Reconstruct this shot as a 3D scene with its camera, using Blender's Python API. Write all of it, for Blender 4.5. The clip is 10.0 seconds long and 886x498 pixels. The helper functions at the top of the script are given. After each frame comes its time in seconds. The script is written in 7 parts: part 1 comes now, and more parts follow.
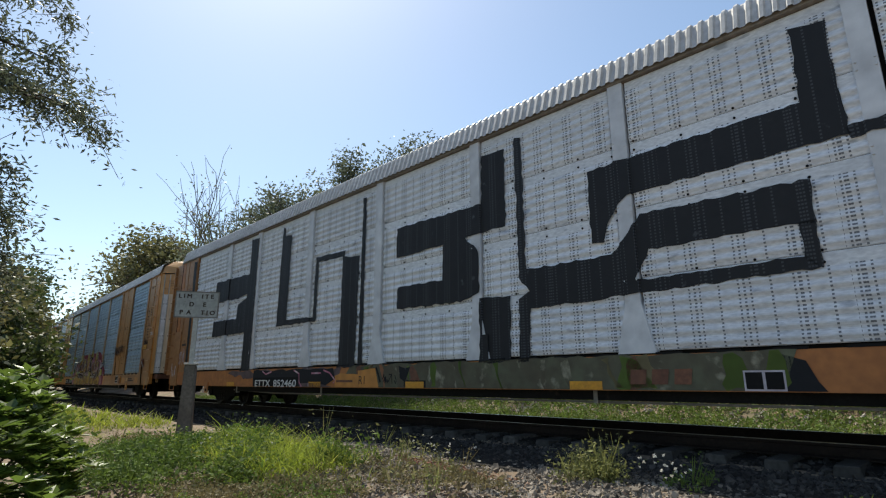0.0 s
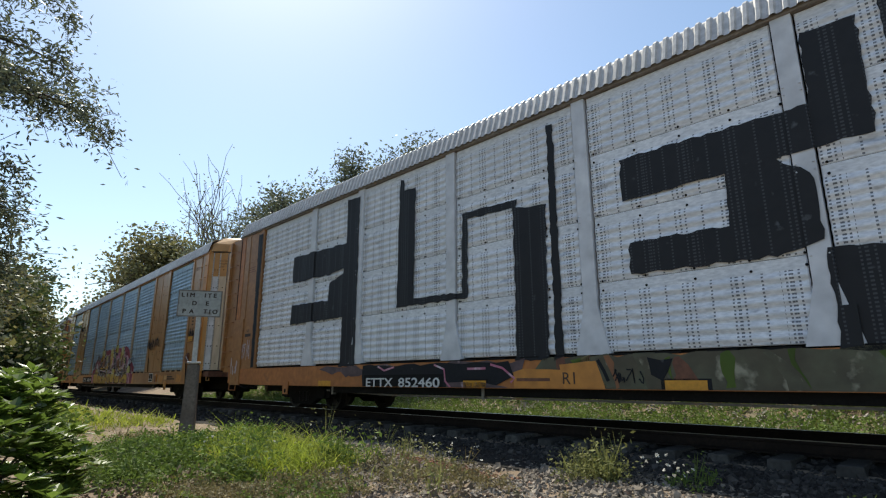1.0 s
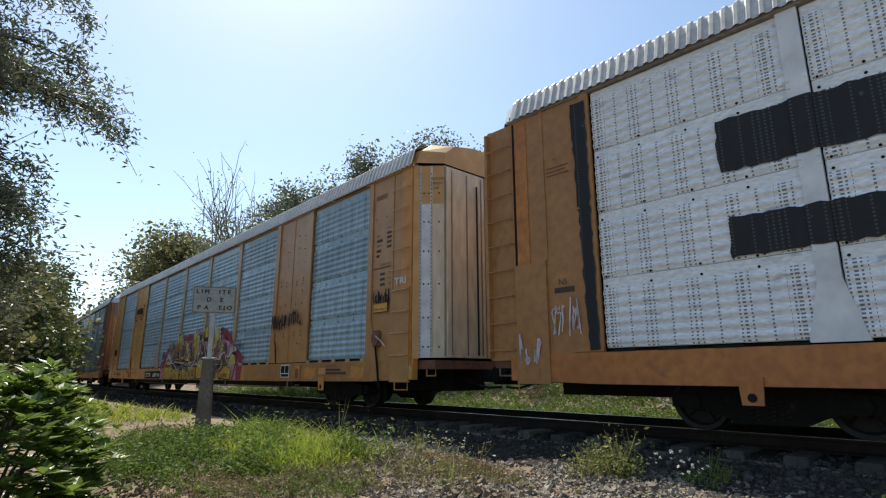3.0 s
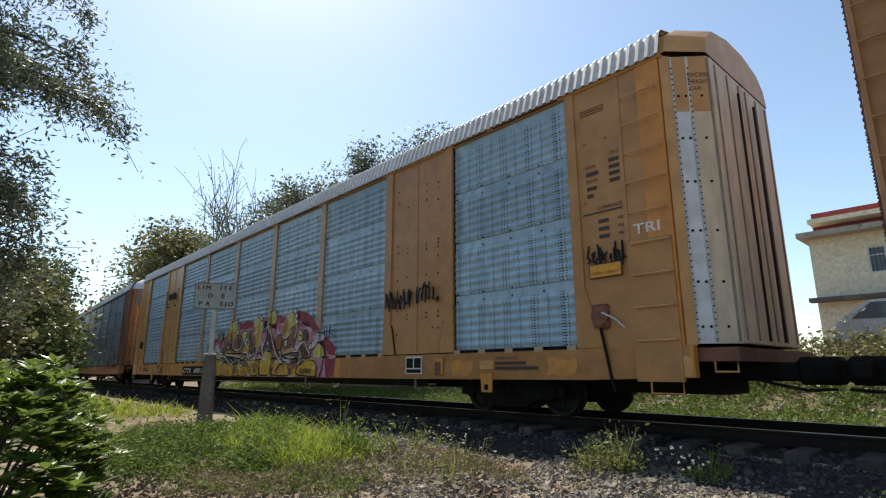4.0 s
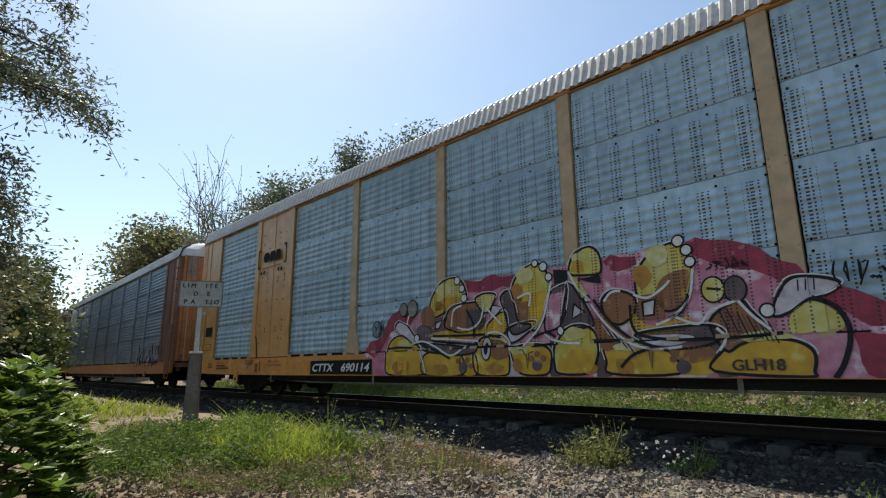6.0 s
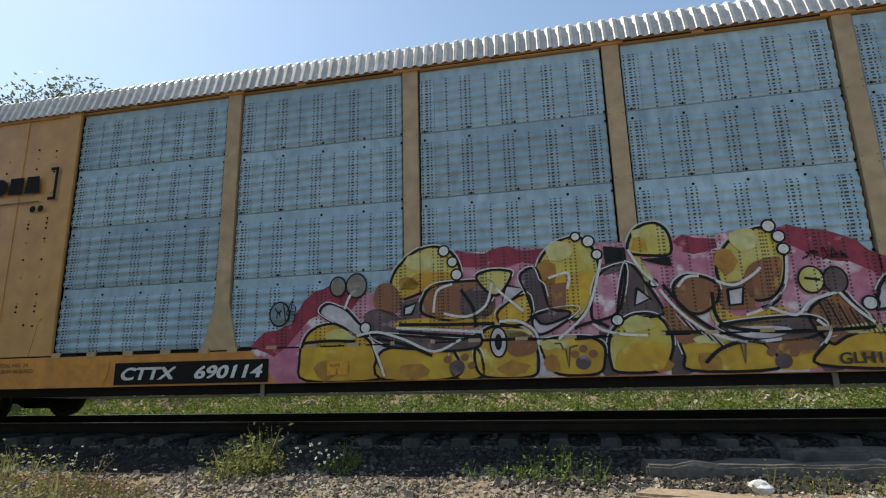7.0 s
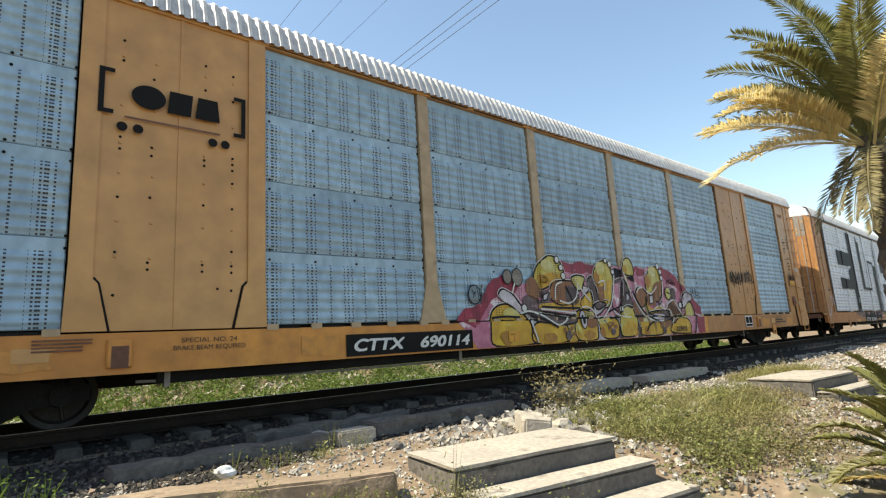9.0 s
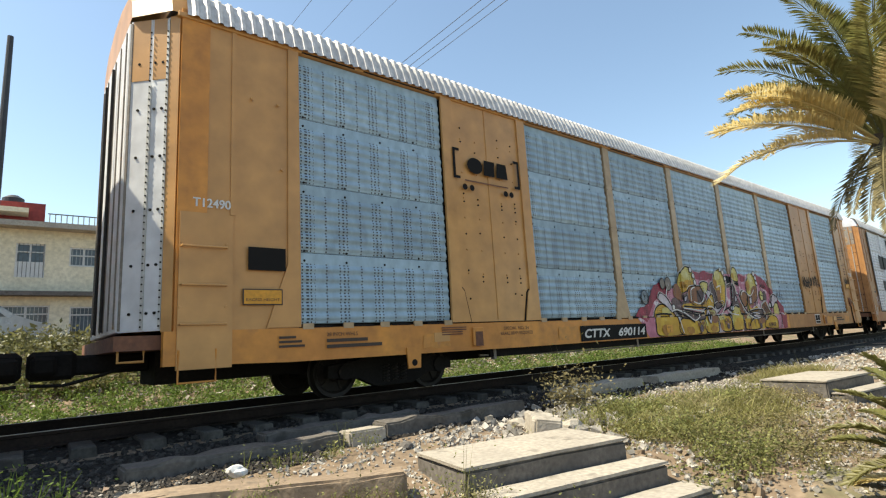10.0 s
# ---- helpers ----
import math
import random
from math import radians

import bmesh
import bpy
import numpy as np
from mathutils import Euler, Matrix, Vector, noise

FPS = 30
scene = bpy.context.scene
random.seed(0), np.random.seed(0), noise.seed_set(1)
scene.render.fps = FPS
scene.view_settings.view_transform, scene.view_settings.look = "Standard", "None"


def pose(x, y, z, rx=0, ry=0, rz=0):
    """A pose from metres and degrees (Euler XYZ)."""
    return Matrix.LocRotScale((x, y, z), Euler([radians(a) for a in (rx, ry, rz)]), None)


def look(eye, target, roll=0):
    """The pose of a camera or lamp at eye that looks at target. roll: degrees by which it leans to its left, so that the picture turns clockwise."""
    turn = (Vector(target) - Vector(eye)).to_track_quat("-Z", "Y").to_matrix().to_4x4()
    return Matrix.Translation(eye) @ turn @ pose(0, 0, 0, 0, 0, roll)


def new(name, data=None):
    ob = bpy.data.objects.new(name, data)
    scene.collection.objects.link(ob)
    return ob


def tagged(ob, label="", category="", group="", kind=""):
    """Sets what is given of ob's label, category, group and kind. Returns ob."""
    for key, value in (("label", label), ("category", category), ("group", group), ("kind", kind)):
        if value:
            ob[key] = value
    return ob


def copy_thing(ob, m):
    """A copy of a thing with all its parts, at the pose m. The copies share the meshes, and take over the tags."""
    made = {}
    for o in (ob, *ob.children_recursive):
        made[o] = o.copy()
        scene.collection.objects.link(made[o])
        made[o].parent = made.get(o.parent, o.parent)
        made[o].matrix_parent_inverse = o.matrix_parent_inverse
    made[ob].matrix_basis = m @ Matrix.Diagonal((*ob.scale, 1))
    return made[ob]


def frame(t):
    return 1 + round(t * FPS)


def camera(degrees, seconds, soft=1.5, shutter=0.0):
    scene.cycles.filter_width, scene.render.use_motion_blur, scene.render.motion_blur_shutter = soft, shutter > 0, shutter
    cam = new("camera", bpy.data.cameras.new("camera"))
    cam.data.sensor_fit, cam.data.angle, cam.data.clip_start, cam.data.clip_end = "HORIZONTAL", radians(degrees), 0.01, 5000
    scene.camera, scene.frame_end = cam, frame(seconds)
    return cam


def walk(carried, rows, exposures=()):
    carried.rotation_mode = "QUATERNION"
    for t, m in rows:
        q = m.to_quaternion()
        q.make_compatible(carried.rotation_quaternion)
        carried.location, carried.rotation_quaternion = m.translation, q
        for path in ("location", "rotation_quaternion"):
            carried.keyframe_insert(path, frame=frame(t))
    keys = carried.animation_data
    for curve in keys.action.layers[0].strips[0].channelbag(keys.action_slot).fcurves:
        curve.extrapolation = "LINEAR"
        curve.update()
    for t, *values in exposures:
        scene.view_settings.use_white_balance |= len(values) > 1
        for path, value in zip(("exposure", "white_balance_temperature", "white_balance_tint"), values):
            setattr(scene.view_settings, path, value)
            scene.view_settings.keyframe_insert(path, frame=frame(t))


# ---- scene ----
cam = camera(79.0, 10.0, soft=1.2)
EYE = (0.0, 0.0, 0.62)
TURN = [  # seconds, yaw, pitch, roll: the eye stays, the head turns
    (0.0, 45.05, 13.79, 0.20), (0.5, 45.19, 13.79, 0.14), (1.0, 45.28, 13.70, 0.12),
    (1.5, 45.48, 13.63, 0.09), (2.0, 46.10, 13.61, 0.04), (2.5, 46.36, 13.54, 0.0),
    (3.0, 46.57, 13.27, 0.05), (4.3, 46.63, 12.80, 0.0), (4.5, 46.50, 12.78, 0.02),
    (5.0, 46.37, 12.69, 0.19), (5.2, 46.14, 12.67, 0.28), (6.3, 44.42, 12.38, 0.55),
    (6.5, 38.04, 12.44, 0.90), (6.7, 29.43, 12.60, 1.13), (7.0, 11.49, 12.63, 1.38),
    (7.2, 3.04, 12.60, 1.70), (7.5, -9.73, 12.37, 2.06), (8.0, -23.51, 11.93, 3.08),
    (8.5, -33.24, 10.58, 3.37), (9.0, -38.77, 9.96, 3.33), (9.5, -39.59, 9.81, 3.32),
    (10.0, -37.75, 10.04, 3.29)]
walk(cam, [(t, pose(*EYE, 90 + p, r, y)) for t, y, p, r in TURN],
     exposures=[(0.0, 0.22, 6620, 4), (1.0, 0.33, 6620, 4), (3.0, 0.40, 6640, 4), (5.2, 0.40, 6800, 4), (6.3, 0.28, 6850, 3), (7.0, 0.44, 7000, 3), (7.5, 0.77, 7120, 3), (8.5, 0.94, 7200, 3), (10.0, 0.84, 7250, 3)])

# ---- light ----
SUN_AZ, SUN_EL = 68.0, 57.0          # degrees left of the track's normal, and up
world = bpy.data.worlds.new("sky")
scene.world = world
world.use_nodes = True
wn = world.node_tree.nodes
sky = wn.new("ShaderNodeTexSky")
sky.sky_type, sky.sun_disc = "NISHITA", False
sky.sun_elevation, sky.sun_rotation = radians(SUN_EL), radians(-SUN_AZ)
sky.air_density, sky.dust_density, sky.ozone_density = 1.0, 0.7, 0.95
world.node_tree.links.new(sky.outputs[0], wn["Background"].inputs[0])
wn["Background"].inputs[1].default_value = 0.15
sun = new("sun", bpy.data.lights.new("sun", "SUN"))
sun.data.energy, sun.data.angle, sun.data.color = 4.8, radians(0.55), (1.0, 0.93, 0.82)
sd = Vector((-math.sin(radians(SUN_AZ)) * math.cos(radians(SUN_EL)), math.cos(radians(SUN_AZ)) * math.cos(radians(SUN_EL)), math.sin(radians(SUN_EL))))
sun.matrix_world = look(sd * 60, (0, 0, 0))

# ---- materials ----


def surface(name, base, second, big=1.5, fine=18.0, rough=0.7, metal=0.0, bump=0.25, dirt=None, dirt_at=0.62, stretch=(1, 1, 1), through_light=0.0, island=0.0, per_object=0.0, sheen=0.5):
    """A surface with stains at one scale and grain at another."""
    m = bpy.data.materials.new(name)
    m.use_nodes = True
    n, l = m.node_tree.nodes, m.node_tree.links
    b = n["Principled BSDF"]
    tc, info = n.new("ShaderNodeTexCoord"), n.new("ShaderNodeObjectInfo")
    mp = n.new("ShaderNodeMapping")
    mp.inputs["Scale"].default_value = stretch
    add = n.new("ShaderNodeVectorMath")
    add.operation = "MULTIPLY_ADD"
    add.inputs[1].default_value = (7, 5, 3)
    l.new(info.outputs["Random"], add.inputs[0])
    l.new(tc.outputs["Object"], add.inputs[2])
    l.new(add.outputs[0], mp.inputs[0])

    def noise_at(scale, detail):
        t = n.new("ShaderNodeTexNoise")
        t.inputs["Scale"].default_value, t.inputs["Detail"].default_value = scale, detail
        l.new(mp.outputs[0], t.inputs["Vector"])
        return t.outputs["Fac"]

    def ramp(fac, a, c):
        r = n.new("ShaderNodeMapRange")
        r.inputs[1].default_value, r.inputs[2].default_value = a, c
        l.new(fac, r.inputs[0])
        return r.outputs[0]

    def mix(fac, a, c):
        x = n.new("ShaderNodeMix")
        x.data_type = "RGBA"
        for sock, v in ((x.inputs[0], fac), (x.inputs[6], a), (x.inputs[7], c)):
            if isinstance(v, bpy.types.NodeSocket):
                l.new(v, sock)
            else:
                sock.default_value = (*v, 1) if isinstance(v, tuple) else v
        return x.outputs[2]
    large, small = noise_at(big, 5), noise_at(fine, 6)
    col = mix(ramp(large, 0.35, 0.65), base, second)
    col = mix(ramp(small, 0.3, 0.75), col, tuple(0.72 * c for c in second))
    if dirt:
        col = mix(ramp(noise_at(big * 2.3, 8), dirt_at, dirt_at + 0.1), col, dirt)
    vary = None
    if island:
        vary, amount = n.new("ShaderNodeNewGeometry").outputs["Random Per Island"], island
    elif per_object:
        vary, amount = info.outputs["Random"], per_object
    if vary:
        h = n.new("ShaderNodeHueSaturation")
        l.new(ramp(vary, 0, 1), h.inputs["Value"])
        h.inputs["Value"].links[0].from_node.inputs[3].default_value = 1 - amount
        h.inputs["Value"].links[0].from_node.inputs[4].default_value = 1 + amount
        l.new(col, h.inputs["Color"])
        col = h.outputs[0]
    l.new(col, b.inputs["Base Color"])
    b.inputs["Metallic"].default_value = metal
    b.inputs["Specular IOR Level"].default_value = sheen
    rr = n.new("ShaderNodeMapRange")
    rr.inputs[3].default_value, rr.inputs[4].default_value = max(rough - 0.12, 0.05), min(rough + 0.12, 1)
    l.new(large, rr.inputs[0])
    l.new(rr.outputs[0], b.inputs["Roughness"])
    if bump:
        bp = n.new("ShaderNodeBump")
        bp.inputs["Strength"].default_value, bp.inputs["Distance"].default_value = bump, 0.02
        l.new(small, bp.inputs["Height"])
        l.new(bp.outputs[0], b.inputs["Normal"])
    if through_light:
        tr, ms = n.new("ShaderNodeBsdfTranslucent"), n.new("ShaderNodeMixShader")
        l.new(col, tr.inputs[0])
        ms.inputs[0].default_value = through_light
        l.new(b.outputs[0], ms.inputs[1])
        l.new(tr.outputs[0], ms.inputs[2])
        l.new(ms.outputs[0], n["Material Output"].inputs[0])
    return m


def perforated(m, hole=(0.02, 0.022, 0.025), bands=True):
    """Punches dotted columns of small dark holes into a sheet's colour: clusters of columns, single ones between."""
    n, l = m.node_tree.nodes, m.node_tree.links
    b = n["Principled BSDF"]
    tc = n.new("ShaderNodeTexCoord")
    sp = n.new("ShaderNodeSeparateXYZ")
    l.new(tc.outputs["Object"], sp.inputs[0])

    def math_node(op, a, c=None, d=None):
        q = n.new("ShaderNodeMath")
        q.operation = op
        for i, v in enumerate((a, c, d)):
            if v is None:
                continue
            if isinstance(v, bpy.types.NodeSocket):
                l.new(v, q.inputs[i])
            else:
                q.inputs[i].default_value = v
        return q.outputs[0]

    def comb(v, pitch, half, shift=0.0):
        f = math_node("FRACT", math_node("MULTIPLY_ADD", v, 1 / pitch, shift))
        return math_node("LESS_THAN", math_node("ABSOLUTE", math_node("SUBTRACT", f, 0.5)), half)
    cols = math_node("MULTIPLY", comb(sp.outputs[0], 0.062, 0.17), comb(sp.outputs[0], 0.55, 0.19, 0.3))
    cols = math_node("MAXIMUM", cols, comb(sp.outputs[0], 0.274, 0.042, 0.1))
    rows = comb(sp.outputs[2], 0.043, 0.24)
    band = math_node("LESS_THAN", sp.outputs[2], 0.80)
    fac = math_node("MULTIPLY", cols, rows)
    fac = math_node("MULTIPLY", fac, band if bands else math_node("GREATER_THAN", sp.outputs[2], 0.96))
    x = n.new("ShaderNodeMix")
    x.data_type = "RGBA"
    src = b.inputs["Base Color"].links[0].from_socket
    l.new(fac, x.inputs[0])
    l.new(src, x.inputs[6])
    x.inputs[7].default_value = (*hole, 1)
    l.new(x.outputs[2], b.inputs["Base Color"])
    return m


YELLOW = surface("rack_paint", (0.585, 0.31, 0.105), (0.545, 0.28, 0.092), 0.6, 3, 0.40, 0, 0.02, (0.44, 0.21, 0.08), 0.74)
BROWNYELLOW = surface("grimy_rack_paint", (0.45, 0.205, 0.06), (0.36, 0.155, 0.048), 0.7, 4, 0.5, 0, 0.03, (0.22, 0.10, 0.045), 0.68)
DULLYELLOW = surface("faded_rack_paint", (0.47, 0.235, 0.078), (0.43, 0.205, 0.066), 0.6, 3, 0.45, 0, 0.02, (0.33, 0.15, 0.06), 0.70)
SILLYELLOW = surface("sill_paint", (0.68, 0.285, 0.045), (0.56, 0.225, 0.045), 0.8, 5, 0.5, 0, 0.04, (0.27, 0.12, 0.05), 0.68)
CREAM = surface("stained_cream_paint", (0.70, 0.60, 0.45), (0.64, 0.52, 0.37), 0.9, 5, 0.55, 0, 0.03, (0.50, 0.34, 0.20), 0.68, (1.5, 1.5, 0.4))
POSTTAN = surface("post_paint", (0.48, 0.345, 0.205), (0.42, 0.295, 0.17), 0.8, 5, 0.5, 0, 0.03, (0.33, 0.22, 0.12), 0.70)
ORANGE = surface("faded_orange_paint", (0.52, 0.195, 0.045), (0.40, 0.145, 0.04), 0.9, 8, 0.6, 0, 0.05, (0.16, 0.075, 0.04), 0.64)
PANELORANGE = surface("brown_orange_paint", (0.42, 0.20, 0.068), (0.36, 0.165, 0.055), 0.9, 7, 0.55, 0, 0.04, (0.20, 0.10, 0.05), 0.66)
RUST = surface("rusty_primer", (0.24, 0.10, 0.05), (0.15, 0.065, 0.04), 1.2, 14, 0.75, 0, 0.15, (0.06, 0.04, 0.03), 0.62)
SCREEN = perforated(surface("galvanized_screen", (0.40, 0.54, 0.63), (0.295, 0.42, 0.52), 0.9, 6, 0.45, 0.0, 0.03, (0.21, 0.26, 0.30), 0.68, (1.3, 1, 0.7), per_object=0.12))
OLDSCREEN = perforated(surface("dull_screen", (0.25, 0.31, 0.37), (0.18, 0.235, 0.29), 1.2, 8, 0.5, 0.3, 0.03, (0.15, 0.12, 0.10), 0.64, (0.5, 1, 2), per_object=0.16))
WHITE = perforated(surface("white_paint_on_screen", (0.84, 0.85, 0.87), (0.73, 0.75, 0.79), 1.6, 16, 0.6, 0.0, 0.10, (0.36, 0.38, 0.42), 0.63, (0.8, 1, 2.2), per_object=0.04), (0.13, 0.14, 0.16))
WHITESTEEL = surface("white_painted_steel", (0.72, 0.73, 0.75), (0.66, 0.67, 0.70), 1.2, 4, 0.55, 0, 0.02, (0.45, 0.44, 0.43), 0.69)
ROOF = surface("galvanized_roof", (0.66, 0.64, 0.62), (0.54, 0.52, 0.50), 0.8, 10, 0.5, 0.15, 0.05, (0.34, 0.32, 0.30), 0.68)
# Grimy steel taken near black to include the deep shade under the cars.
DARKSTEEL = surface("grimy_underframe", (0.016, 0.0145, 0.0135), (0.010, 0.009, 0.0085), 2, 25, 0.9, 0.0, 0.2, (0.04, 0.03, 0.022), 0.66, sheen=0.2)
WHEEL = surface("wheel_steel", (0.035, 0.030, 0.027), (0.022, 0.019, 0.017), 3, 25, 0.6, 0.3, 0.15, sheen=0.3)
# Rust with the shade beneath the train darkened into its colour.
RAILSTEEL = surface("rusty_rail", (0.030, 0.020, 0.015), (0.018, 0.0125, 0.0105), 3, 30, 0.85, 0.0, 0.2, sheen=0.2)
RAILTOP = surface("worn_rail_head", (0.30, 0.29, 0.28), (0.22, 0.21, 0.20), 3, 30, 0.35, 0.9, 0.03)
BLACK = surface("black_paint", (0.012, 0.0125, 0.015), (0.018, 0.019, 0.022), 2.2, 13, 0.75, 0, 0.2, (0.10, 0.105, 0.11), 0.70, sheen=0.25)
BLACKLETTER = perforated(surface("black_letter_paint", (0.010, 0.0105, 0.0125), (0.020, 0.021, 0.024), 2.6, 9, 0.7, 0, 0.25, (0.085, 0.09, 0.10), 0.68, sheen=0.35), (0.055, 0.058, 0.065), False)
GREYTRIM = surface("dull_grey_trim", (0.30, 0.27, 0.235), (0.20, 0.175, 0.15), 1.5, 14, 0.7, 0, 0.06, (0.34, 0.22, 0.12), 0.62)
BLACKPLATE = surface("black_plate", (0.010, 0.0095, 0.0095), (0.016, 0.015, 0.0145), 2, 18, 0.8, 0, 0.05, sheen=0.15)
LETTER = surface("white_lettering", (0.75, 0.75, 0.74), (0.66, 0.65, 0.63), 4, 30, 0.6, 0, 0.0)
DARKLETTER = surface("dark_lettering", (0.045, 0.032, 0.026), (0.06, 0.04, 0.03), 4, 30, 0.7, 0, 0.0)
AMBER = surface("faded_amber_paint", (0.64, 0.265, 0.035), (0.56, 0.245, 0.055), 3, 9, 0.5, 0, 0.03, (0.40, 0.18, 0.06), 0.60)
SIGNYELLOW = surface("label_yellow", (0.72, 0.34, 0.02), (0.64, 0.29, 0.025), 3, 20, 0.5, 0, 0.0)
CAMO = surface("camouflage_paint", (0.12, 0.13, 0.075), (0.095, 0.08, 0.05), 1.4, 5, 0.7, 0, 0.05, (0.30, 0.28, 0.20), 0.58)
RED = perforated(surface("crimson_paint", (0.34, 0.02, 0.06), (0.25, 0.02, 0.05), 2.5, 10, 0.55, 0, 0.05, (0.48, 0.16, 0.24), 0.64), (0.03, 0.01, 0.015), False)
PINK = perforated(surface("pink_paint", (0.62, 0.35, 0.43), (0.50, 0.15, 0.24), 1.7, 8, 0.55, 0, 0.05, (0.66, 0.58, 0.62), 0.54), (0.06, 0.04, 0.05), False)
PAINTYELLOW = perforated(surface("yellow_paint", (0.66, 0.43, 0.025), (0.56, 0.30, 0.025), 1.3, 5, 0.55, 0, 0.05, (0.60, 0.55, 0.16), 0.60), (0.10, 0.06, 0.02), False)
PALEYELLOW = perforated(surface("pale_yellow_paint", (0.56, 0.56, 0.25), (0.60, 0.46, 0.06), 2.0, 6, 0.55, 0, 0.05), (0.10, 0.08, 0.03), False)
BROWN = perforated(surface("brown_paint", (0.16, 0.075, 0.05), (0.30, 0.12, 0.045), 2.2, 7, 0.6, 0, 0.05, (0.44, 0.22, 0.05), 0.60), (0.03, 0.02, 0.015), False)
MAUVE = perforated(surface("mauve_grey_paint", (0.15, 0.095, 0.10), (0.085, 0.055, 0.06), 2.4, 7, 0.6, 0, 0.05, (0.30, 0.21, 0.23), 0.62), (0.02, 0.015, 0.015), False)
SOFTLIGHT = surface("pale_lemon_spray", (0.62, 0.61, 0.36), (0.58, 0.50, 0.16), 3, 9, 0.6, 0, 0.03)
OCHRE = surface("ochre_spray", (0.48, 0.24, 0.03), (0.38, 0.17, 0.03), 3, 9, 0.6, 0, 0.03)
PALE = surface("pale_spray_paint", (0.66, 0.63, 0.66), (0.50, 0.44, 0.49), 3, 9, 0.6, 0, 0.03)
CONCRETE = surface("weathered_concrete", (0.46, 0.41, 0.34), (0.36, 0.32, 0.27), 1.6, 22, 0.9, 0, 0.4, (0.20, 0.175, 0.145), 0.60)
# Stained concrete, dark enough to hold the shade of the step risers too.
DIRTSHADECONCRETE = surface("stained_concrete", (0.19, 0.17, 0.15), (0.12, 0.108, 0.098), 1.8, 22, 0.95, 0, 0.4, (0.07, 0.062, 0.055), 0.6, sheen=0.25)
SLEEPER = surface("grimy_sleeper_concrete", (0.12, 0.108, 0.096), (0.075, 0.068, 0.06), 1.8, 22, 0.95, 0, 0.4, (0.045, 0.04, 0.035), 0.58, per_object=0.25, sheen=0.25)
EARTHCONCRETE = surface("soil_stained_concrete", (0.33, 0.25, 0.175), (0.24, 0.175, 0.12), 1.8, 22, 0.92, 0, 0.5, (0.14, 0.11, 0.08), 0.6)
POSTCONCRETE = surface("post_concrete", (0.20, 0.175, 0.15), (0.14, 0.12, 0.10), 2.5, 22, 0.9, 0, 0.3, (0.13, 0.11, 0.09), 0.62)
SOIL = surface("dry_soil", (0.30, 0.225, 0.155), (0.18, 0.125, 0.08), 0.55, 9, 0.95, 0, 0.9, (0.13, 0.12, 0.065), 0.55)
# Ballast stone, its colour lowered to carry the train's shade.
SHADESTONE = surface("ballast_stone", (0.075, 0.066, 0.058), (0.045, 0.040, 0.036), 2.0, 18, 0.95, 0, 0.3, (0.16, 0.10, 0.07), 0.70, island=0.5, sheen=0.2)
BROWNSTONE = surface("brown_gravel", (0.30, 0.26, 0.215), (0.19, 0.155, 0.12), 2.0, 18, 0.95, 0, 0.3, (0.27, 0.13, 0.075), 0.64, island=0.55)
PALESTONE = surface("pale_gravel", (0.42, 0.39, 0.35), (0.28, 0.255, 0.225), 2.0, 18, 0.92, 0, 0.3, (0.26, 0.17, 0.11), 0.68, island=0.5)
REDSOIL = surface("reddish_gravel", (0.33, 0.15, 0.09), (0.22, 0.10, 0.06), 2.0, 18, 0.95, 0, 0.3, island=0.4)
# Bed colour near black: the shade under and beside the train is painted in.
SHADEDBED = surface("ballast_bed", (0.030, 0.026, 0.023), (0.018, 0.016, 0.014), 5, 26, 0.95, 0, 1.0, (0.08, 0.07, 0.06), 0.60, sheen=0.2)
GRASS = surface("grass_blades", (0.27, 0.36, 0.035), (0.34, 0.38, 0.06), 0.5, 3, 0.8, 0, 0, (0.38, 0.33, 0.12), 0.64, through_light=0.45, island=0.45)
SCRUBGRASS = surface("scrub_grass", (0.20, 0.21, 0.06), (0.28, 0.25, 0.09), 0.5, 3, 0.6, 0, 0, (0.33, 0.28, 0.15), 0.56, through_light=0.35, island=0.35)
SCRUBWEED = surface("scrub_leaves", (0.16, 0.19, 0.05), (0.23, 0.23, 0.08), 0.6, 4, 0.8, 0, 0, (0.34, 0.30, 0.16), 0.58, through_light=0.35, island=0.4)
WEED = surface("weed_leaves", (0.10, 0.165, 0.03), (0.14, 0.20, 0.04), 0.6, 4, 0.8, 0, 0, None, through_light=0.35, island=0.4)
DRYWEED = surface("dry_stems", (0.28, 0.23, 0.12), (0.20, 0.17, 0.075), 0.8, 5, 0.7, 0, 0, None, through_light=0.3, island=0.4)
LEAF = surface("tree_leaves", (0.055, 0.085, 0.022), (0.080, 0.105, 0.03), 0.3, 2, 0.5, 0, 0, None, through_light=0.35, island=0.4)
OLIVELEAF = surface("olive_leaves", (0.145, 0.15, 0.055), (0.195, 0.18, 0.075), 0.3, 2, 0.5, 0, 0, None, through_light=0.4, island=0.4)
GREYLEAF = surface("grey_green_leaves", (0.105, 0.125, 0.075), (0.15, 0.165, 0.10), 0.3, 2, 0.45, 0, 0, None, through_light=0.4, island=0.45)
HEDGELEAF = surface("glossy_hedge_leaves", (0.11, 0.17, 0.03), (0.155, 0.22, 0.04), 0.6, 3, 0.36, 0, 0, None, through_light=0.45, island=0.4)
BARK = surface("bark", (0.13, 0.10, 0.075), (0.085, 0.066, 0.05), 3, 22, 0.9, 0, 0.5, stretch=(2, 2, 0.5))
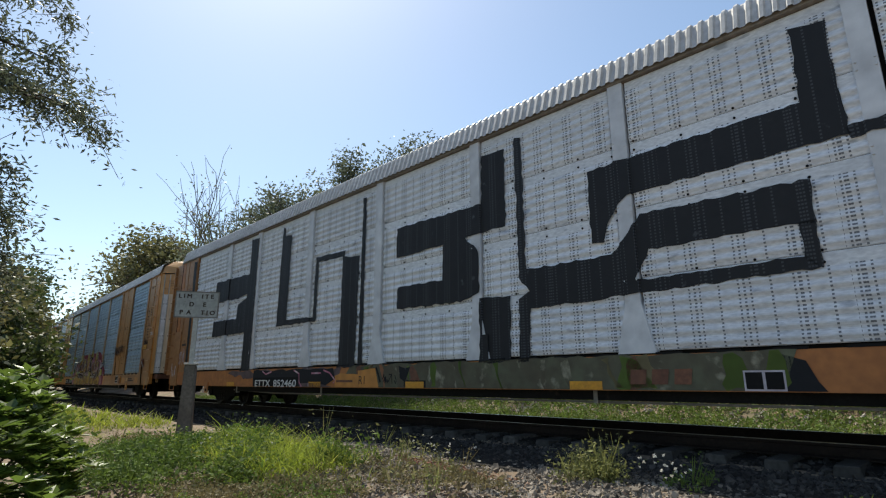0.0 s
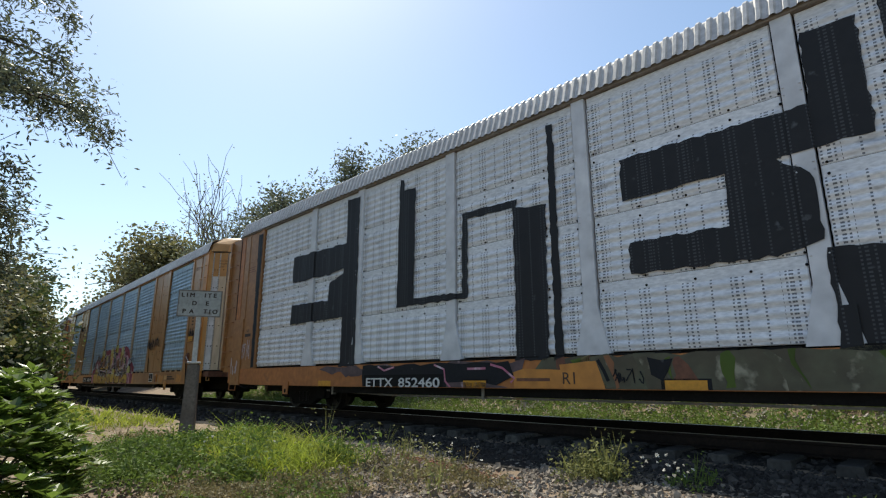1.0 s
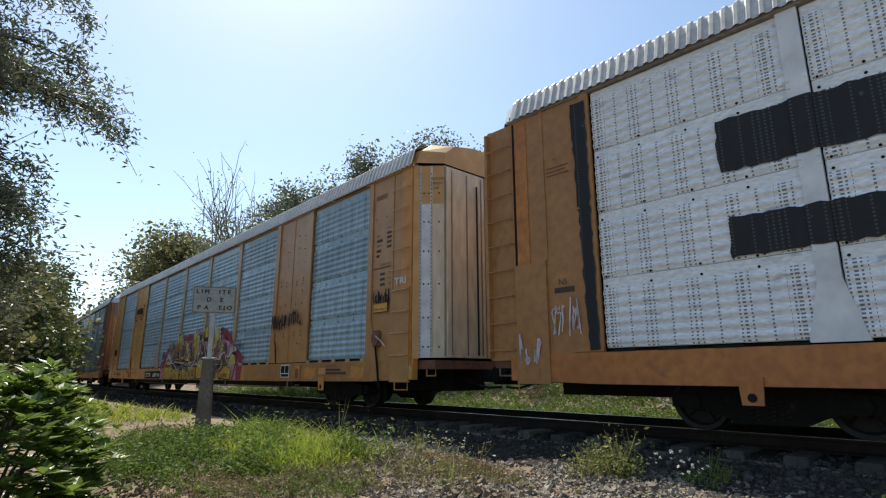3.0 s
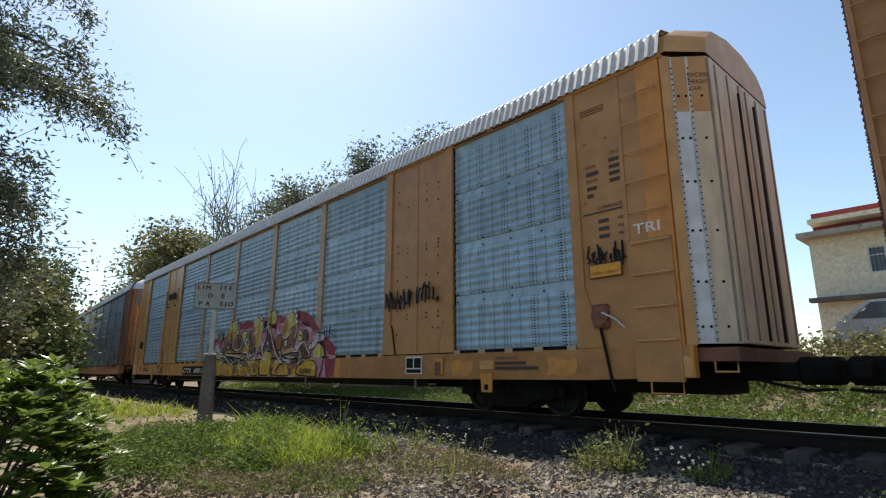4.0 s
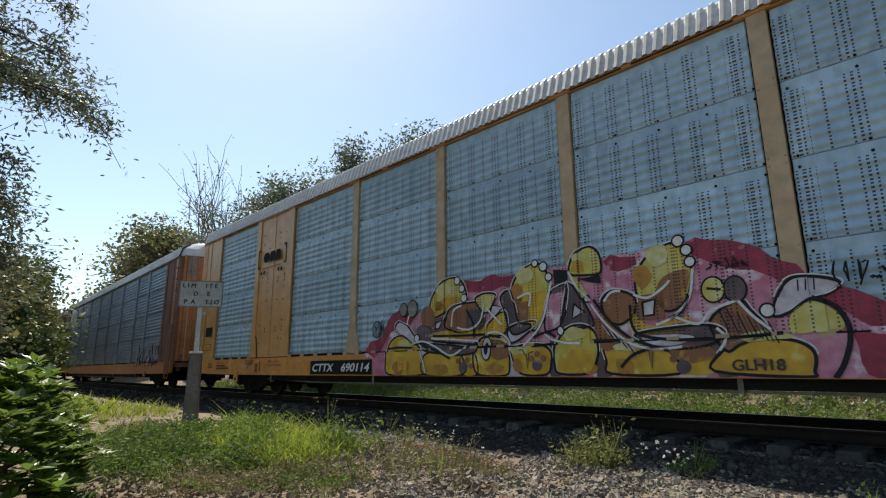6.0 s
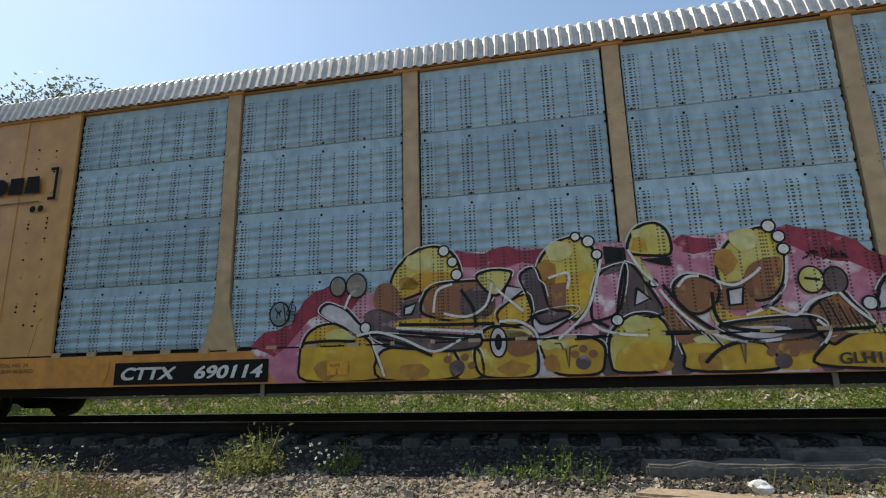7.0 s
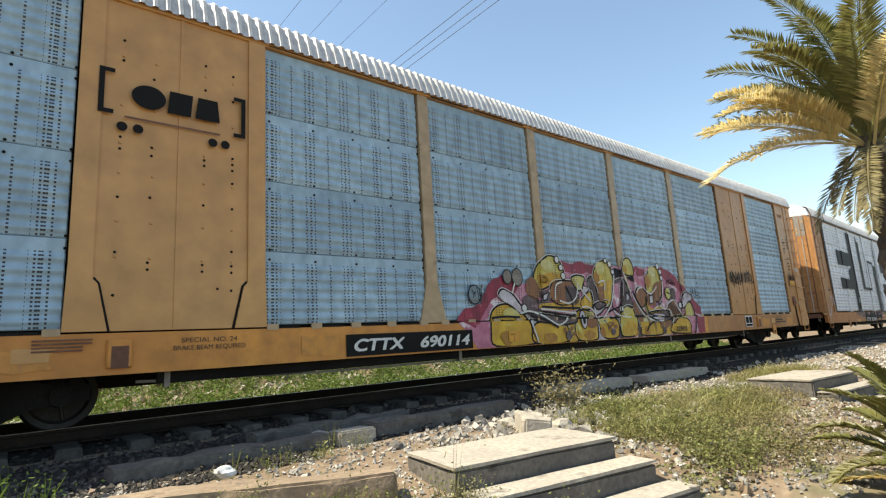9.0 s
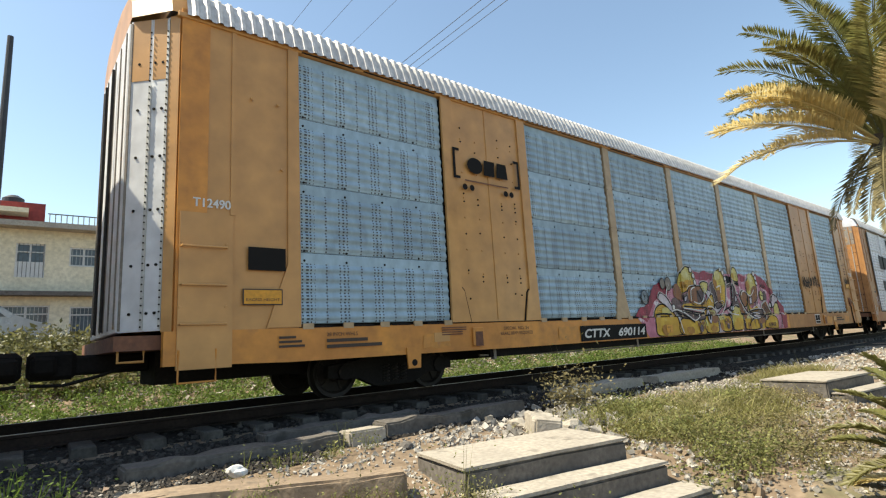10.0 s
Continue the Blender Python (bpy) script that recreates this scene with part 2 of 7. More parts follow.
PALMLEAF = surface("palm_leaflets", (0.17, 0.185, 0.055), (0.26, 0.235, 0.085), 0.6, 4, 0.42, 0, 0, None, through_light=0.4, island=0.25)
# Bright gold that puts sunlight into the colour of some palm fronds.
GOLDLEAF = surface("yellowing_palm_leaflets", (0.80, 0.70, 0.40), (0.72, 0.58, 0.27), 0.8, 4, 0.42, 0, 0, None, through_light=0.45, island=0.22)
WIRE = surface("dark_cable", (0.04, 0.042, 0.048), (0.03, 0.03, 0.034), 3, 20, 0.6, 0, 0)
PLASTER = surface("cream_plaster", (0.80, 0.72, 0.54), (0.75, 0.66, 0.48), 0.5, 8, 0.85, 0, 0.05, (0.62, 0.54, 0.41), 0.70)
REDPLASTER = surface("maroon_plaster", (0.30, 0.045, 0.04), (0.24, 0.04, 0.036), 0.6, 8, 0.85, 0, 0.1)
GLASS = surface("window_glass", (0.10, 0.13, 0.15), (0.07, 0.09, 0.11), 1, 6, 0.12, 0, 0)
IRON = surface("painted_iron", (0.60, 0.60, 0.58), (0.50, 0.50, 0.48), 3, 20, 0.6, 0.1, 0)
SIGNPAINT = surface("faded_sign_paint", (0.50, 0.51, 0.48), (0.40, 0.41, 0.39), 3, 18, 0.7, 0, 0.05, (0.24, 0.21, 0.18), 0.64)
CARPAINT = surface("pale_blue_car_paint", (0.45, 0.52, 0.58), (0.42, 0.49, 0.55), 1, 8, 0.25, 0.3, 0)
FLOWER = surface("white_flowers", (0.75, 0.74, 0.68), (0.68, 0.66, 0.58), 3, 10, 0.7, 0, 0, None, through_light=0.3)
TANK = surface("black_plastic", (0.02, 0.021, 0.024), (0.03, 0.03, 0.033), 2, 10, 0.5, 0, 0)

# ---- mesh helpers ----


def link_mesh(name, verts, faces, material, parent=None, smooth=False):
    me = bpy.data.meshes.new(name)
    me.from_pydata(verts, [], faces)
    me.materials.append(material)
    if smooth:
        me.polygons.foreach_set("use_smooth", [True] * len(me.polygons))
    me.update()
    ob = new(name, me)
    ob.parent = parent
    return ob


def part(name, bm, material, parent, label="", smooth=False):
    """Links a bmesh as one mesh object under a thing or a part."""
    me = bpy.data.meshes.new(name)
    bmesh.ops.recalc_face_normals(bm, faces=bm.faces)
    bm.to_mesh(me)
    bm.free()
    me.materials.append(material)
    if smooth:
        me.polygons.foreach_set("use_smooth", [True] * len(me.polygons))
    ob = new(name, me)
    ob.parent = parent
    return tagged(ob, label) if label else ob


def twin(ob, name=None, m=None, parent=None):
    """Another object on the same mesh."""
    o = new(name or ob.name.split(".")[0], ob.data)
    o.parent = parent if parent else ob.parent
    if m is not None:
        o.matrix_basis = m
    return o


def box(bm, x0, x1, y0, y1, z0, z1, bevel=0.0):
    b2 = bmesh.new() if bevel else bm
    v = [b2.verts.new((x, y, z)) for x in (x0, x1) for y in (y0, y1) for z in (z0, z1)]
    for f in ((0, 1, 3, 2), (4, 6, 7, 5), (0, 4, 5, 1), (2, 3, 7, 6), (0, 2, 6, 4), (1, 5, 7, 3)):
        b2.faces.new([v[i] for i in f])
    if bevel:
        bmesh.ops.bevel(b2, geom=b2.edges[:], offset=bevel, segments=1, affect="EDGES")
        me = bpy.data.meshes.new("tmp")
        b2.to_mesh(me)
        b2.free()
        bm.from_mesh(me)
        bpy.data.meshes.remove(me)


def boxed(*a, **k):
    bm = bmesh.new()
    box(bm, *a, **k)
    return bm


def slab(bm, outline, y0, y1):
    """A plate in the xz plane between two depths."""
    a = [bm.verts.new((x, y0, z)) for x, z in outline]
    b = [bm.verts.new((x, y1, z)) for x, z in outline]
    n = len(a)
    bm.faces.new(a)
    bm.faces.new(b[::-1])
    for i in range(n):
        bm.faces.new((a[i], b[i], b[(i + 1) % n], a[(i + 1) % n]))


def tube(bm, points, radii, sides=8, cap=True):
    rings = []
    pts = [Vector(p) for p in points]
    if not hasattr(radii, "__len__"):
        radii = [radii] * len(pts)
    for i, p in enumerate(pts):
        d = (pts[min(i + 1, len(pts) - 1)] - pts[max(i - 1, 0)]).normalized()
        s = d.orthogonal().normalized() if abs(d.z) > 0.9 else d.cross(Vector((0, 0, 1))).normalized()
        u = s.cross(d)
        rings.append([bm.verts.new(p + radii[i] * (math.cos(a) * s + math.sin(a) * u)) for a in (2 * math.pi * k / sides for k in range(sides))])
    for r0, r1 in zip(rings, rings[1:]):
        for k in range(sides):
            bm.faces.new((r0[k], r0[(k + 1) % sides], r1[(k + 1) % sides], r1[k]))
    if cap:
        bm.faces.new(rings[0][::-1])
        bm.faces.new(rings[-1])


def tubed(points, radii, sides=8):
    bm = bmesh.new()
    tube(bm, points, radii, sides)
    return bm


def lettering(text, x, z, height, y, parent, material, width=None, shear=0.0, name="lettering", bold=0.0):
    """Flat letters on a car's side: left end x, foot z."""
    cu = bpy.data.curves.new("text", "FONT")
    cu.body, cu.size, cu.shear = text, height / 0.72, shear
    ob = new("text", cu)
    bpy.context.view_layer.update()
    me = bpy.data.meshes.new_from_object(ob.evaluated_get(bpy.context.evaluated_depsgraph_get()))
    bpy.data.objects.remove(ob)
    me.materials.clear()
    me.materials.append(material)
    xs = [v.co.x for v in me.vertices]
    k = width / (max(xs) - min(xs)) if width else 1
    for v in me.vertices:
        v.co = Vector((x + (v.co.x - min(xs)) * k, y, z + v.co.y))
    if bold:        # a second and third impression thicken the strokes
        bm = bmesh.new()
        for k, (dx, dz) in enumerate(((0, 0), (bold, bold * 0.6), (-bold, -bold * 0.6), (bold, -bold * 0.6))):
            n = len(bm.verts)
            bm.from_mesh(me)
            bm.verts.ensure_lookup_table()
            for v in bm.verts[n:]:
                v.co += Vector((dx, -0.0006 * k, dz))
        bm.to_mesh(me)
        bm.free()
    o = new(name, me)
    o.parent = parent
    return o


def bars(x, z, widths, height, gap, y, parent, material, name="lettering_bar"):
    """Unreadable small lines of writing."""
    for i, w in enumerate(widths):
        if w:
            part(name, boxed(x, x + w, y, y + 0.003, z - i * gap, z - i * gap + height), material, parent)

# ---- ground and track ----
RADIUS = 750.0          # the line bends gently away on both sides
RAIL_LEVEL = -0.065     # top of the rails
AXIS = 8.30             # the track's middle, straight ahead of the eye


def on_track(s):
    """Place and heading at s metres along the track."""
    a = s / RADIUS
    return RADIUS * math.sin(a), AXIS + RADIUS * (1 - math.cos(a)), a


def lateral(x, y):
    """How far a place lies from the track's middle, towards the eye."""
    return AXIS + x * x / (2 * RADIUS) - y


def height(x, y):
    d = lateral(x, y)
    if d < -2.2:
        z = -0.30 + 0.05 * min(-d - 2.2, 1) + 0.30 * min(max(-d - 3.2, 0), 4.2)
    elif d < 1.2:
        z = -0.275
    elif d < 1.45:
        z = -0.275 - 0.07 * (d - 1.2) / 0.25
    elif d < 2.6:
        z = -0.345 - 0.035 * (d - 1.45) / 1.15
    elif d < 5:
        z = -0.38 - 0.08 * (d - 2.6) / 2.4
    elif d < 9:
        z = -0.46 - 0.46 * (d - 5) / 4
    else:
        z = -0.92
    z -= 0.30 * math.exp(-((x - 3.7) / 0.8) ** 2 - ((y - 2.0) / 0.75) ** 4)      # worn hollow at the foot of the steps
    rough = 0.0 if abs(d) < 1.6 else min(abs(d) - 1.6, 1.5) / 1.5
    return z + rough * (0.07 * noise.noise((x * 0.5, y * 0.5, 0)) + 0.03 * noise.noise((x * 2.1, y * 2.1, 5)))


def ground_sheet():
    xs = np.concatenate([[-1500, -500, -200, -120, -90, -70], np.arange(-55, 40, 0.6), [45, 60, 90, 140, 250, 600, 1500]])
    ys = np.concatenate([[-1500, -400, -100, -30, -12, -6, -3], np.arange(-2, 14, 0.35), np.arange(14, 40, 2.0), [45, 60, 90, 160, 400, 1500]])
    v = [(x, y, height(max(-90, min(x, 90)), y)) for x in xs for y in ys]
    n = len(ys)
    f = [(i * n + j, (i + 1) * n + j, (i + 1) * n + j + 1, i * n + j + 1) for i in range(len(xs) - 1) for j in range(n - 1)]
    ob = link_mesh("ground", v, f, SOIL, smooth=True)
    return tagged(ob, "dry brown soil with patches of weeds beside the track", "ground", kind="structure")


ground_sheet()


def track_strip(name, d0, d1, z0, z1, material, label, category, s0=-130, s1=70, step=2.5, crown=None):
    """A bar that follows the curve between two offsets from the middle (positive away from the eye)."""
    v, f = [], []
    ss = np.arange(s0, s1 + step, step)
    prof = crown or [(d0, z0), (d0, z1), (d1, z1), (d1, z0)]
    for s in ss:
        x, y, a = on_track(s)
        for d, z in prof:
            v.append((x - d * math.sin(a), y + d * math.cos(a), z))
    n = len(prof)
    for i in range(len(ss) - 1):
        for k in range(n):
            f.append((i * n + k, i * n + (k + 1) % n, (i + 1) * n + (k + 1) % n, (i + 1) * n + k))
    return tagged(link_mesh(name, v, f, material), label, category, kind="structure")


# Widened to the edge of the train's shadow, with that shade in its colour.
track_strip("ballast_bed", 0, 0, 0, 0, SHADEDBED, "grey stone ballast bed under the rails", "ballast",
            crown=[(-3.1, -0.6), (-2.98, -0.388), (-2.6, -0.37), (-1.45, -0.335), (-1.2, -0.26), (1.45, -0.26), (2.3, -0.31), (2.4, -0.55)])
for side in (-1, 1):
    c = 0.755 * side
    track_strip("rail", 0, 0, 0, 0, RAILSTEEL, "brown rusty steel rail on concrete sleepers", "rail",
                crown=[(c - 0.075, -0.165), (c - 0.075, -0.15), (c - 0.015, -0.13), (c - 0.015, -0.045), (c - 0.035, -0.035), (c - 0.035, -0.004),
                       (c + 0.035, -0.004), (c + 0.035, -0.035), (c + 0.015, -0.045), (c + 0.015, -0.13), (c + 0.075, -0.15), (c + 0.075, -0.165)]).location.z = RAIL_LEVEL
    track_strip("rail_head", c - 0.03, c + 0.03, -0.004, 0.0, RAILTOP, "worn shiny running surface of a rail", "rail").location.z = RAIL_LEVEL

sleeper_root = tagged(new("sleepers"), "row of grey concrete sleepers half sunk in ballast", "sleepers", kind="structure")
bm = bmesh.new()
slab(bm, [(-0.15, -0.42), (0.15, -0.42), (0.11, -0.155), (-0.11, -0.155)], -1.42, 1.42)
bmesh.ops.bevel(bm, geom=[e for e in bm.edges if e.calc_length() > 2 or e.calc_length() < 0.35], offset=0.012, segments=1, affect="EDGES")
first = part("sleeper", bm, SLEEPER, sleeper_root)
rng = random.Random(4)
for i in range(-70, 60):
    x, y, a = on_track(i * 0.61)
    m = pose(x, y + rng.uniform(-0.03, 0.03), RAIL_LEVEL + rng.uniform(-0.012, 0.008), 0, 0, math.degrees(a) + rng.uniform(-1.2, 1.2))
    if i == -70:
        first.matrix_basis = m
    else:
        twin(first, m=m)


def stones(name, count, place, size, material, label, seed, lift=0.2):
    """A scatter of broken stones in one mesh."""
    g = np.random.default_rng(seed)
    cube = np.array([(x, y, z) for x in (-1, 1) for y in (-1, 1) for z in (-1, 1)], float) * 0.62
    quads = np.array([(0, 1, 3, 2), (4, 6, 7, 5), (0, 4, 5, 1), (2, 3, 7, 6), (0, 2, 6, 4), (1, 5, 7, 3)])
    vs, fs = [], []
    for i in range(count):
        x, y = place(g)
        s = size * math.exp(g.normal(0, 0.33))
        q = np.linalg.qr(g.normal(size=(3, 3)))[0]
        c = (cube + g.uniform(-0.3, 0.3, (8, 3))) * np.array([1, 0.8, 0.62]) * s
        c = c @ q.T + np.array([x, y, height(x, y) + s * lift])
        vs.append(c)
        fs.append(quads + 8 * i)
    ob = link_mesh(name, np.concatenate(vs).tolist(), np.concatenate(fs).tolist(), material)
    return tagged(ob, label, "stones", kind="stuff")


def beside_track(x0, x1, d0, d1):
    def f(g):
        s, d = g.uniform(x0, x1), g.uniform(d0, d1)
        x, y, a = on_track(s)
        return x + d * math.sin(a), y - d * math.cos(a)
    return f


# The darkened stones fill the strip that lies in the train's shade.
stones("ballast", 8500, beside_track(0.4, 15, 1.2, 3.0), 0.03, SHADESTONE, "grey broken ballast stones beside the rail", 9, 0.1)
stones("ballast", 15000, beside_track(-17, 0.4, 1.25, 2.75), 0.027, SHADESTONE, "grey broken ballast stones beside the rail", 1)
stones("ballast", 3500, beside_track(-45, -16, 1.2, 3.0), 0.05, SHADESTONE, "grey broken ballast stones beside the rail", 2)
stones("ballast", 3500, beside_track(-9, 12, -1.2, 1.2), 0.034, SHADESTONE, "grey ballast stones between the rails", 3)
stones("gravel", 21000, beside_track(-10, 0.9, 2.55, 5.1), 0.021, BROWNSTONE, "loose grey gravel at the foot of the ballast", 4)
stones("gravel", 3000, beside_track(3.5, 24, 2.4, 5.4), 0.036, PALESTONE, "loose pale gravel beside the steps", 6)
# More shade-coloured stones where the train's shadow reaches the kerb.
stones("ballast", 2600, beside_track(-0.6, 2.4, 2.7, 3.35), 0.022, SHADESTONE, "fine dark ballast stones beside the kerb", 45)
stones("gravel", 9000, beside_track(0.5, 11, 3.1, 6.9), 0.020, PALESTONE, "fine pale gravel between the kerb and the steps", 12)
stones("rubble", 260, beside_track(4.3, 7.0, 3.0, 4.9), 0.06, PALESTONE, "broken pale rubble beside the concrete steps", 7, 0.35)
stones("rubble", 3200, beside_track(-14, 20, -5.0, -1.7), 0.055, PALESTONE, "pale rubble on the far side of the track", 8, 0.3)

# ---- rail cars ----
SIDE, SILL, EAVE = 1.60, 0.49, 4.77
BAYS = [(-11.45, -8.90), (-6.83, -4.225), (-3.995, -1.485), (-1.255, 1.255), (1.485, 3.995), (4.225, 6.83), (8.90, 11.45)]
ROWS = 4
PANEL = (EAVE - 0.98) / ROWS


def screen_mesh(width):
    """A pressed sheet, waved across its height with a flat band at the top; origin at its lower left corner."""
    v, f = [], []
    zs = [0.0, 0.012]
    n, wave = 42, (PANEL - 0.17) / 6
    zs += [0.02 + (PANEL - 0.17) * k / n for k in range(n + 1)] + [PANEL - 0.125, PANEL - 0.012, PANEL - 0.004]
    for z in zs:
        k = (z - 0.02) / wave
        y = -0.022 * (0.5 - 0.5 * math.cos(2 * math.pi * k)) if 0 <= k <= 6.001 else (0.0 if 0.005 < z < PANEL - 0.008 else 0.012)
        for x in (0.0, 0.012, width - 0.012, width):
            v.append((x, y + (0.015 if x in (0.0, width) else 0), z))
    for i in range(len(zs) - 1):
        for k in range(3):
            f.append((4 * i + k, 4 * i + k + 1, 4 * i + k + 5, 4 * i + k + 4))
    return v, f


def roof_mesh(half):
    """Ribbed sheet bent over the car."""
    prof = [(-1.645, 4.80), (-1.535, 5.16), (-1.48, 5.215), (-1.18, 5.30), (-0.85, 5.37), (-0.4, 5.43), (0, 5.45)]
    prof += [(-y, z) for y, z in prof[-2::-1]]
    v, f = [], []
    xs = []
    pitch = 0.144
    k = -half
    while k < half:         # a sloping flank, a flat crest, a steep back
        xs += [(k, 0.0), (k + 0.054, 0.0), (k + 0.084, 0.030), (k + 0.126, 0.030)]
        k += pitch
    for x, up in xs:
        for y, z in prof:
            r = math.hypot(y, z - 4.4)
            v.append((x, y * (1 + up / r), 4.4 + (z - 4.4) * (1 + up / r)))
    n = len(prof)
    for i in range(len(xs) - 1):
        for j in range(n - 1):
            f.append((i * n + j, (i + 1) * n + j, (i + 1) * n + j + 1, i * n + j + 1))
    return v, f


def bolts(bm, places, y, r=0.022):
    for x, z in places:
        ring = [bm.verts.new((x + r * math.cos(a), y, z + r * math.sin(a))) for a in (0.3 + k * math.pi / 3 for k in range(6))]
        top = [bm.verts.new((x + 0.7 * r * math.cos(a), y - 0.014, z + 0.7 * r * math.sin(a))) for a in (0.3 + k * math.pi / 3 for k in range(6))]
        bm.faces.new(top)
        for k in range(6):
            bm.faces.new((ring[k], ring[(k + 1) % 6], top[(k + 1) % 6], top[k]))


def wheelset_mesh():
    bm = bmesh.new()
    for y in (-0.755, 0.755):
        s = 1 if y > 0 else -1
        prof = [(0.0, 0.05), (0.10, 0.06), (0.13, 0.02), (0.27, 0.0), (0.30, 0.055), (0.355, 0.065), (0.362, -0.05), (0.385, -0.065), (0.385, -0.085), (0.28, -0.085), (0.26, -0.04), (0.0, -0.04)]
        seg, rings = 28, []
        for r, o in prof:
            rings.append([bm.verts.new((r * math.cos(a), y + s * o, r * math.sin(a))) for a in (2 * math.pi * k / seg for k in range(seg))])
        for a, b in zip(rings, rings[1:]):
            for k in range(seg):
                bm.faces.new((a[k], a[(k + 1) % seg], b[(k + 1) % seg], b[k]))
        for k in range(5):      # lightening ridges that show the turning
            t = 2 * math.pi * k / 5
            tube(bm, [(0.11 * math.cos(t), y + s * 0.03, 0.11 * math.sin(t)), (0.27 * math.cos(t), y + s * 0.02, 0.27 * math.sin(t))], 0.018, 5)
    tube(bm, [(0, -1.0, 0), (0, 1.0, 0)], 0.08, 10)
    return bm


SHARED = {}


def shared(key, make, material):
    """Mesh data kept for reuse."""
    if key not in SHARED:
        v, f = make()
        me = bpy.data.meshes.new(key)
        me.from_pydata(v, [], f)
        me.materials.append(material)
        me.update()
        SHARED[key] = me
    return SHARED[key]


def truck(car, x):
    for s in (-1, 1):
        bm = bmesh.new()
        y = s * 1.02
        slab(bm, [(x - 1.12, 0.30), (x - 0.62, 0.26), (x - 0.34, 0.13), (x + 0.34, 0.13), (x + 0.62, 0.26), (x + 1.12, 0.30), (x + 1.12, 0.47), (x + 0.66, 0.52), (x + 0.4, 0.60), (x - 0.4, 0.60), (x - 0.66, 0.52), (x - 1.12, 0.47)], y - 0.07, y + 0.07)
        for o in (-0.86, 0.86):
            tube(bm, [(x + o, y - 0.11, 0.37), (x + o, y + 0.11, 0.37)], 0.115, 10)
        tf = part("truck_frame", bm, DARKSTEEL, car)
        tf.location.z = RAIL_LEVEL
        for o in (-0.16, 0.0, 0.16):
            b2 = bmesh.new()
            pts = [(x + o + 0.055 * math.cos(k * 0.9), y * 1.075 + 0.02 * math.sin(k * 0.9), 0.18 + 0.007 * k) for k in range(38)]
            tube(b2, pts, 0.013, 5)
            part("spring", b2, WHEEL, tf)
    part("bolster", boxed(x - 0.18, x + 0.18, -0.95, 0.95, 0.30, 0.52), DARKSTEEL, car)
    for o in (-0.865, 0.865):
        if "wheelset" not in SHARED:
            w = part("wheelset", wheelset_mesh(), WHEEL, car)
            SHARED["wheelset"] = w.data
        else:
            w = new("wheelset", SHARED["wheelset"])
            w.parent = car
        w.matrix_basis = pose(x + o, 0, 0.362 + RAIL_LEVEL)


def coupler(car, end):
    bm = bmesh.new()
    s = end
    box(bm, min(s * 12.9, s * 13.75), max(s * 12.9, s * 13.75), -0.14, 0.14, 0.50, 0.74, 0.03)
    box(bm, min(s * 13.7, s * 14.18), max(s * 13.7, s * 14.18), -0.20, 0.18, 0.46, 0.80, 0.05)
    box(bm, min(s * 13.9, s * 14.15), max(s * 13.9, s * 14.15), -0.30, -0.16, 0.52, 0.74, 0.04)
    c = part("coupler", bm, DARKSTEEL, car, "grimy cast steel coupler")
    part("air_hose", tubed([(s * 13.2, -0.5, 0.58), (s * 13.5, -0.48, 0.48), (s * 13.85, -0.42, 0.40), (s * 14.15, -0.40, 0.42)], 0.022, 6), DARKSTEEL, car)
    return c


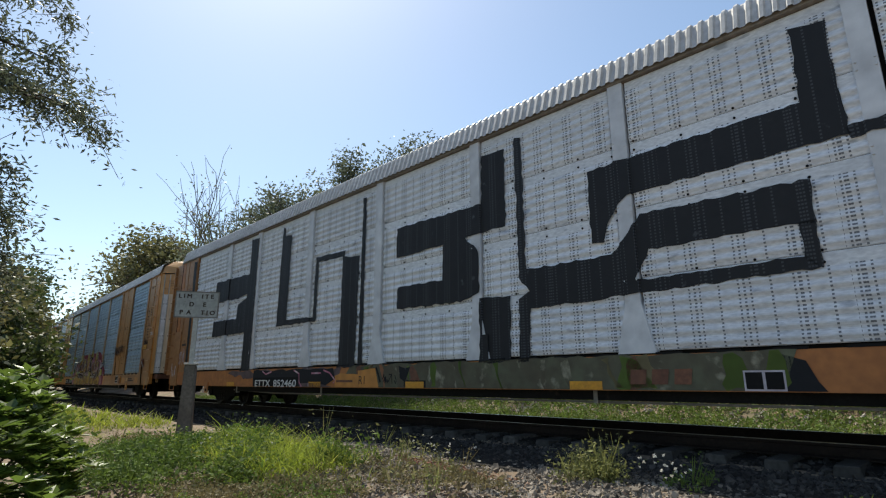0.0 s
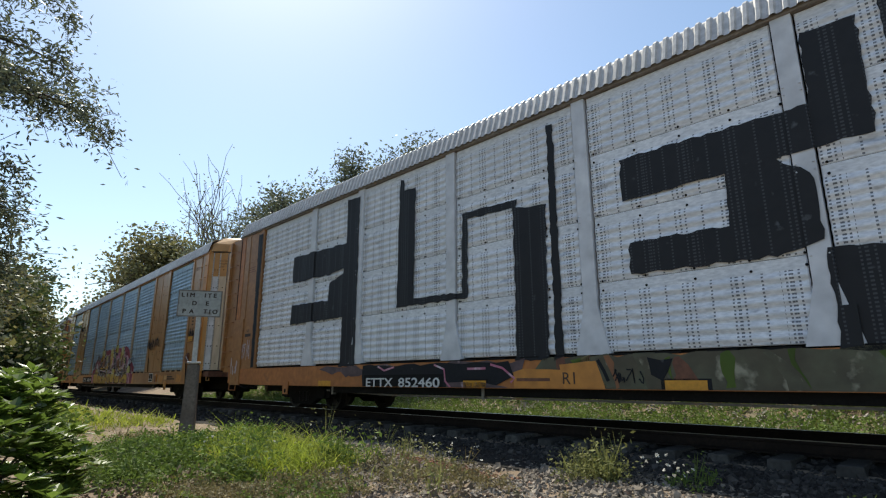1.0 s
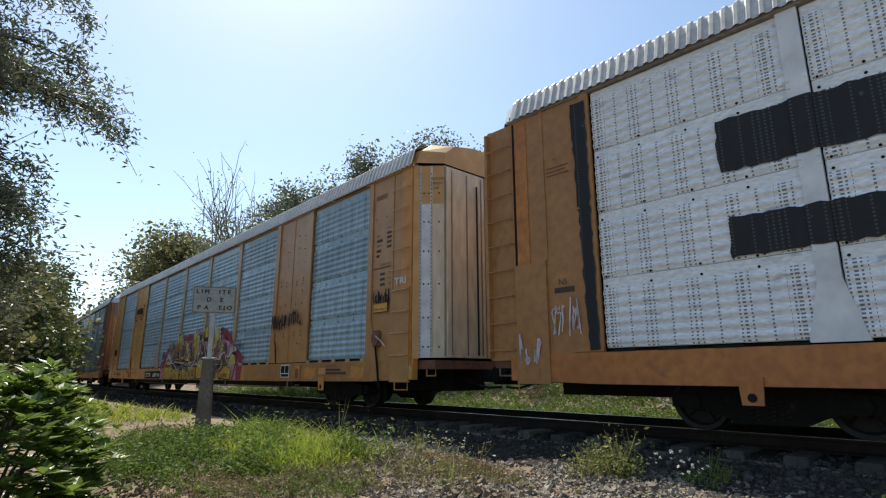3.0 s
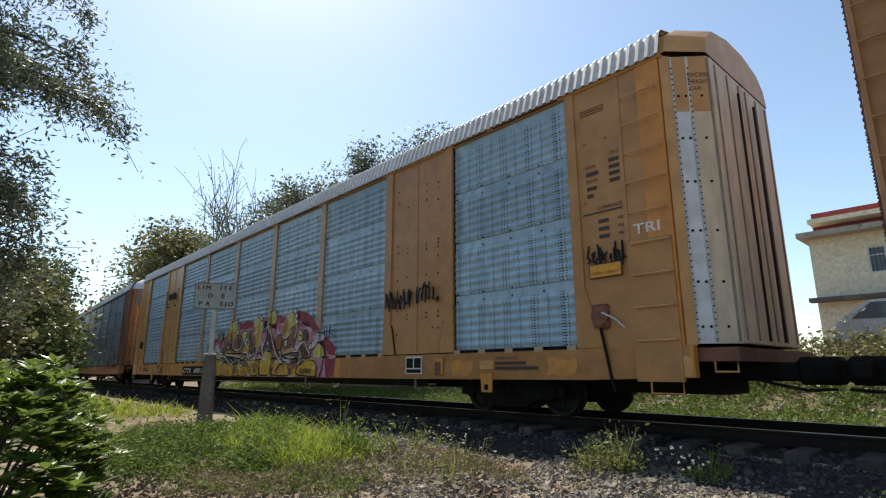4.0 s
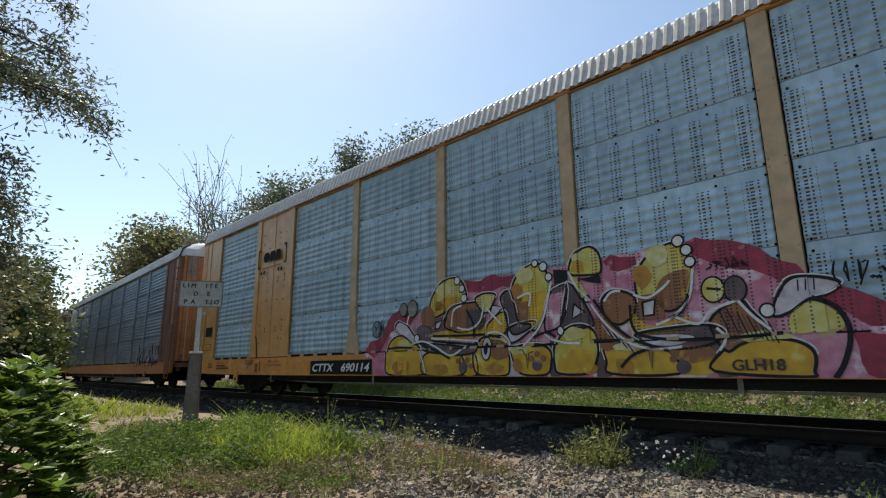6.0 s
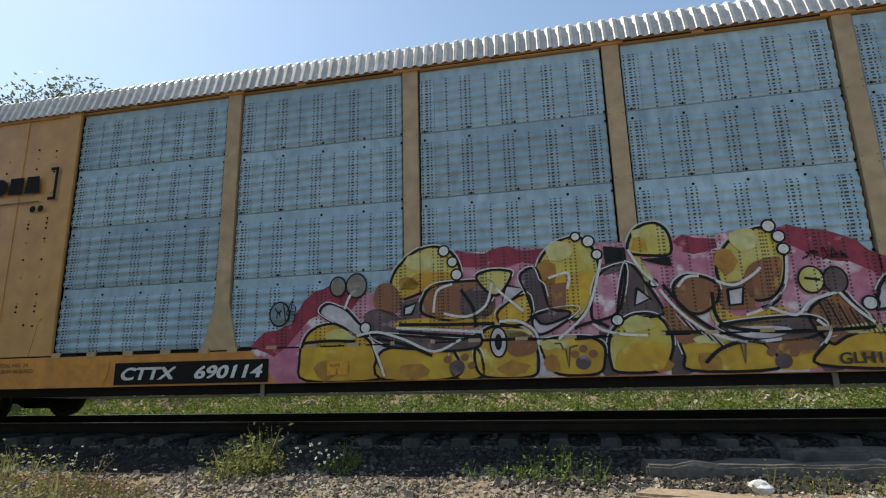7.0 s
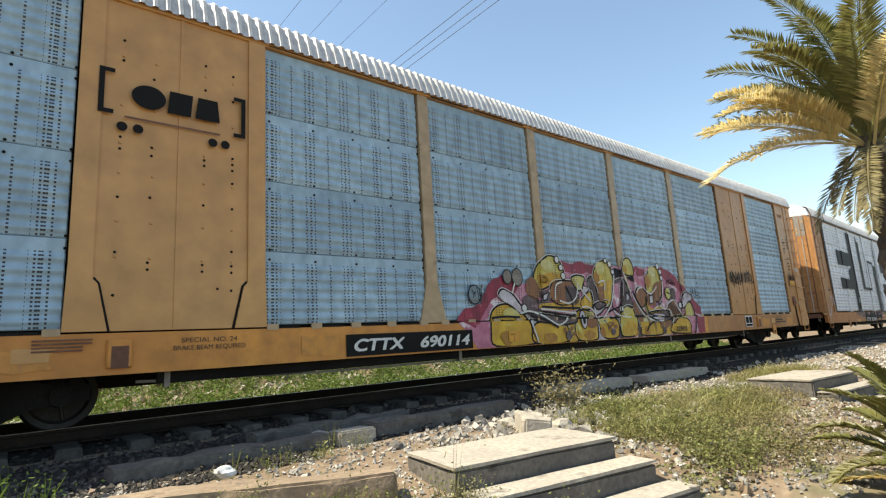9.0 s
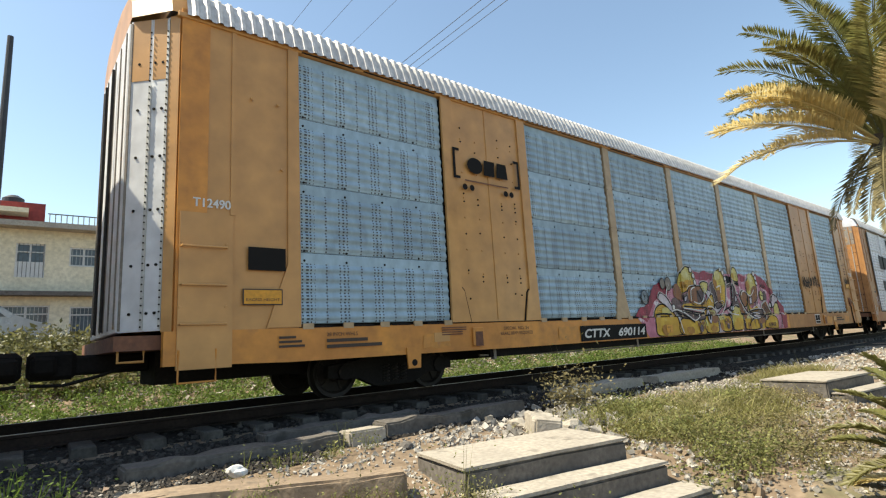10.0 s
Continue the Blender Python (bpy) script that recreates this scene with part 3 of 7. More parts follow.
def rack_car(label, frame_paint, sill_paint, sheets, post_paint, end_paint, panel_paint, plates=True):
    """A covered three-level car carrier: flat car, screens between posts, ribbed roof, end doors."""
    car = tagged(new("rail_car"), label, "rail car", group="cars of the train")
    # flat car
    for s in (-1, 1):
        y0, y1 = sorted((s * (SIDE + 0.005), s * (SIDE - 0.10)))
        if plates:
            bm = bmesh.new()
            slab(bm, [(5.2, SILL + 0.002), (11.6, SILL + 0.022), (12.2, 0.532), (13.0, 0.552), (13.0, 0.925), (5.2, 0.925)], *sorted((s * (SIDE + 0.005), s * (SIDE + 0.0085))))
            part("sill_plate", bm, BROWNYELLOW, car)
        bm = bmesh.new()
        slab(bm, [(-13.05, 0.55), (-12.2, 0.53), (-11.6, SILL + 0.02), (-7.4, SILL), (7.4, SILL), (11.6, SILL + 0.02), (12.2, 0.53), (13.05, 0.55), (13.05, 0.93), (-13.05, 0.93)], y0, y1)
        sill = part("side_sill", bm, sill_paint, car)
        slot = None
        for b0, b1 in BAYS:
            for k in range(4):
                m = pose(b0 + (b1 - b0) * (k + 0.45) / 4, s * (SIDE - 0.005), 0.944)
                if slot:
                    twin(slot, m=m)
                else:
                    slot = part("drain_slot", boxed(-0.16, 0.16, -0.015, 0.015, -0.016, 0.016), BLACKPLATE, sill)
                    slot.matrix_basis = m
        tab = None
        for b0, b1 in BAYS if plates else ():
            for k in range(5):
                m = pose(b0 + 0.1 + (b1 - b0 - 0.2) * k / 4, s * (SIDE + 0.004), 0.945)
                if tab:
                    twin(tab, m=m)
                else:
                    tab = part("sheet_clip", boxed(-0.075, 0.075, -0.012, 0.012, -0.035, 0.04), POSTTAN, sill)
                    tab.matrix_basis = m
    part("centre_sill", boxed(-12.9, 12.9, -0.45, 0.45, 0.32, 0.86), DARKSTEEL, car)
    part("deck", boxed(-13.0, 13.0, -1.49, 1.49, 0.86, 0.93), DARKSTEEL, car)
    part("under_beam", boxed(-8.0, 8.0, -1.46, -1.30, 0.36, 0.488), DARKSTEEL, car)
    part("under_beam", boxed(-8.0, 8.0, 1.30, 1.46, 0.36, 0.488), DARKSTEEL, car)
    part("brake_pipe", tubed([(-8.2, -1.40, 0.40), (-6, -1.40, 0.335), (6.5, -1.40, 0.335), (8.2, -1.40, 0.40)], 0.018, 6), GREYTRIM, car)
    for x in (-7.9, -3.5, 3.4, 7.7):
        part("pipe_hanger", boxed(x - 0.03, x + 0.03, -1.47, -1.38, 0.32, 0.49), GREYTRIM, car)
    # added backing box, black to stand in for the inner shade between the sheets
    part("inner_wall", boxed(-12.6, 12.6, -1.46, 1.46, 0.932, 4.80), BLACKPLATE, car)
    # posts, plates and screens on both sides
    for s in (-1, 1):
        m = pose(0, 0, 0, 0, 0, 0 if s < 0 else 180)
        for x in (-4.11, -1.37, 1.37, 4.11) if plates else (-8.84, -6.90, -4.11, -1.37, 1.37, 4.11, 6.90, 8.84):
            bm = bmesh.new()
            slab(bm, [(x - 0.26, 0.95), (x + 0.26, 0.95), (x + 0.108, 1.60), (x + 0.108, EAVE), (x - 0.108, EAVE), (x - 0.108, 1.60)], -SIDE + 0.006, -SIDE + 0.10)
            bolts(bm, [(x + o, z) for o in (-0.085, 0.085) for z in (1.9, 2.84, 2.93, 3.79, 3.88)], -SIDE + 0.006, 0.013)
            part("post", bm, post_paint, car).matrix_basis = m
        for x0, x1 in ((-8.90, -6.83), (6.83, 8.90)) if plates else ():
            bm = bmesh.new()
            mid = (x0 + x1) / 2
            slab(bm, [(x0 + 0.05, 0.95), (x1 - 0.05, 0.95), (x1 - 0.05, EAVE), (x0 + 0.05, EAVE)], -SIDE + 0.012, -SIDE + 0.09)
            slab(bm, [(x0 - 0.02, 0.95), (x0 + 0.375, 0.95), (x0 + 0.27, 1.45), (x0 + 0.22, 1.5), (x0 + 0.22, EAVE), (x0, EAVE), (x0, 1.62)], -SIDE - 0.02, -SIDE + 0.02)
            slab(bm, [(x1 + 0.02, 0.95), (x1 - 0.375, 0.95), (x1 - 0.27, 1.45), (x1 - 0.22, 1.5), (x1 - 0.22, EAVE), (x1, EAVE), (x1, 1.62)], -SIDE - 0.02, -SIDE + 0.02)
            box(bm, mid - 0.02, mid + 0.02, -SIDE, -SIDE + 0.02, 0.98, EAVE)
            bolts(bm, [(mid + o, z) for o in (-0.62, -0.28, 0.28, 0.62) for z in (1.75, 2.15, 2.7, 3.05, 3.5, 4.1)], -SIDE + 0.012, 0.018)
            panel = part("side_panel", bm, DULLYELLOW if plates and x0 * s < 0 and x0 > 0 else panel_paint, car)
            panel.matrix_basis = m
            # black strips paint the line of shade along the edge of each gusset
            for q, d in ((x0, 1), (x1, -1)):
                bm = bmesh.new()
                edge = [(q + d * 0.38, 0.95), (q + d * 0.402, 0.95), (q + d * 0.292, 1.46), (q + d * 0.24, 1.52), (q + d * 0.225, 1.505), (q + d * 0.273, 1.45)]
                slab(bm, edge if d > 0 else edge[::-1], -SIDE - 0.004, -SIDE + 0.013)
                part("gusset_gap", bm, BLACKPLATE, panel)
            bm = bmesh.new()
            bolts(bm, [(mid + o, z) for o, zs in ((-0.62, (1.33, 1.80, 2.42, 2.98, 3.12, 4.05, 4.3)), (-0.3, (1.62, 1.70, 2.45, 2.95, 3.05, 3.9)), (0.28, (1.62, 1.70, 2.43, 2.93, 3.0, 3.92, 4.25)), (0.62, (1.40, 1.62, 1.70, 1.88, 2.42, 2.75, 2.92, 3.0, 3.08, 3.85, 4.2)), (0.46, (1.42,))) for z in zs], -SIDE + 0.011, 0.017)
            tagged(part("rivets", bm, DARKSTEEL, panel), kind="stuff")
        for e in (-1, 1):
            bm = bmesh.new()
            xa, xb = sorted((e * 11.47, e * 12.93))
            xs = e * 12.32
            slab(bm, [(xa, 0.93), (xb, 0.93), (xb, EAVE), (xa, EAVE)], -SIDE + 0.012, -SIDE + 0.08)
            x2, x3 = sorted((e * 12.32, e * 12.92))
            slab(bm, [(x2, 0.50), (x3, 0.50), (x3, 2.31), (x2, 2.31)], -SIDE - 0.024, -SIDE + 0.02)
            slab(bm, [(xs - 0.03, 2.32), (xs + 0.03, 2.32), (xs + 0.03, EAVE), (xs - 0.03, EAVE)], -SIDE - 0.004, -SIDE + 0.02)
            tri = [(e * 11.45, 0.94), (e * 11.9, 0.94), (e * 11.62, 1.75), (e * 11.60, EAVE), (e * 11.45, EAVE)]
            slab(bm, tri if e > 0 else tri[::-1], -SIDE - 0.016, -SIDE + 0.02)
            bolts(bm, [(e * 11.75, 3.9), (e * 12.1, 3.9), (e * 12.4, 1.95), (e * 12.9, 1.95), (e * 12.4, 1.2), (e * 12.9, 1.2), (e * 11.7, 3.0)], -SIDE - 0.016, 0.024)
            plate = part("corner_panel", bm, DULLYELLOW if plates and s < 0 < e else panel_paint, car)
            plate.matrix_basis = m
            for z in ((1.0, 1.45, 1.9) if plates and e < 0 else (1.0, 1.42, 1.84, 2.26, 2.68, 3.10, 3.52, 3.94, 4.36)):
                o = 0.0 if plates else 0.53
                part("rung", tubed([(e * (12.40 + o), -SIDE - 0.02, z), (e * (12.40 + o), -SIDE - 0.08, z), (e * (12.9 + o), -SIDE - 0.08, z), (e * (12.9 + o), -SIDE - 0.02, z)], 0.013, 5), panel_paint, plate)
            if not plates:
                xa, xb = sorted((e * 12.932, e * 13.45))
                part("ladder_plate", boxed(xa, xb, -SIDE, -SIDE + 0.04, 0.85, 4.76), panel_paint, plate)
                part("door_gap", boxed(*sorted((e * 12.86, e * 12.90)), -SIDE - 0.006, -SIDE + 0.011, 0.98, 4.74), BLACKPLATE, plate)
                part("ladder_stile", boxed(*sorted((e * 13.40, e * 13.45)), -SIDE - 0.085, -SIDE - 0.001, 0.9, 4.7), panel_paint, plate)
        for b0, b1 in BAYS if plates else BAYS + [(-8.73, -7.04), (7.04, 8.73)]:
            w = b1 - b0 - 0.03
            me = shared(f"screen_{w:.2f}_{sheets.name}", lambda: screen_mesh(w), sheets)
            for r in range(ROWS):
                o = new("screen_sheet", me)
                o.parent = car
                if s < 0:
                    o.matrix_basis = pose(b0 + 0.015, -SIDE + 0.05, 0.98 + r * PANEL)
                else:
                    o.matrix_basis = pose(b1 - 0.015, SIDE - 0.05, 0.98 + r * PANEL, 0, 0, 180)
            bm = bmesh.new()
            bolts(bm, [(b0 + 0.08 + w * k, 0.98 + r * PANEL + o) for k in (0.0, 0.25, 0.5, 0.75, 0.97) for r in (1, 2, 3) for o in (-0.11, 0.02)], -SIDE + 0.046, 0.018)
            rivets = tagged(part("rivets", bm, DARKSTEEL, car), kind="stuff")
            rivets.matrix_basis = m if s < 0 else pose(b0 + b1, 0, 0, 0, 0, 180)
    for s in (-1, 1):
        bm = bmesh.new()
        y0, y1 = sorted((s * (SIDE + 0.02), s * (SIDE - 0.12)))
        box(bm, -13.0, 13.0, y0, y1, EAVE, EAVE + 0.07, 0.01)
        eave = part("eave_rail", bm, frame_paint, car)
        for k, (b0, b1) in enumerate(BAYS if plates else ()):      # dark gaps above the sheets
            for x0, x1 in ((b0 + 0.05, b0 + 0.9), (b0 + 1.05, b1 - 0.12)):
                part("eave_gap", boxed(x0, x1, *sorted((s * (SIDE + 0.024), s * (SIDE - 0.02))), EAVE + 0.003 + 0.006 * (k % 2), EAVE + 0.022), BLACKPLATE, eave)
    ro = new("roof", shared("roof_" + ROOF.name, lambda: roof_mesh(12.9), ROOF))
    ro.parent = car
    tagged(ro, "ribbed galvanized steel roof")
    # ends: a frame, two tall door leaves and an upper gable
    for e in (-1, 1):
        bm = bmesh.new()
        xa, xb = sorted((e * 12.62, e * 12.95))
        for y in (-1.60, 1.46):
            box(bm, xa, xb, y, y + 0.14, 0.93, 4.9)
        box(bm, xa, xb, -1.46, 1.46, 4.65, 4.82)
        part("end_frame", bm, sill_paint, car)
        # hood that slopes from the roof to the end
        prof = [(-1.60, 4.83), (-1.50, 5.13), (-1.18, 5.36), (-0.4, 5.50), (0.4, 5.50), (1.18, 5.36), (1.50, 5.13), (1.60, 4.83)]
        bm = bmesh.new()
        ra = [bm.verts.new((e * 12.86, y, z)) for y, z in prof]
        rb = [bm.verts.new((e * 13.06, y * 0.99, 4.80 + (z - 4.80) * 0.97)) for y, z in prof]
        rc = [bm.verts.new((e * 13.43, y * 0.74, 4.79 + (z - 4.80) * 0.86)) for y, z in prof]
        for r0, r1 in ((ra, rb), (rb, rc)):
            for k in range(7):
                bm.faces.new((r0[k], r0[k + 1], r1[k + 1], r1[k]))
        bm.faces.new(rc)
        part("end_hood", bm, WHITESTEEL if not plates else frame_paint, car)
        for s in (-1, 1):
            # a slanted corner leaf and a flat end leaf
            near, far = (e * (12.96 if plates else 13.46), s * 1.57), (e * (13.42 if plates else 13.50), s * 1.12)
            d = Vector((far[0] - near[0], far[1] - near[1], 0)).normalized()
            nrm = Vector((e * abs(d.y), s * abs(d.x), 0))

            def plate(t0, t1, z0, z1, lift, thick):
                bm = bmesh.new()
                p0, p1 = Vector((*near, 0)).lerp(Vector((*far, 0)), t0), Vector((*near, 0)).lerp(Vector((*far, 0)), t1)
                vs = []
                for p in (p0, p1):
                    for o in (lift - thick, lift):
                        vs += [bm.verts.new((p.x + nrm.x * o, p.y + nrm.y * o, z)) for z in (z0, z1)]
                for f in ((0, 1, 3, 2), (4, 6, 7, 5), (0, 4, 5, 1), (2, 3, 7, 6), (0, 2, 6, 4), (1, 5, 7, 3)):
                    bm.faces.new([vs[i] for i in f])
                return bm
            if plates:
                part("corner_post", plate(0.0, 0.20, 0.93, 4.80, 0.012, 0.075), panel_paint, car)
            leaf = part("corner_door", plate(0.205 if plates else 0.0, 0.56, 0.95, 4.79, 0.0, 0.06), end_paint, car)
            second = part("corner_door", plate(0.565, 1.0, 0.95, 4.79, 0.0, 0.06), (CREAM if e > 0 else end_paint) if plates else end_paint, car)
            part("upper_band", plate(0.255, 0.53, 3.98, 4.785, 0.006, 0.004), frame_paint, leaf)
            part("upper_band", plate(0.60, 0.95, 3.98, 4.785, 0.006, 0.004), frame_paint, second)
            part("door_strip", plate(0.205, 0.25, 0.97, 4.76, 0.02, 0.018), IRON if plates else RUST, leaf)
            part("door_strip", plate(0.535, 0.59, 0.97, 3.9, 0.022, 0.018), IRON, leaf)
            part("door_strip", plate(0.96, 1.0, 0.97, 4.76, 0.012, 0.010), GREYTRIM, second)
            bm = bmesh.new()
            for t in (0.33, 0.48, 0.8):
                for z in (1.15, 1.7, 2.35, 3.0, 3.6, 4.2):
                    p = Vector((*near, z)).lerp(Vector((*far, z)), t)
                    tube(bm, [p, p + nrm * 0.012], 0.018, 6)
            tagged(part("rivets", bm, DARKSTEEL, leaf), kind="stuff")
            bm = bmesh.new()
            for t in (0.228, 0.562):
                for k in range(46):
                    p = Vector((*near, 1.0 + 0.08 * k)).lerp(Vector((*far, 1.0 + 0.08 * k)), t)
                    tube(bm, [p + nrm * 0.018, p + nrm * 0.03], 0.011, 5)
            tagged(part("hinge_rivets", bm, DARKSTEEL, leaf), kind="stuff")
            bm = bmesh.new()
            box(bm, *sorted((e * 13.36, e * 13.44)), *sorted((s * 0.02, s * 1.10)), 0.95, 4.78, 0.012)
            end_leaf = part("end_door", bm, (CREAM if e > 0 else end_paint) if plates else end_paint, car)
            for k in range(3):
                part("door_strip", boxed(*sorted((e * 13.44, e * 13.455)), *sorted((s * (0.12 + 0.42 * k), s * (0.145 + 0.42 * k))), 1.0, 4.7), GREYTRIM, end_leaf)
            part("lock_bar", tubed([(e * 13.49, s * 0.3, 1.0), (e * 13.49, s * 0.3, 4.5)], 0.02, 6), WHEEL, end_leaf)
        part("end_platform", boxed(*sorted((e * 12.85, e * 13.50)), -1.45, 1.45, 0.74, 0.90), RUST, car)
        part("sill_step", tubed([(e * 12.5, -SIDE - 0.02, 0.72), (e * 12.5, -SIDE - 0.02, 0.36), (e * 12.9, -SIDE - 0.02, 0.36), (e * 12.9, -SIDE - 0.02, 0.72)], 0.016, 5), sill_paint, car)
        part("grab_iron", tubed([(e * 13.45, -1.40, 0.9), (e * 13.45, -1.40, 0.62), (e * 13.2, -1.40, 0.62), (e * 13.2, -1.40, 0.75)], 0.016, 5), frame_paint, car)
        coupler(car, e)
        truck(car, e * 9.70)
        bm = bmesh.new()
        slab(bm, [(e * 9.7 - 0.11, 0.30), (e * 9.7 + 0.11, 0.30), (e * 9.7 + 0.13, 0.60), (e * 9.7 - 0.13, 0.60)], -SIDE - 0.03, -SIDE - 0.006)
        lug = part("jacking_lug", bm, sill_paint, car)
        part("lug_hole", tubed([(e * 9.7, -SIDE - 0.034, 0.38), (e * 9.7, -SIDE - 0.02, 0.38)], 0.05, 10), BLACKPLATE, lug)
    return car


CARS = []        # thing, place of its middle along the train
white_car = rack_car("covered car carrier wagon painted white with black block letters", GREYTRIM, ORANGE, WHITE, WHITESTEEL, PANELORANGE, PANELORANGE, False)
yellow_car = rack_car("yellow car carrier wagon with pale blue screens and colourful graffiti", YELLOW, SILLYELLOW, SCREEN, POSTTAN, WHITESTEEL, YELLOW)
dull_car = rack_car("weathered orange car carrier wagon with dull blue-grey screens", GREYTRIM, ORANGE, OLDSCREEN, OLDSCREEN, ORANGE, RUST, False)
CARS += [(white_car, 25.825), (yellow_car, -2.575), (dull_car, -30.975)]

# ---- paint and lettering on the cars ----
from mathutils.geometry import tessellate_polygon


def ragged(outline, step=0.14, amount=0.014, seed=1):
    """Breaks the edges of a painted shape up a little."""
    g = random.Random(seed)
    out = []
    for (x0, z0), (x1, z1) in zip(outline, outline[1:] + outline[:1]):
        n = max(1, int(math.hypot(x1 - x0, z1 - z0) / step))
        for k in range(n):
            t = k / n
            out.append((x0 + (x1 - x0) * t + g.uniform(-amount, amount), z0 + (z1 - z0) * t + g.uniform(-amount, amount)))
    return out


def clip(poly, axis, limit, keep_above):
    out = []
    for p, q in zip(poly, poly[1:] + poly[:1]):
        a, b = (p[axis] - limit, q[axis] - limit) if keep_above else (limit - p[axis], limit - q[axis])
        if a >= 0:
            out.append(p)
        if a * b < 0:
            t = a / (a - b)
            out.append((p[0] + (q[0] - p[0]) * t, p[1] + (q[1] - p[1]) * t))
    return out


class Paint:
    """Collects painted shapes by colour and lays them on sheet, posts and sill."""

    def __init__(self, raised):
        self.raised, self.meshes, self.count, self.held = raised, {}, 0, False

    def lay(self, outline, material, layer, low=0.50):
        if not self.held:
            self.count += 1
        tris = tessellate_polygon([[Vector((x, z, 0)) for x, z in outline]])
        v, f = self.meshes.setdefault((self.count, layer), (material, [], []))[1:]
        for tri in tris:
            base = clip([outline[i] for i in tri], 1, low, True)
            # sill, widened feet of the posts, then posts and sheets; all cut at the same places so that the paint holds together
            cuts = sorted({-20.0, 20.0, *[c + d * w for c, half in self.raised for d in (-1, 1) for w in (half, half + (0.0 if half > 0.3 else 0.12))]})
            below = None
            for z0, z1, foot in ((-1.0, 0.94, None), (0.94, 1.35, 0.12), (1.35, 9.0, 0.0)):
                zone = clip(clip(base, 1, z0, True), 1, z1, False)
                depths, before = [], None
                for x0, x1 in zip(cuts, cuts[1:]):
                    y, mid = -SIDE + 0.024, (x0 + x1) / 2
                    for c, half in self.raised:
                        if foot is not None and abs(mid - c) < half + (0.0 if half > 0.3 else foot):
                            y = -SIDE - (0.024 if half > 0.3 else 0.003)
                    y = (-SIDE - 0.012 if foot is None else y) - 0.0025 * layer
                    depths.append(y)
                    poly = clip(clip(zone, 0, x0, True), 0, x1, False) if len(zone) > 2 else []
                    if len(poly) < 3:
                        before = None
                        continue
                    n = len(v)
                    v.extend((x, y, z) for x, z in poly)
                    f.append(tuple(range(n, n + len(poly))))
                    seam = [z for x, z in poly if abs(x - x0) < 1e-5]
                    if before not in (None, y) and len(seam) > 1:       # the paint runs on round an edge
                        n = len(v)
                        v.extend((x0, q, z) for q, z in ((before, min(seam)), (before, max(seam)), (y, max(seam)), (y, min(seam))))
                        f.append((n, n + 1, n + 2, n + 3))
                    seam = [x for x, z in poly if abs(z - z0) < 1e-5]
                    if below and below[len(depths) - 1] != y and len(seam) > 1:
                        n, q = len(v), below[len(depths) - 1]
                        v.extend((x, d, z0) for x, d in ((min(seam), q), (max(seam), q), (max(seam), y), (min(seam), y)))
                        f.append((n, n + 1, n + 2, n + 3))
                    before = y
                below = depths

    def stroke(self, points, width, material, layer):
        if not self.held:
            self.count += 1
        was, self.held = self.held, True
        left, right = [], []
        for i, p in enumerate(points):
            a, b = points[max(i - 1, 0)], points[min(i + 1, len(points) - 1)]
            d = Vector((b[0] - a[0], b[1] - a[1])).normalized()
            left.append((p[0] - d.y * width / 2, p[1] + d.x * width / 2))
            right.append((p[0] + d.y * width / 2, p[1] - d.x * width / 2))
        for i in range(len(points) - 1):
            self.lay([left[i], left[i + 1], right[i + 1], right[i]], material, layer)
        self.held = was

    def oval(self, x, z, rx, rz, material, layer, tilt=0.0, n=26):
        c, s = math.cos(tilt), math.sin(tilt)
        self.lay([(x + rx * math.cos(a) * c - rz * math.sin(a) * s, z + rx * math.cos(a) * s + rz * math.sin(a) * c) for a in (2 * math.pi * k / n for k in range(n))], material, layer)

    def outlined(self, x, z, rx, rz, material, layer, tilt=0.0):
        self.oval(x, z, rx + 0.022, rz + 0.022, BLACK, layer + 1, tilt)
        self.oval(x, z, rx, rz, material, layer + 2, tilt)

    def finish(self, car, name):
        for (_, layer), (material, v, f) in self.meshes.items():
            coat = link_mesh(name, v, f, material, car)
            bm = bmesh.new()
            bm.from_mesh(coat.data)
            bmesh.ops.remove_doubles(bm, verts=bm.verts[:], dist=0.0008)
            bm.to_mesh(coat.data)
            bm.free()


def flow(points, n=4):
    """A smooth line through the points; closed if it ends where it begins."""
    closed = points[0] == points[-1]
    q = points[:-1] if closed else points
    m, out = len(q), []
    for i in range(m if closed else m - 1):
        a, b, c, d = (q[(i + k) % m] if closed else q[min(max(i + k, 0), m - 1)] for k in (-1, 0, 1, 2))
        for k in range(n):
            t = k / n
            out.append(tuple(0.5 * (2 * b[j] + (c[j] - a[j]) * t + (2 * a[j] - 5 * b[j] + 4 * c[j] - d[j]) * t * t + (3 * b[j] - a[j] - 3 * c[j] + d[j]) * t ** 3) for j in (0, 1)))
    return out + [q[0] if closed else q[-1]]


def scribble(paint, x, z, width, high, count, material, layer, line, seed):
    """A spray-can tag: looping strokes side by side."""
    g = random.Random(seed)
    for i in range(count):
        cx = x + width * (i + 0.5) / count
        w = width / count
        pts = [(cx + g.uniform(-0.5, 0.2) * w, z + g.uniform(0.0, 0.3) * high)]
        for k in range(g.randint(3, 5)):
            pts.append((cx + g.uniform(-0.55, 0.6) * w, z + g.uniform(0.05, 1.0) * high))
        fine = []
        for p, q in zip(pts, pts[1:]):
            fine += [(p[0] + (q[0] - p[0]) * t, p[1] + (q[1] - p[1]) * t + 0.03 * high * math.sin(6 * t)) for t in (0, 0.35, 0.7)]
        paint.stroke(fine + [pts[-1]], line, material, layer)


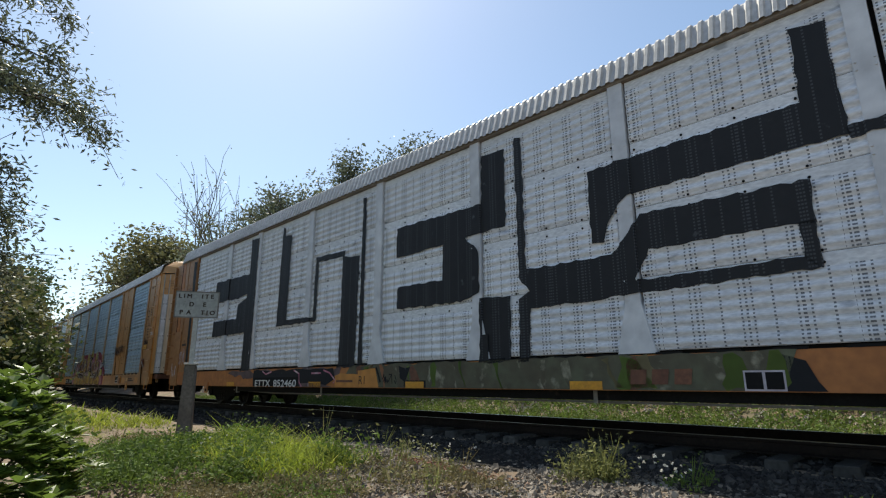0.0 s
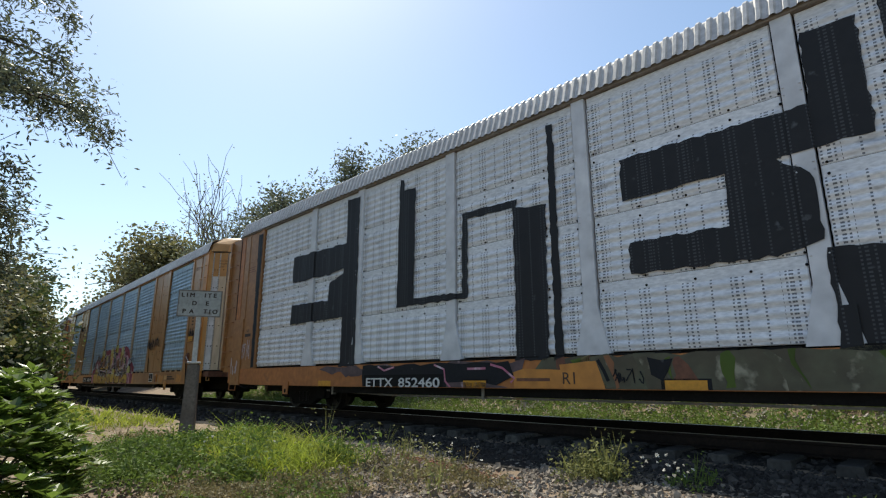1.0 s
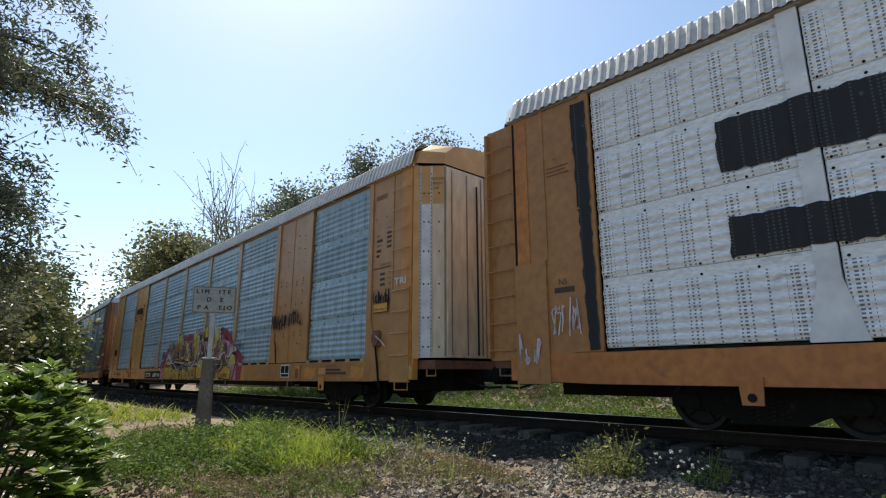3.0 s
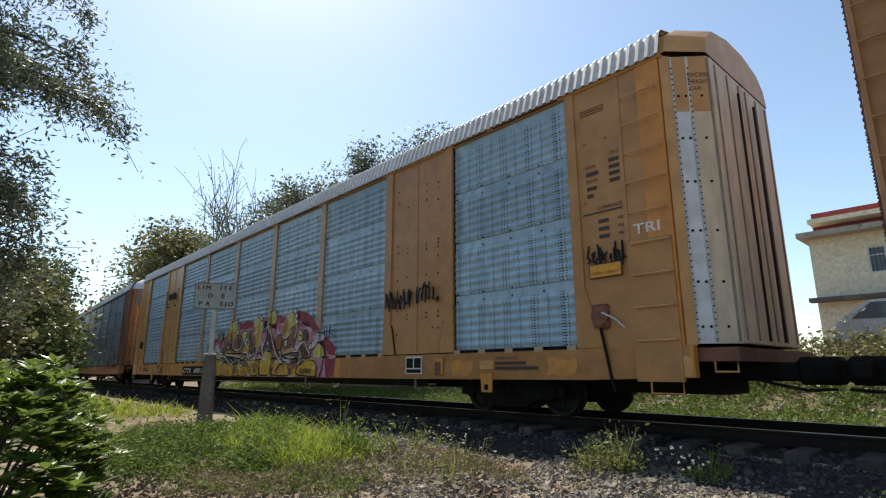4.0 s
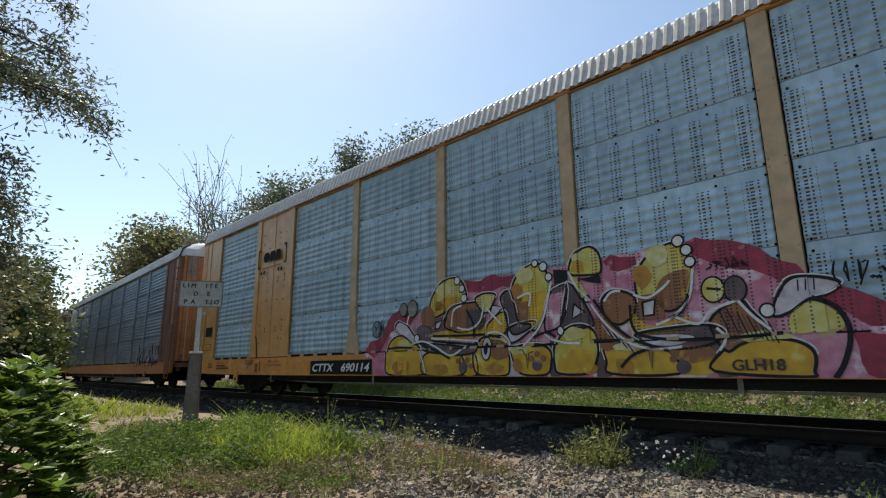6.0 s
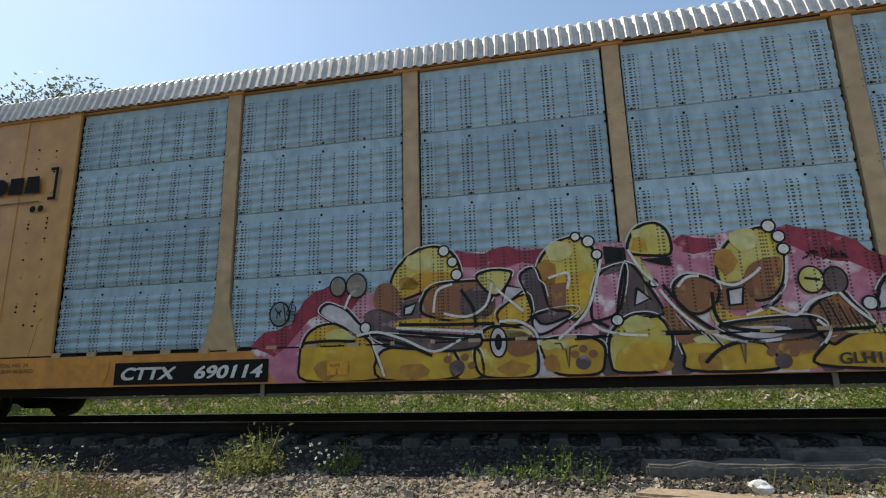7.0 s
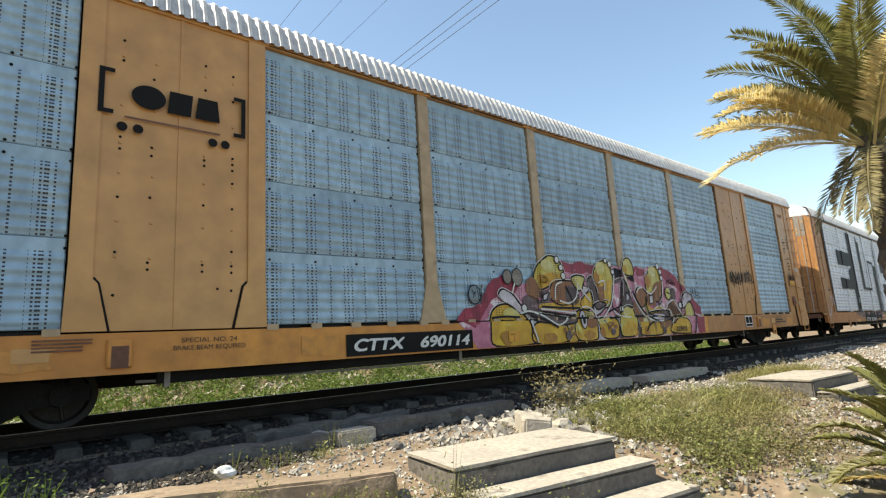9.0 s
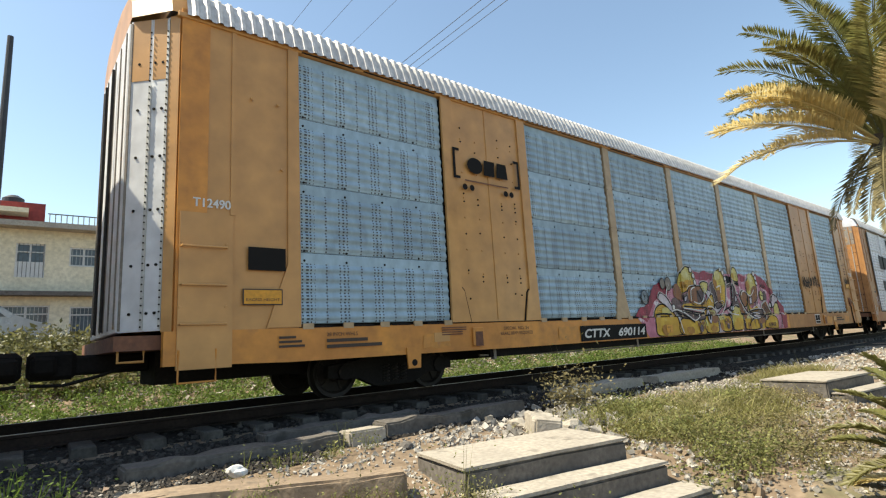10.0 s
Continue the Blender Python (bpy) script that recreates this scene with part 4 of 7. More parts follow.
POSTS = [(-4.11, 0.112), (-1.37, 0.112), (1.37, 0.112), (4.11, 0.112)]
WIDEPOSTS = POSTS + [(-6.90, 0.112), (6.90, 0.112), (-8.84, 0.112), (8.84, 0.112), (-12.2, 0.74), (12.2, 0.74)]


def white_letters(car):
    p = Paint(WIDEPOSTS)
    shapes = [
        [(-11.76, 4.66), (-11.5, 4.66), (-11.5, 0.95), (-11.66, 0.95), (-11.70, 2.9)],
        # first letter: column and two arms
        [(-7.42, 4.66), (-6.92, 4.62), (-6.93, 0.90), (-7.50, 0.90), (-7.48, 1.97), (-9.75, 1.95), (-9.73, 2.44), (-8.1, 2.40), (-8.05, 2.80), (-7.5, 2.94), (-7.5, 3.07), (-8.05, 3.0), (-9.76, 3.01), (-9.76, 3.68), (-7.42, 3.64)],
        # second: thick foot, thin outline up and over, thick leg
        [(-5.56, 4.62), (-5.43, 4.62), (-5.43, 4.38), (-5.08, 4.36), (-5.12, 2.13), (-3.84, 2.10), (-3.82, 3.52), (-2.60, 3.50), (-2.62, 3.36), (-2.04, 3.26), (-2.10, 0.90), (-2.70, 0.90), (-2.68, 3.36), (-3.70, 3.40), (-3.70, 1.98), (-5.62, 2.00)],
        [(-1.96, 4.58), (-1.84, 4.56), (-1.85, 0.90), (-1.99, 0.90)],
        ]
    shapes += [     # third: two arms joined by a column
        [(-0.77, 3.63), (1.50, 3.60), (1.52, 4.48), (2.04, 4.44), (2.03, 3.10), (1.10, 3.06), (1.42, 2.82), (1.44, 2.05), (1.05, 1.95), (-0.75, 1.98), (-0.73, 2.42), (0.53, 2.39), (0.56, 3.03), (-0.78, 3.02)],
        [(1.44, 1.95), (2.08, 1.93), (2.05, 0.90), (1.42, 0.90)],
        [(2.25, 4.57), (2.40, 4.55), (2.40, 2.31), (3.85, 2.29), (4.00, 2.42), (4.32, 2.78), (6.24, 2.74), (6.24, 2.26), (4.40, 2.28), (4.16, 1.90), (6.08, 1.90), (6.22, 1.76), (2.45, 1.68), (2.40, 0.90), (2.22, 0.90), (2.24, 1.86), (2.45, 1.95), (2.26, 2.20)],
        [(6.08, 1.90), (6.09, 2.28), (6.24, 2.30), (6.22, 1.76)],
        ]
    shapes += [     # last: a broad band that turns up
        [(6.28, 4.56), (6.62, 4.52), (6.66, 3.12), (4.18, 3.09), (3.90, 2.86), (3.74, 2.50), (3.56, 2.52), (3.58, 3.60), (6.28, 3.64)],
        [(6.62, 3.22), (9.6, 3.25), (9.6, 3.10), (6.66, 3.08)],
        [(8.4, 2.6), (8.6, 2.6), (8.6, 0.95), (8.4, 0.95)]]
    for i, s in enumerate(shapes):
        p.lay(ragged(s, 0.09, 0.017, seed=i), BLACKLETTER, 1)
    # camouflage along the sill, with smears of pink and orange
    p.lay(ragged([(-2.2, 0.93), (5.85, 0.93), (5.75, 0.47), (-2.6, 0.47)], 0.2, 0.03, 30), CAMO, 1)
    p.lay(ragged([(5.70, 0.93), (5.95, 0.80), (6.05, 0.62), (6.12, 0.47), (5.68, 0.47)], 0.2, 0.03, 31), BLACK, 1)
    p.lay(ragged([(-8.2, 0.88), (-2.5, 0.90), (-2.6, 0.74), (-5.0, 0.70), (-8.0, 0.76)], 0.25, 0.05, 32), MAUVE, 1)
    p.lay(ragged([(-7.5, 0.86), (-6.9, 0.90), (-6.75, 0.74), (-7.2, 0.68)], 0.2, 0.04, 33), MAUVE, 2)
    p.lay(ragged([(-6.6, 0.90), (-2.85, 0.90), (-2.75, 0.66), (-3.1, 0.55), (-3.9, 0.47), (-6.6, 0.45)], 0.22, 0.03, 34), BLACK, 2)
    p.lay(ragged([(-4.2, 0.56), (-3.2, 0.56), (-2.7, 0.47), (-4.2, 0.45)], 0.2, 0.03, 35), MAUVE, 3)
    for pts in ([(-4.5, 0.88), (-4.25, 0.80), (-4.22, 0.60), (-4.1, 0.50)], [(-3.2, 0.86), (-2.95, 0.80), (-2.72, 0.64), (-2.8, 0.58)], [(-3.7, 0.80), (-3.3, 0.80)], [(-6.1, 0.88), (-5.9, 0.80), (-5.6, 0.86)]):
        p.stroke(pts, 0.035, PINK, 4)
    p.lay(ragged([(-1.9, 0.80), (-1.3, 0.86), (-1.2, 0.47), (-1.85, 0.47)], 0.2, 0.03, 36), SILLYELLOW, 3)
    p.lay(ragged([(-2.75, 0.76), (-1.9, 0.78), (-1.85, 0.47), (-2.75, 0.47)], 0.2, 0.03, 37), SILLYELLOW, 3)
    p.lay(ragged([(-0.62, 0.90), (-0.3, 0.88), (-0.42, 0.62), (-0.56, 0.66)], 0.12, 0.04, 38), BLACK, 3)
    p.stroke([(-1.3, 0.88), (-1.22, 0.74), (-1.16, 0.60)], 0.05, BLACK, 4)
    p.lay([(-0.46, 0.455), (0.14, 0.455), (0.14, 0.63), (-0.46, 0.63)], BLACK, 2)
    p.lay([(-3.84, 0.47), (-3.26, 0.47), (-3.26, 0.63), (-3.84, 0.63)], BLACK, 2)
    g = random.Random(9)
    for i in range(22):
        x = g.uniform(-2.0, 6.0)
        m = g.choice([CAMO, PALE, BROWN, RUST]) if i % 3 else WEED
        w = g.uniform(0.06, 0.16)
        p.lay(ragged([(x, 0.90), (x + w, 0.92), (x + w + g.uniform(0.02, 0.3), 0.52), (x + g.uniform(-0.1, 0.2), 0.50)], 0.1, 0.035, 50 + i), DRYWEED if m is PALE else (RUST if m is RUST else m), 2)
    p.lay([(-6.55, 0.45), (-4.28, 0.45), (-4.28, 0.72), (-6.55, 0.72)], BLACKPLATE, 3)
    for x in (-8.25, -3.8, -0.41, 3.1):
        p.lay([(x, 0.49), (x + 0.5, 0.49), (x + 0.5, 0.61), (x, 0.61)], SIGNYELLOW, 3)
    p.lay([(5.33, 0.45), (5.74, 0.45), (5.74, 0.72), (5.33, 0.72)], PALE, 3)
    p.lay([(5.35, 0.52), (5.52, 0.52), (5.52, 0.70), (5.35, 0.70)], BLACKPLATE, 4)
    p.lay([(5.35, 0.465), (5.72, 0.465), (5.72, 0.50), (5.35, 0.50)], BLACKPLATE, 4)
    p.lay([(5.55, 0.52), (5.72, 0.52), (5.72, 0.70), (5.55, 0.70)], BLACKPLATE, 4)
    for k, x in enumerate((4.00, 4.28, 4.56)):      # a brand mark in faded rust, as plain shapes
        p.lay([(x, 0.57), (x + 0.2, 0.57), (x + 0.23, 0.75), (x + 0.02, 0.75)], RUST, 4)
    scribble(p, -1.10, 0.56, 0.45, 0.2, 5, BLACK, 4, 0.018, 5)
    scribble(p, -12.25, 1.15, 0.5, 0.62, 6, PALE, 4, 0.02, 6)
    scribble(p, -12.85, 0.75, 0.4, 0.6, 4, PALE, 8, 0.03, 8)
    p.finish(car, "graffiti")
    lettering("ETTX", -6.46, 0.50, 0.165, -SIDE - 0.025, car, LETTER, 0.82, bold=0.006)
    lettering("852460", -5.46, 0.50, 0.165, -SIDE - 0.025, car, LETTER, 1.10, bold=0.006)
    lettering("R1", -1.86, 0.56, 0.17, -SIDE - 0.025, car, DARKLETTER)
    lettering("NS", -12.12, 1.92, 0.09, -SIDE + 0.008, car, DARKLETTER)
    bars(-12.2, 1.80, [0.34], 0.08, 0.1, -SIDE + 0.004, car, DARKLETTER)
    bars(-2.68, 0.60, [0.6], 0.045, 0.06, -SIDE - 0.025, car, RUST)
    bars(-12.25, 3.75, [0.4, 0.35, 0.4], 0.018, 0.06, -SIDE + 0.004, car, RUST)


def side_graffiti(car):
    p = Paint(POSTS + [(-7.87, 1.02), (7.87, 1.02), (-12.2, 0.74), (12.2, 0.74)])
    halo = [(-3.60, 0.92), (-3.42, 1.16), (-3.05, 1.24), (-2.85, 1.55), (-2.6, 1.72), (-2.2, 1.66), (-1.7, 1.62), (-1.25, 2.08), (-0.6, 2.06), (0.3, 2.08), (1.0, 2.1), (1.9, 2.08), (2.5, 2.12), (3.2, 2.10), (3.6, 1.98), (4.05, 1.72), (4.35, 1.45), (4.7, 1.30), (4.95, 1.10), (4.98, 0.60), (4.8, 0.47), (-3.15, 0.47), (-3.3, 0.6)]
    p.lay(ragged(halo, 0.2, 0.03, 3), PINK, 1)
    for s in ([(-3.62, 0.94), (-3.42, 1.18), (-3.05, 1.26), (-2.85, 1.58), (-2.6, 1.74), (-2.05, 1.68), (-2.2, 1.42), (-2.7, 1.38), (-2.95, 1.1), (-3.25, 0.86)],
              [(-0.85, 1.98), (-0.75, 2.11), (-0.45, 2.08), (-0.2, 2.13), (0.15, 2.08), (0.36, 2.05), (0.22, 1.90), (-0.2, 1.85), (-0.6, 1.88)],
              [(1.88, 2.02), (2.0, 2.12), (2.3, 2.08), (2.34, 1.95), (2.1, 1.86)],
              [(2.95, 2.08), (3.15, 2.16), (3.45, 2.10), (3.72, 1.98), (4.05, 1.76), (4.35, 1.48), (4.62, 1.36), (4.92, 1.16), (5.0, 0.94), (4.68, 0.98), (4.2, 1.42), (3.7, 1.68), (3.2, 1.86)],
              [(4.55, 0.93), (5.0, 0.94), (4.98, 0.5), (4.62, 0.5)]):
        p.lay(ragged(s, 0.11, 0.035, 8), RED, 2)
    def form(material, shape, edged=True, layer=7):
        """One rounded piece of a letter: fill, black edge and a thin pale second line."""
        ring = flow(shape + [shape[0]]) if len(shape) > 4 else shape + [shape[0]]
        p.lay(ring[:-1], material, layer)
        if edged:
            p.stroke(ring, 0.034, BLACK, layer + 1)
            cx, cz = sum(q[0] for q in shape) / len(shape), sum(q[1] for q in shape) / len(shape)
            half = [(x + (0.026 if x > cx else -0.026), z + 0.022) for x, z in ring if z > cz - 0.05]
            run = half[:1]
            for q in half[1:] + [(99.0, 0.0)]:
                if math.dist(run[-1], q) < 0.2:
                    run.append(q)
                else:
                    if len(run) > 2:
                        p.stroke(run, 0.014, LETTER, layer + 2)
                    run = [q]

    # lower row of swollen forms
    form(PAINTYELLOW, [(-2.90, 0.77), (-2.85, 1.06), (-2.67, 1.21), (-2.40, 1.24), (-2.14, 1.14), (-1.91, 0.95), (-1.84, 0.74), (-1.80, 0.52), (-2.80, 0.52)], layer=3)
    form(PAINTYELLOW, [(-1.80, 0.84), (-1.47, 0.92), (-1.04, 0.91), (-0.83, 0.82), (-0.82, 0.52), (-1.78, 0.52)], layer=4)
    form(PAINTYELLOW, [(-0.86, 0.85), (-0.65, 0.93), (-0.51, 0.80), (-0.50, 0.52), (-0.84, 0.52)], layer=3)
    form(PAINTYELLOW, [(-0.58, 0.71), (-0.53, 0.98), (-0.36, 1.12), (-0.04, 1.10), (0.15, 0.92), (0.19, 0.65), (0.09, 0.51), (-0.45, 0.52)], layer=4)
    form(PALE, [(0.19, 0.88), (0.29, 0.95), (0.44, 0.58), (0.33, 0.52), (0.16, 0.53)], edged=False, layer=4)
    form(PAINTYELLOW, [(0.23, 0.88), (0.40, 0.96), (0.77, 0.96), (0.95, 0.86), (0.96, 0.70), (0.87, 0.53), (0.43, 0.53), (0.29, 0.68)], layer=5)
    form(PALEYELLOW, [(1.02, 0.66), (1.03, 0.92), (1.18, 1.12), (1.42, 1.21), (1.65, 1.12), (1.73, 0.87), (1.66, 0.64), (1.55, 0.54), (1.10, 0.54)], layer=6)
    form(PAINTYELLOW, [(1.07, 0.66), (1.15, 0.79), (1.36, 0.88), (1.68, 0.82), (1.62, 0.61), (1.52, 0.56), (1.13, 0.56)], edged=False, layer=9)
    form(PAINTYELLOW, [(1.83, 0.90), (2.21, 0.94), (2.58, 0.87), (2.75, 0.74), (2.78, 0.54), (1.90, 0.54), (1.84, 0.70)], layer=5)
    form(PAINTYELLOW, [(2.75, 0.55), (2.81, 0.77), (3.07, 0.82), (3.20, 0.69), (3.17, 0.54)], edged=False, layer=4)
    form(PAINTYELLOW, [(3.20, 0.57), (3.27, 0.76), (3.44, 0.86), (3.75, 0.91), (4.04, 0.88), (4.19, 0.76), (4.17, 0.57), (4.09, 0.51)], layer=6)
    form(BROWN, [(-0.27, 1.04), (-0.01, 1.06), (0.19, 0.92), (0.14, 0.79), (-0.13, 0.77)], edged=False, layer=9)
    form(BROWN, [(2.69, 0.84), (2.95, 0.87), (3.22, 0.82), (3.17, 0.71), (2.83, 0.69)], edged=False, layer=9)
    # upper domes
    form(PALEYELLOW, [(-1.68, 1.55), (-1.63, 1.84), (-1.46, 2.04), (-1.18, 2.19), (-0.90, 2.14), (-0.76, 1.95), (-0.75, 1.76), (-0.99, 1.70), (-1.32, 1.56), (-1.54, 1.51)], layer=5)
    form(PAINTYELLOW, [(-1.54, 1.62), (-1.32, 1.83), (-0.95, 1.85), (-0.84, 1.77), (-1.13, 1.65), (-1.47, 1.54)], edged=False, layer=8)
    form(PALEYELLOW, [(0.22, 1.61), (0.28, 1.92), (0.47, 2.12), (0.73, 2.20), (0.92, 2.04), (0.98, 1.75), (0.88, 1.41), (0.68, 1.17), (0.49, 1.28), (0.33, 1.50)], layer=5)
    form(PAINTYELLOW, [(0.30, 1.64), (0.52, 1.70), (0.90, 1.76), (0.86, 1.48), (0.69, 1.24), (0.46, 1.36)], edged=False, layer=8)
    form(PALEYELLOW, [(1.34, 1.95), (1.39, 2.16), (1.53, 2.28), (1.70, 2.29), (1.82, 2.15), (1.82, 1.91), (1.59, 1.90)], layer=6)
    form(PAINTYELLOW, [(1.37, 1.97), (1.41, 2.12), (1.55, 2.11), (1.57, 1.94)], edged=False, layer=9)
    form(PALEYELLOW, [(2.34, 1.51), (2.31, 1.72), (2.43, 1.96), (2.65, 2.12), (2.92, 2.14), (3.03, 1.93), (3.03, 1.65), (2.92, 1.39), (2.70, 1.30), (2.50, 1.47)], layer=5)
    form(BROWN, [(2.57, 1.54), (2.70, 1.74), (2.99, 1.79), (2.98, 1.59), (2.87, 1.36), (2.64, 1.33)], edged=False, layer=8)
    # dark and coloured bodies of the letters
    form(BROWN, [(-1.90, 1.49), (-1.84, 1.71), (-1.65, 1.73), (-1.50, 1.51), (-1.62, 1.33), (-1.80, 1.38)], edged=False, layer=7)
    form(MAUVE, [(-2.03, 1.31), (-1.84, 1.41), (-1.54, 1.29), (-1.55, 1.08), (-1.84, 1.02)], edged=False, layer=7)
    form(PALE, [(-2.64, 1.39), (-2.52, 1.51), (-2.28, 1.42), (-2.10, 1.24), (-1.91, 1.09), (-2.12, 1.07), (-2.29, 1.18), (-2.46, 1.26)], layer=8)
    form(BROWN, [(-1.26, 1.39), (-1.13, 1.65), (-0.80, 1.71), (-0.37, 1.68), (-0.34, 1.46), (-0.53, 1.31), (-0.82, 1.22), (-1.14, 1.28)], layer=7)
    form(MAUVE, [(-1.54, 1.47), (-1.25, 1.53), (-1.26, 1.28), (-1.51, 1.24)], edged=False, layer=8)
    form(PALE, [(-1.47, 1.41), (-1.31, 1.46), (-1.37, 1.32), (-1.47, 1.31)], layer=9)
    form(PAINTYELLOW, [(-1.53, 1.25), (-0.89, 1.27), (-0.26, 1.35), (-0.24, 1.17), (-0.75, 1.12), (-1.52, 1.14)], edged=False, layer=8)
    form(MAUVE, [(-1.91, 1.08), (-1.33, 1.04), (-0.75, 0.98), (-0.54, 1.05), (-0.51, 0.89), (-0.90, 0.84), (-1.33, 0.88), (-1.73, 0.93)], layer=7)
    form(MAUVE, [(-0.72, 1.55), (-0.37, 1.64), (-0.30, 1.39), (-0.42, 1.24), (-0.71, 1.26)], edged=False, layer=8)
    form(PALEYELLOW, [(-0.53, 1.75), (-0.36, 1.83), (-0.16, 1.82), (-0.08, 1.76), (-0.22, 1.54), (-0.36, 1.53)], layer=9)
    form(PALE, [(-0.16, 1.63), (0.08, 1.57), (-0.23, 1.35)], layer=9)
    form(PAINTYELLOW, [(-0.26, 1.32), (0.08, 1.51), (0.14, 1.23), (-0.01, 1.13), (-0.24, 1.16)], layer=7)
    form(MAUVE, [(0.02, 1.73), (0.21, 1.83), (0.30, 1.59), (0.37, 1.32), (0.59, 1.27), (0.55, 1.20), (0.24, 1.14), (0.10, 1.48)], layer=8)
    form(PALE, [(0.17, 1.23), (0.56, 1.32), (0.69, 1.26), (0.37, 1.05), (0.19, 1.02)], layer=7)
    form(BROWN, [(0.33, 1.61), (0.58, 1.63), (0.56, 1.32), (0.35, 1.28)], edged=False, layer=9)
    form(PINK, [(0.96, 1.68), (1.28, 1.79), (1.19, 1.29), (0.99, 1.16), (0.85, 1.20)], layer=7)
    form(MAUVE, [(0.97, 1.82), (1.32, 1.86), (1.30, 1.74), (1.03, 1.68)], edged=False, layer=8)
    form(BLACK, [(1.05, 2.05), (1.30, 2.01), (1.31, 1.86), (1.06, 1.82)], edged=False, layer=8)
    form(MAUVE, [(1.27, 1.74), (1.38, 1.77), (1.66, 1.27), (1.59, 1.17), (1.22, 1.15), (1.13, 1.12)], layer=7)
    form(PALEYELLOW, [(1.37, 1.91), (1.46, 1.87), (1.64, 1.55), (1.50, 1.59)], edged=False, layer=9)
    form(PALE, [(1.39, 1.51), (1.54, 1.38), (1.35, 1.30)], layer=9)
    form(BLACK, [(1.46, 1.86), (1.81, 1.87), (1.82, 1.75), (1.65, 1.79)], edged=False, layer=9)
    form(BROWN, [(1.80, 1.47), (1.90, 1.61), (2.06, 1.63), (2.28, 1.52), (2.27, 1.32), (2.08, 1.18), (1.89, 1.24)], layer=7)
    form(BROWN, [(1.66, 1.24), (1.86, 1.26), (2.18, 0.98), (1.97, 0.86), (1.78, 0.87)], edged=False, layer=8)
    form(PAINTYELLOW, [(2.19, 1.35), (2.31, 1.25), (2.49, 1.13), (2.91, 1.22), (2.99, 1.11), (2.79, 1.03), (2.25, 1.02)], edged=False, layer=8)
    form(BROWN, [(2.28, 1.52), (2.67, 1.55), (2.66, 1.21), (2.31, 1.21)], edged=False, layer=8)
    form(PALE, [(2.39, 1.44), (2.56, 1.46), (2.53, 1.27), (2.39, 1.26)], layer=9)
    form(MAUVE, [(2.25, 1.03), (2.67, 1.09), (3.17, 1.10), (3.34, 0.98), (3.13, 0.86), (2.70, 0.84), (2.39, 0.91)], layer=8)
    form(PALE, [(2.35, 1.00), (2.79, 1.01), (3.00, 0.96), (2.77, 0.88), (2.49, 0.90)], edged=False, layer=10)
    form(BROWN, [(3.19, 1.14), (3.52, 1.36), (3.64, 1.23), (3.78, 0.99), (3.50, 0.86), (3.34, 0.80)], layer=8)
    # pale and black sweeps
    p.stroke(flow([(-2.29, 1.43), (-2.21, 1.61), (-2.07, 1.72)]), 0.032, LETTER, 13)
    p.stroke(flow([(-2.12, 1.07), (-1.84, 1.11), (-1.47, 1.00), (-1.08, 0.84), (-0.75, 0.98)]), 0.032, LETTER, 13)
    p.stroke(flow([(-1.58, 1.15), (-1.04, 1.11), (-0.47, 1.06)]), 0.032, LETTER, 13)
    p.stroke(flow([(-1.09, 1.33), (-1.04, 1.60), (-0.84, 1.68)]), 0.032, LETTER, 13)
    p.stroke(flow([(-0.33, 1.67), (-0.42, 1.39), (-0.67, 1.26), (-0.96, 1.31)]), 0.032, LETTER, 13)
    p.stroke(flow([(-0.29, 1.60), (-0.13, 1.45), (0.04, 1.30)]), 0.032, LETTER, 13)
    p.stroke(flow([(-0.26, 1.18), (-0.04, 1.18), (0.16, 1.06), (0.21, 0.88)]), 0.032, LETTER, 13)
    p.stroke(flow([(-1.90, 0.99), (-1.80, 0.74), (-1.73, 0.55)]), 0.032, LETTER, 13)
    p.stroke(flow([(0.37, 1.69), (0.61, 1.74), (0.59, 1.54)]), 0.032, LETTER, 13)
    p.stroke(flow([(1.01, 1.88), (0.87, 1.41), (0.72, 1.17), (0.44, 0.94)]), 0.032, LETTER, 13)
    p.stroke(flow([(1.33, 1.98), (1.46, 1.73), (1.64, 1.53)]), 0.032, LETTER, 13)
    p.stroke(flow([(1.65, 1.48), (1.86, 1.19), (2.17, 0.94), (2.51, 0.84), (2.86, 0.86)]), 0.032, LETTER, 13)
    p.stroke(flow([(0.85, 1.12), (0.97, 1.03), (1.20, 0.97), (1.46, 0.95)]), 0.032, LETTER, 13)
    p.stroke(flow([(2.28, 1.55), (2.47, 1.49), (2.68, 1.60), (2.77, 1.68)]), 0.032, LETTER, 13)
    p.stroke(flow([(3.06, 1.79), (2.99, 1.45), (2.78, 1.23), (2.55, 1.14)]), 0.032, LETTER, 13)
    p.stroke(flow([(2.78, 1.23), (3.06, 1.12), (3.23, 1.27), (3.52, 1.36)]), 0.032, LETTER, 13)
    p.stroke(flow([(3.52, 1.36), (3.66, 1.17), (3.82, 1.01)]), 0.032, LETTER, 13)
    p.stroke(flow([(3.26, 1.06), (3.36, 0.94), (3.28, 0.80)]), 0.032, LETTER, 13)
    p.stroke(flow([(1.85, 1.50), (1.96, 1.61), (2.10, 1.62)]), 0.032, LETTER, 13)
    p.stroke(flow([(-2.85, 1.00), (-2.51, 1.02), (-2.14, 1.00)]), 0.04, BLACK, 13)
    p.stroke(flow([(-1.54, 1.19), (-0.89, 1.17), (-0.32, 1.16)]), 0.04, BLACK, 13)
    p.stroke(flow([(-1.85, 1.03), (-1.47, 0.94), (-1.11, 0.79)]), 0.04, BLACK, 13)
